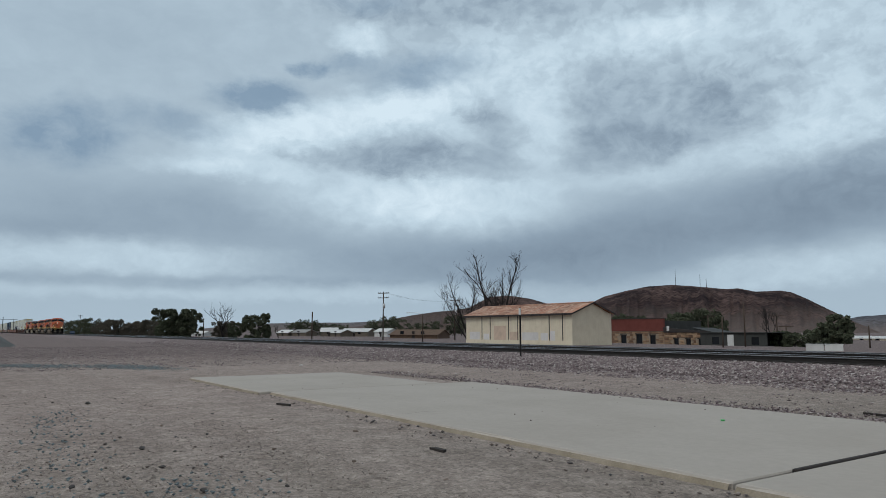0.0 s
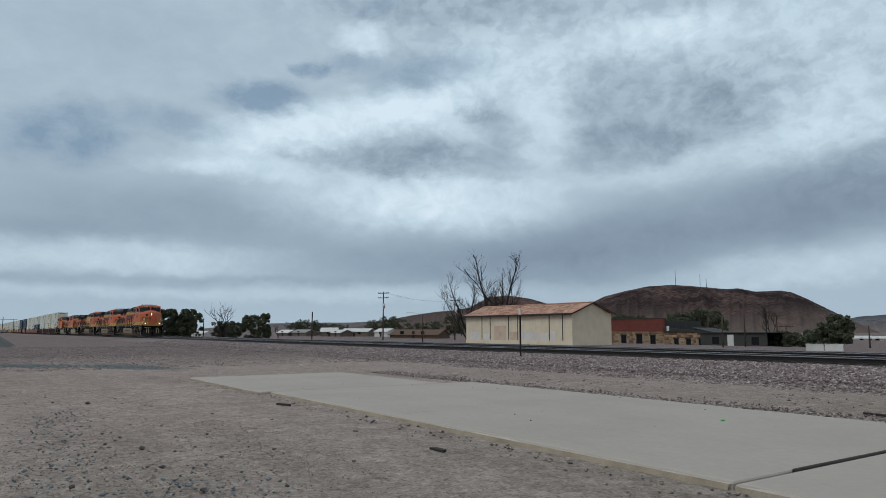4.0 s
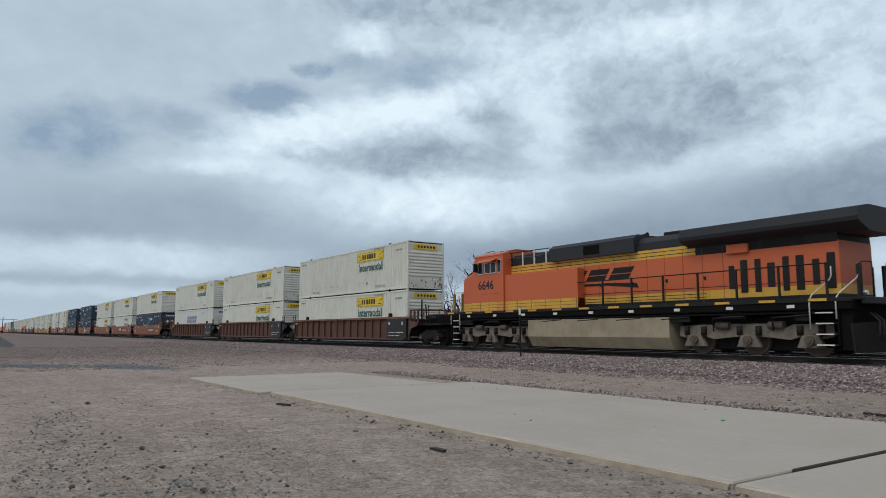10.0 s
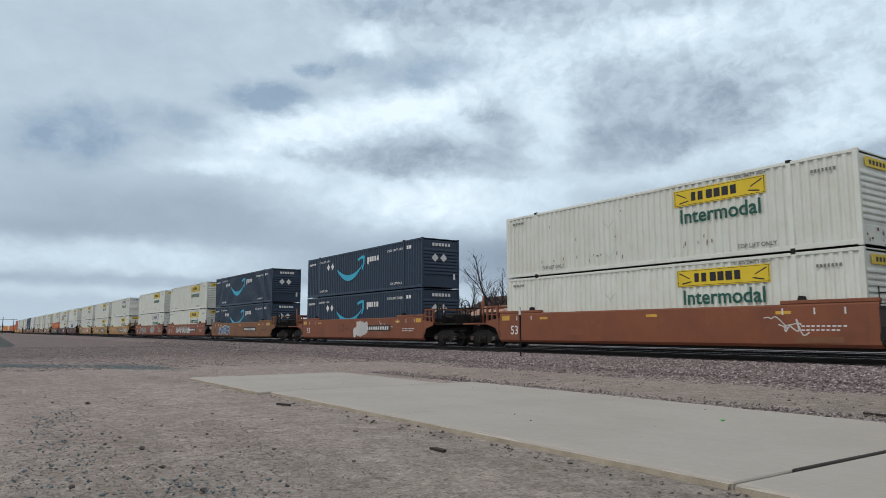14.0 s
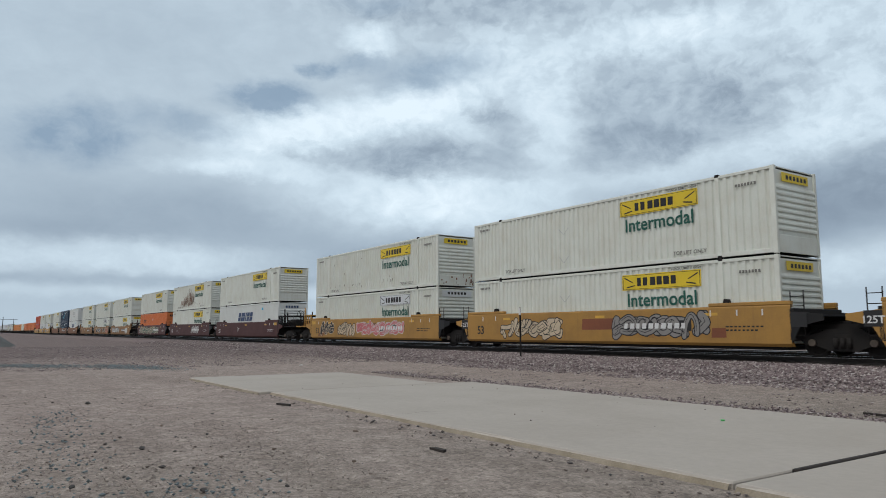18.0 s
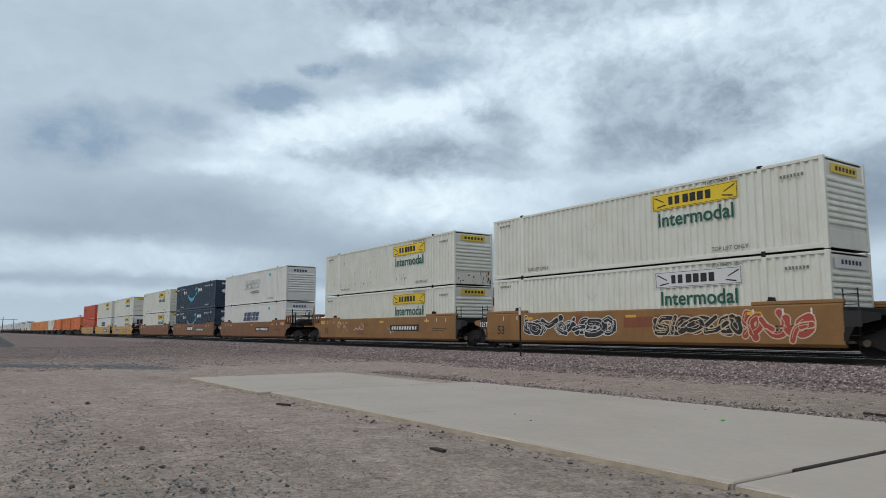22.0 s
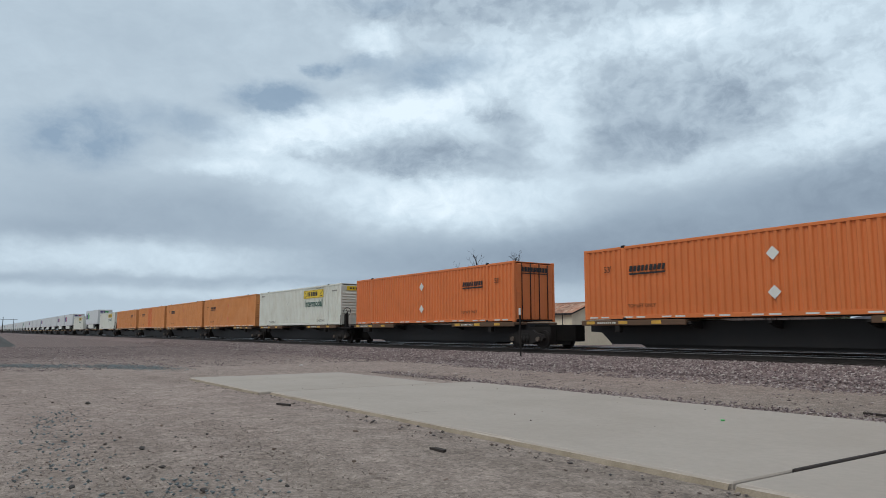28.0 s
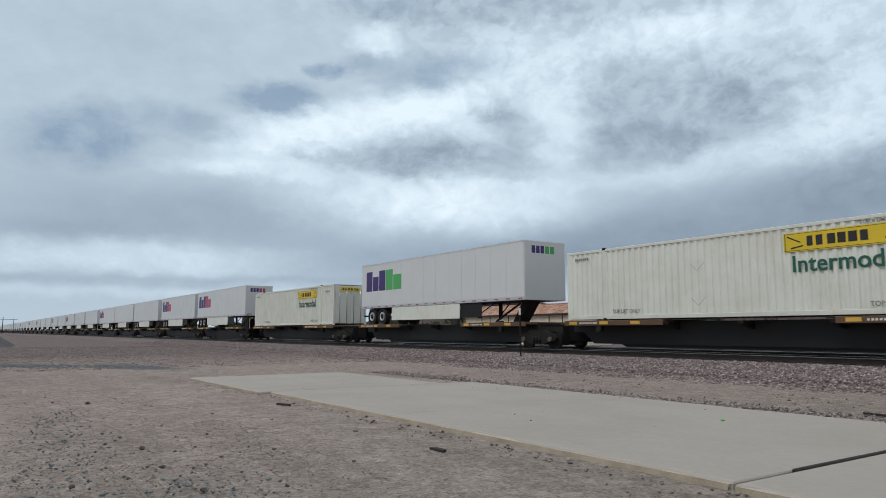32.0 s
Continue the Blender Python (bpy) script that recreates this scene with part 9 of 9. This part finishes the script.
def build_poles():
    utility_pole(-60.60, 150, 10.4, "wooden pole with two crossarms and a transformer", 2, True)
    utility_pole(-54.74, 160, 9.4, "wooden pole with a crossarm", 1, True)
    utility_pole(-66.31, 118, 4.8, "plain leaning wooden post", 0)
    utility_pole(-57.37, 118, 4.9, "plain wooden post beside the houses", 0)
    utility_pole(-74.6, 190, 5.0, "plain weathered wooden utility post", 0)
    utility_pole(-83.15, 320, 8.0, "wooden pole far down the line", 1)
    utility_pole(-32.40, 95, 5.6, "dark weathered wooden post", 0)
    utility_pole(-33.95, 90, 3.6, "short dark wooden post", 0)
    utility_pole(-34.95, 160, 6.2, "wooden pole with a crossarm", 1)
    utility_pole(-30.2, 150, 6.2, "wooden pole with a crossarm", 1)
    utility_pole(-29.6, 150, 4.2, "wooden pole with a crossarm", 1)
    utility_pole(-24.4, 150, 4.0, "plain weathered wooden utility post", 0)
    # marker post at the track's shoulder
    p = empty("marker_post", "thin dark trackside post with a small pale plate", "post")
    p.location = (-23.1, -2.8, 0.0)
    part("stake", M().box(-0.03, 0.03, -0.03, 0.03, 0.1, 2.36, 0.006), STEEL_DARK, p)
    part("plate", M().box(-0.05, 0.08, -0.045, -0.03, 2.05, 2.34, 0.005), ROOF_W, p)
    # lamp arm, roof box, signal mast down the line, small box by the far rails
    x, y = toward(-57.37, 118)
    a = empty("street_lamp", "curved street lamp arm on a wooden post", "lamp")
    a.location = (x, y, 4.2)
    part("lamp_arm", M().tube([(0, 0, 0), (-0.8, -0.5, 0.25), (-2.3, -1.4, 0.32)], 0.05, 5), ALU, a)
    part("lamp_head", M().box(-2.7, -2.2, -1.6, -1.3, 0.24, 0.36, 0.03), ALU, a)
    x, y = toward(-87.9, 400)
    sg = empty("signal_mast", "railway signal mast far down the line", "signal")
    sg.location = (x, y, 0)
    part("mast_post", M().tube([(0, 0, 0), (0, 0, 8.4)], 0.16, 6), STEEL_DARK, sg)
    part("mast_post", M().tube([(0, 4.5, 0), (0, 4.5, 7.4)], 0.12, 6), STEEL_DARK, sg)
    part("signal_arm", M().box(-0.1, 0.1, -1.6, 6.0, 7.1, 7.25), STEEL_DARK, sg)
    bx = empty("switch_box", "small white box beside the far rails", "box")
    bx.location = (-27.5, 7.6, 0.30)
    part("box_body", M().box(-0.3, 0.3, -0.2, 0.2, 0, 0.16, 0.02), ROOF_W, bx)
    # wires between poles
    pts = [toward(-60.6, 150), toward(-54.74, 160)]
    for k, off in enumerate((-0.5, 0.5)):
        w = M()
        (xa, ya), (xb, yb) = pts
        line = []
        for i in range(13):
            f = i / 12
            line.append((xa + (xb - xa) * f + off, ya + (yb - ya) * f, 9.7 + (8.4 - 9.7) * f - 0.8 * 4 * f * (1 - f)))
        tagged(part("overhead_wire", w.tube(line, 0.012, 4, False), STEEL_DARK, None), "thin slack overhead wire between poles", "wire", "overhead wires")


def build_heap():
    m = M()
    n, k = 40, 14
    x0, y0 = toward(-90.5, 78)
    vs = [(x0, y0, 3.6)]
    for j in range(1, k + 1):
        r = j / k
        for i in range(n):
            a = 2 * math.pi * i / n
            px, py = x0 + 11.0 * r * math.cos(a), y0 + 4.8 * r * math.sin(a)
            vs.append((px, py, 3.6 * (1 - r) ** 1.1 + noise.noise((px * 0.6, py * 0.6, 0)) * 0.35 * (1 - r) - 0.05))
    fs = [(0, 1 + i, 1 + (i + 1) % n) for i in range(n)] + [(1 + (j - 1) * n + i, 1 + j * n + i, 1 + j * n + (i + 1) % n, 1 + (j - 1) * n + (i + 1) % n) for j in range(1, k) for i in range(n)]
    me = m.add(vs, fs, True).mesh("gravel_heap")
    me.materials.append(GRAVEL)
    tagged(new("gravel_heap", me), "heap of grey-green gravel beside the tracks", "gravel heap", kind="stuff")


SKY = sky_dome()
SKY.matrix_basis = pose(EYE.x, EYE.y, EYE.z, 0, 0, -YAW)
build_ground()
build_hills()
build_shed()
build_town()
build_poles()
build_heap()
build_plants()
build_train()
build_slab()
build_stone_house()
build_track()
build_stones()
build_litter()
build_rocks()
motions()
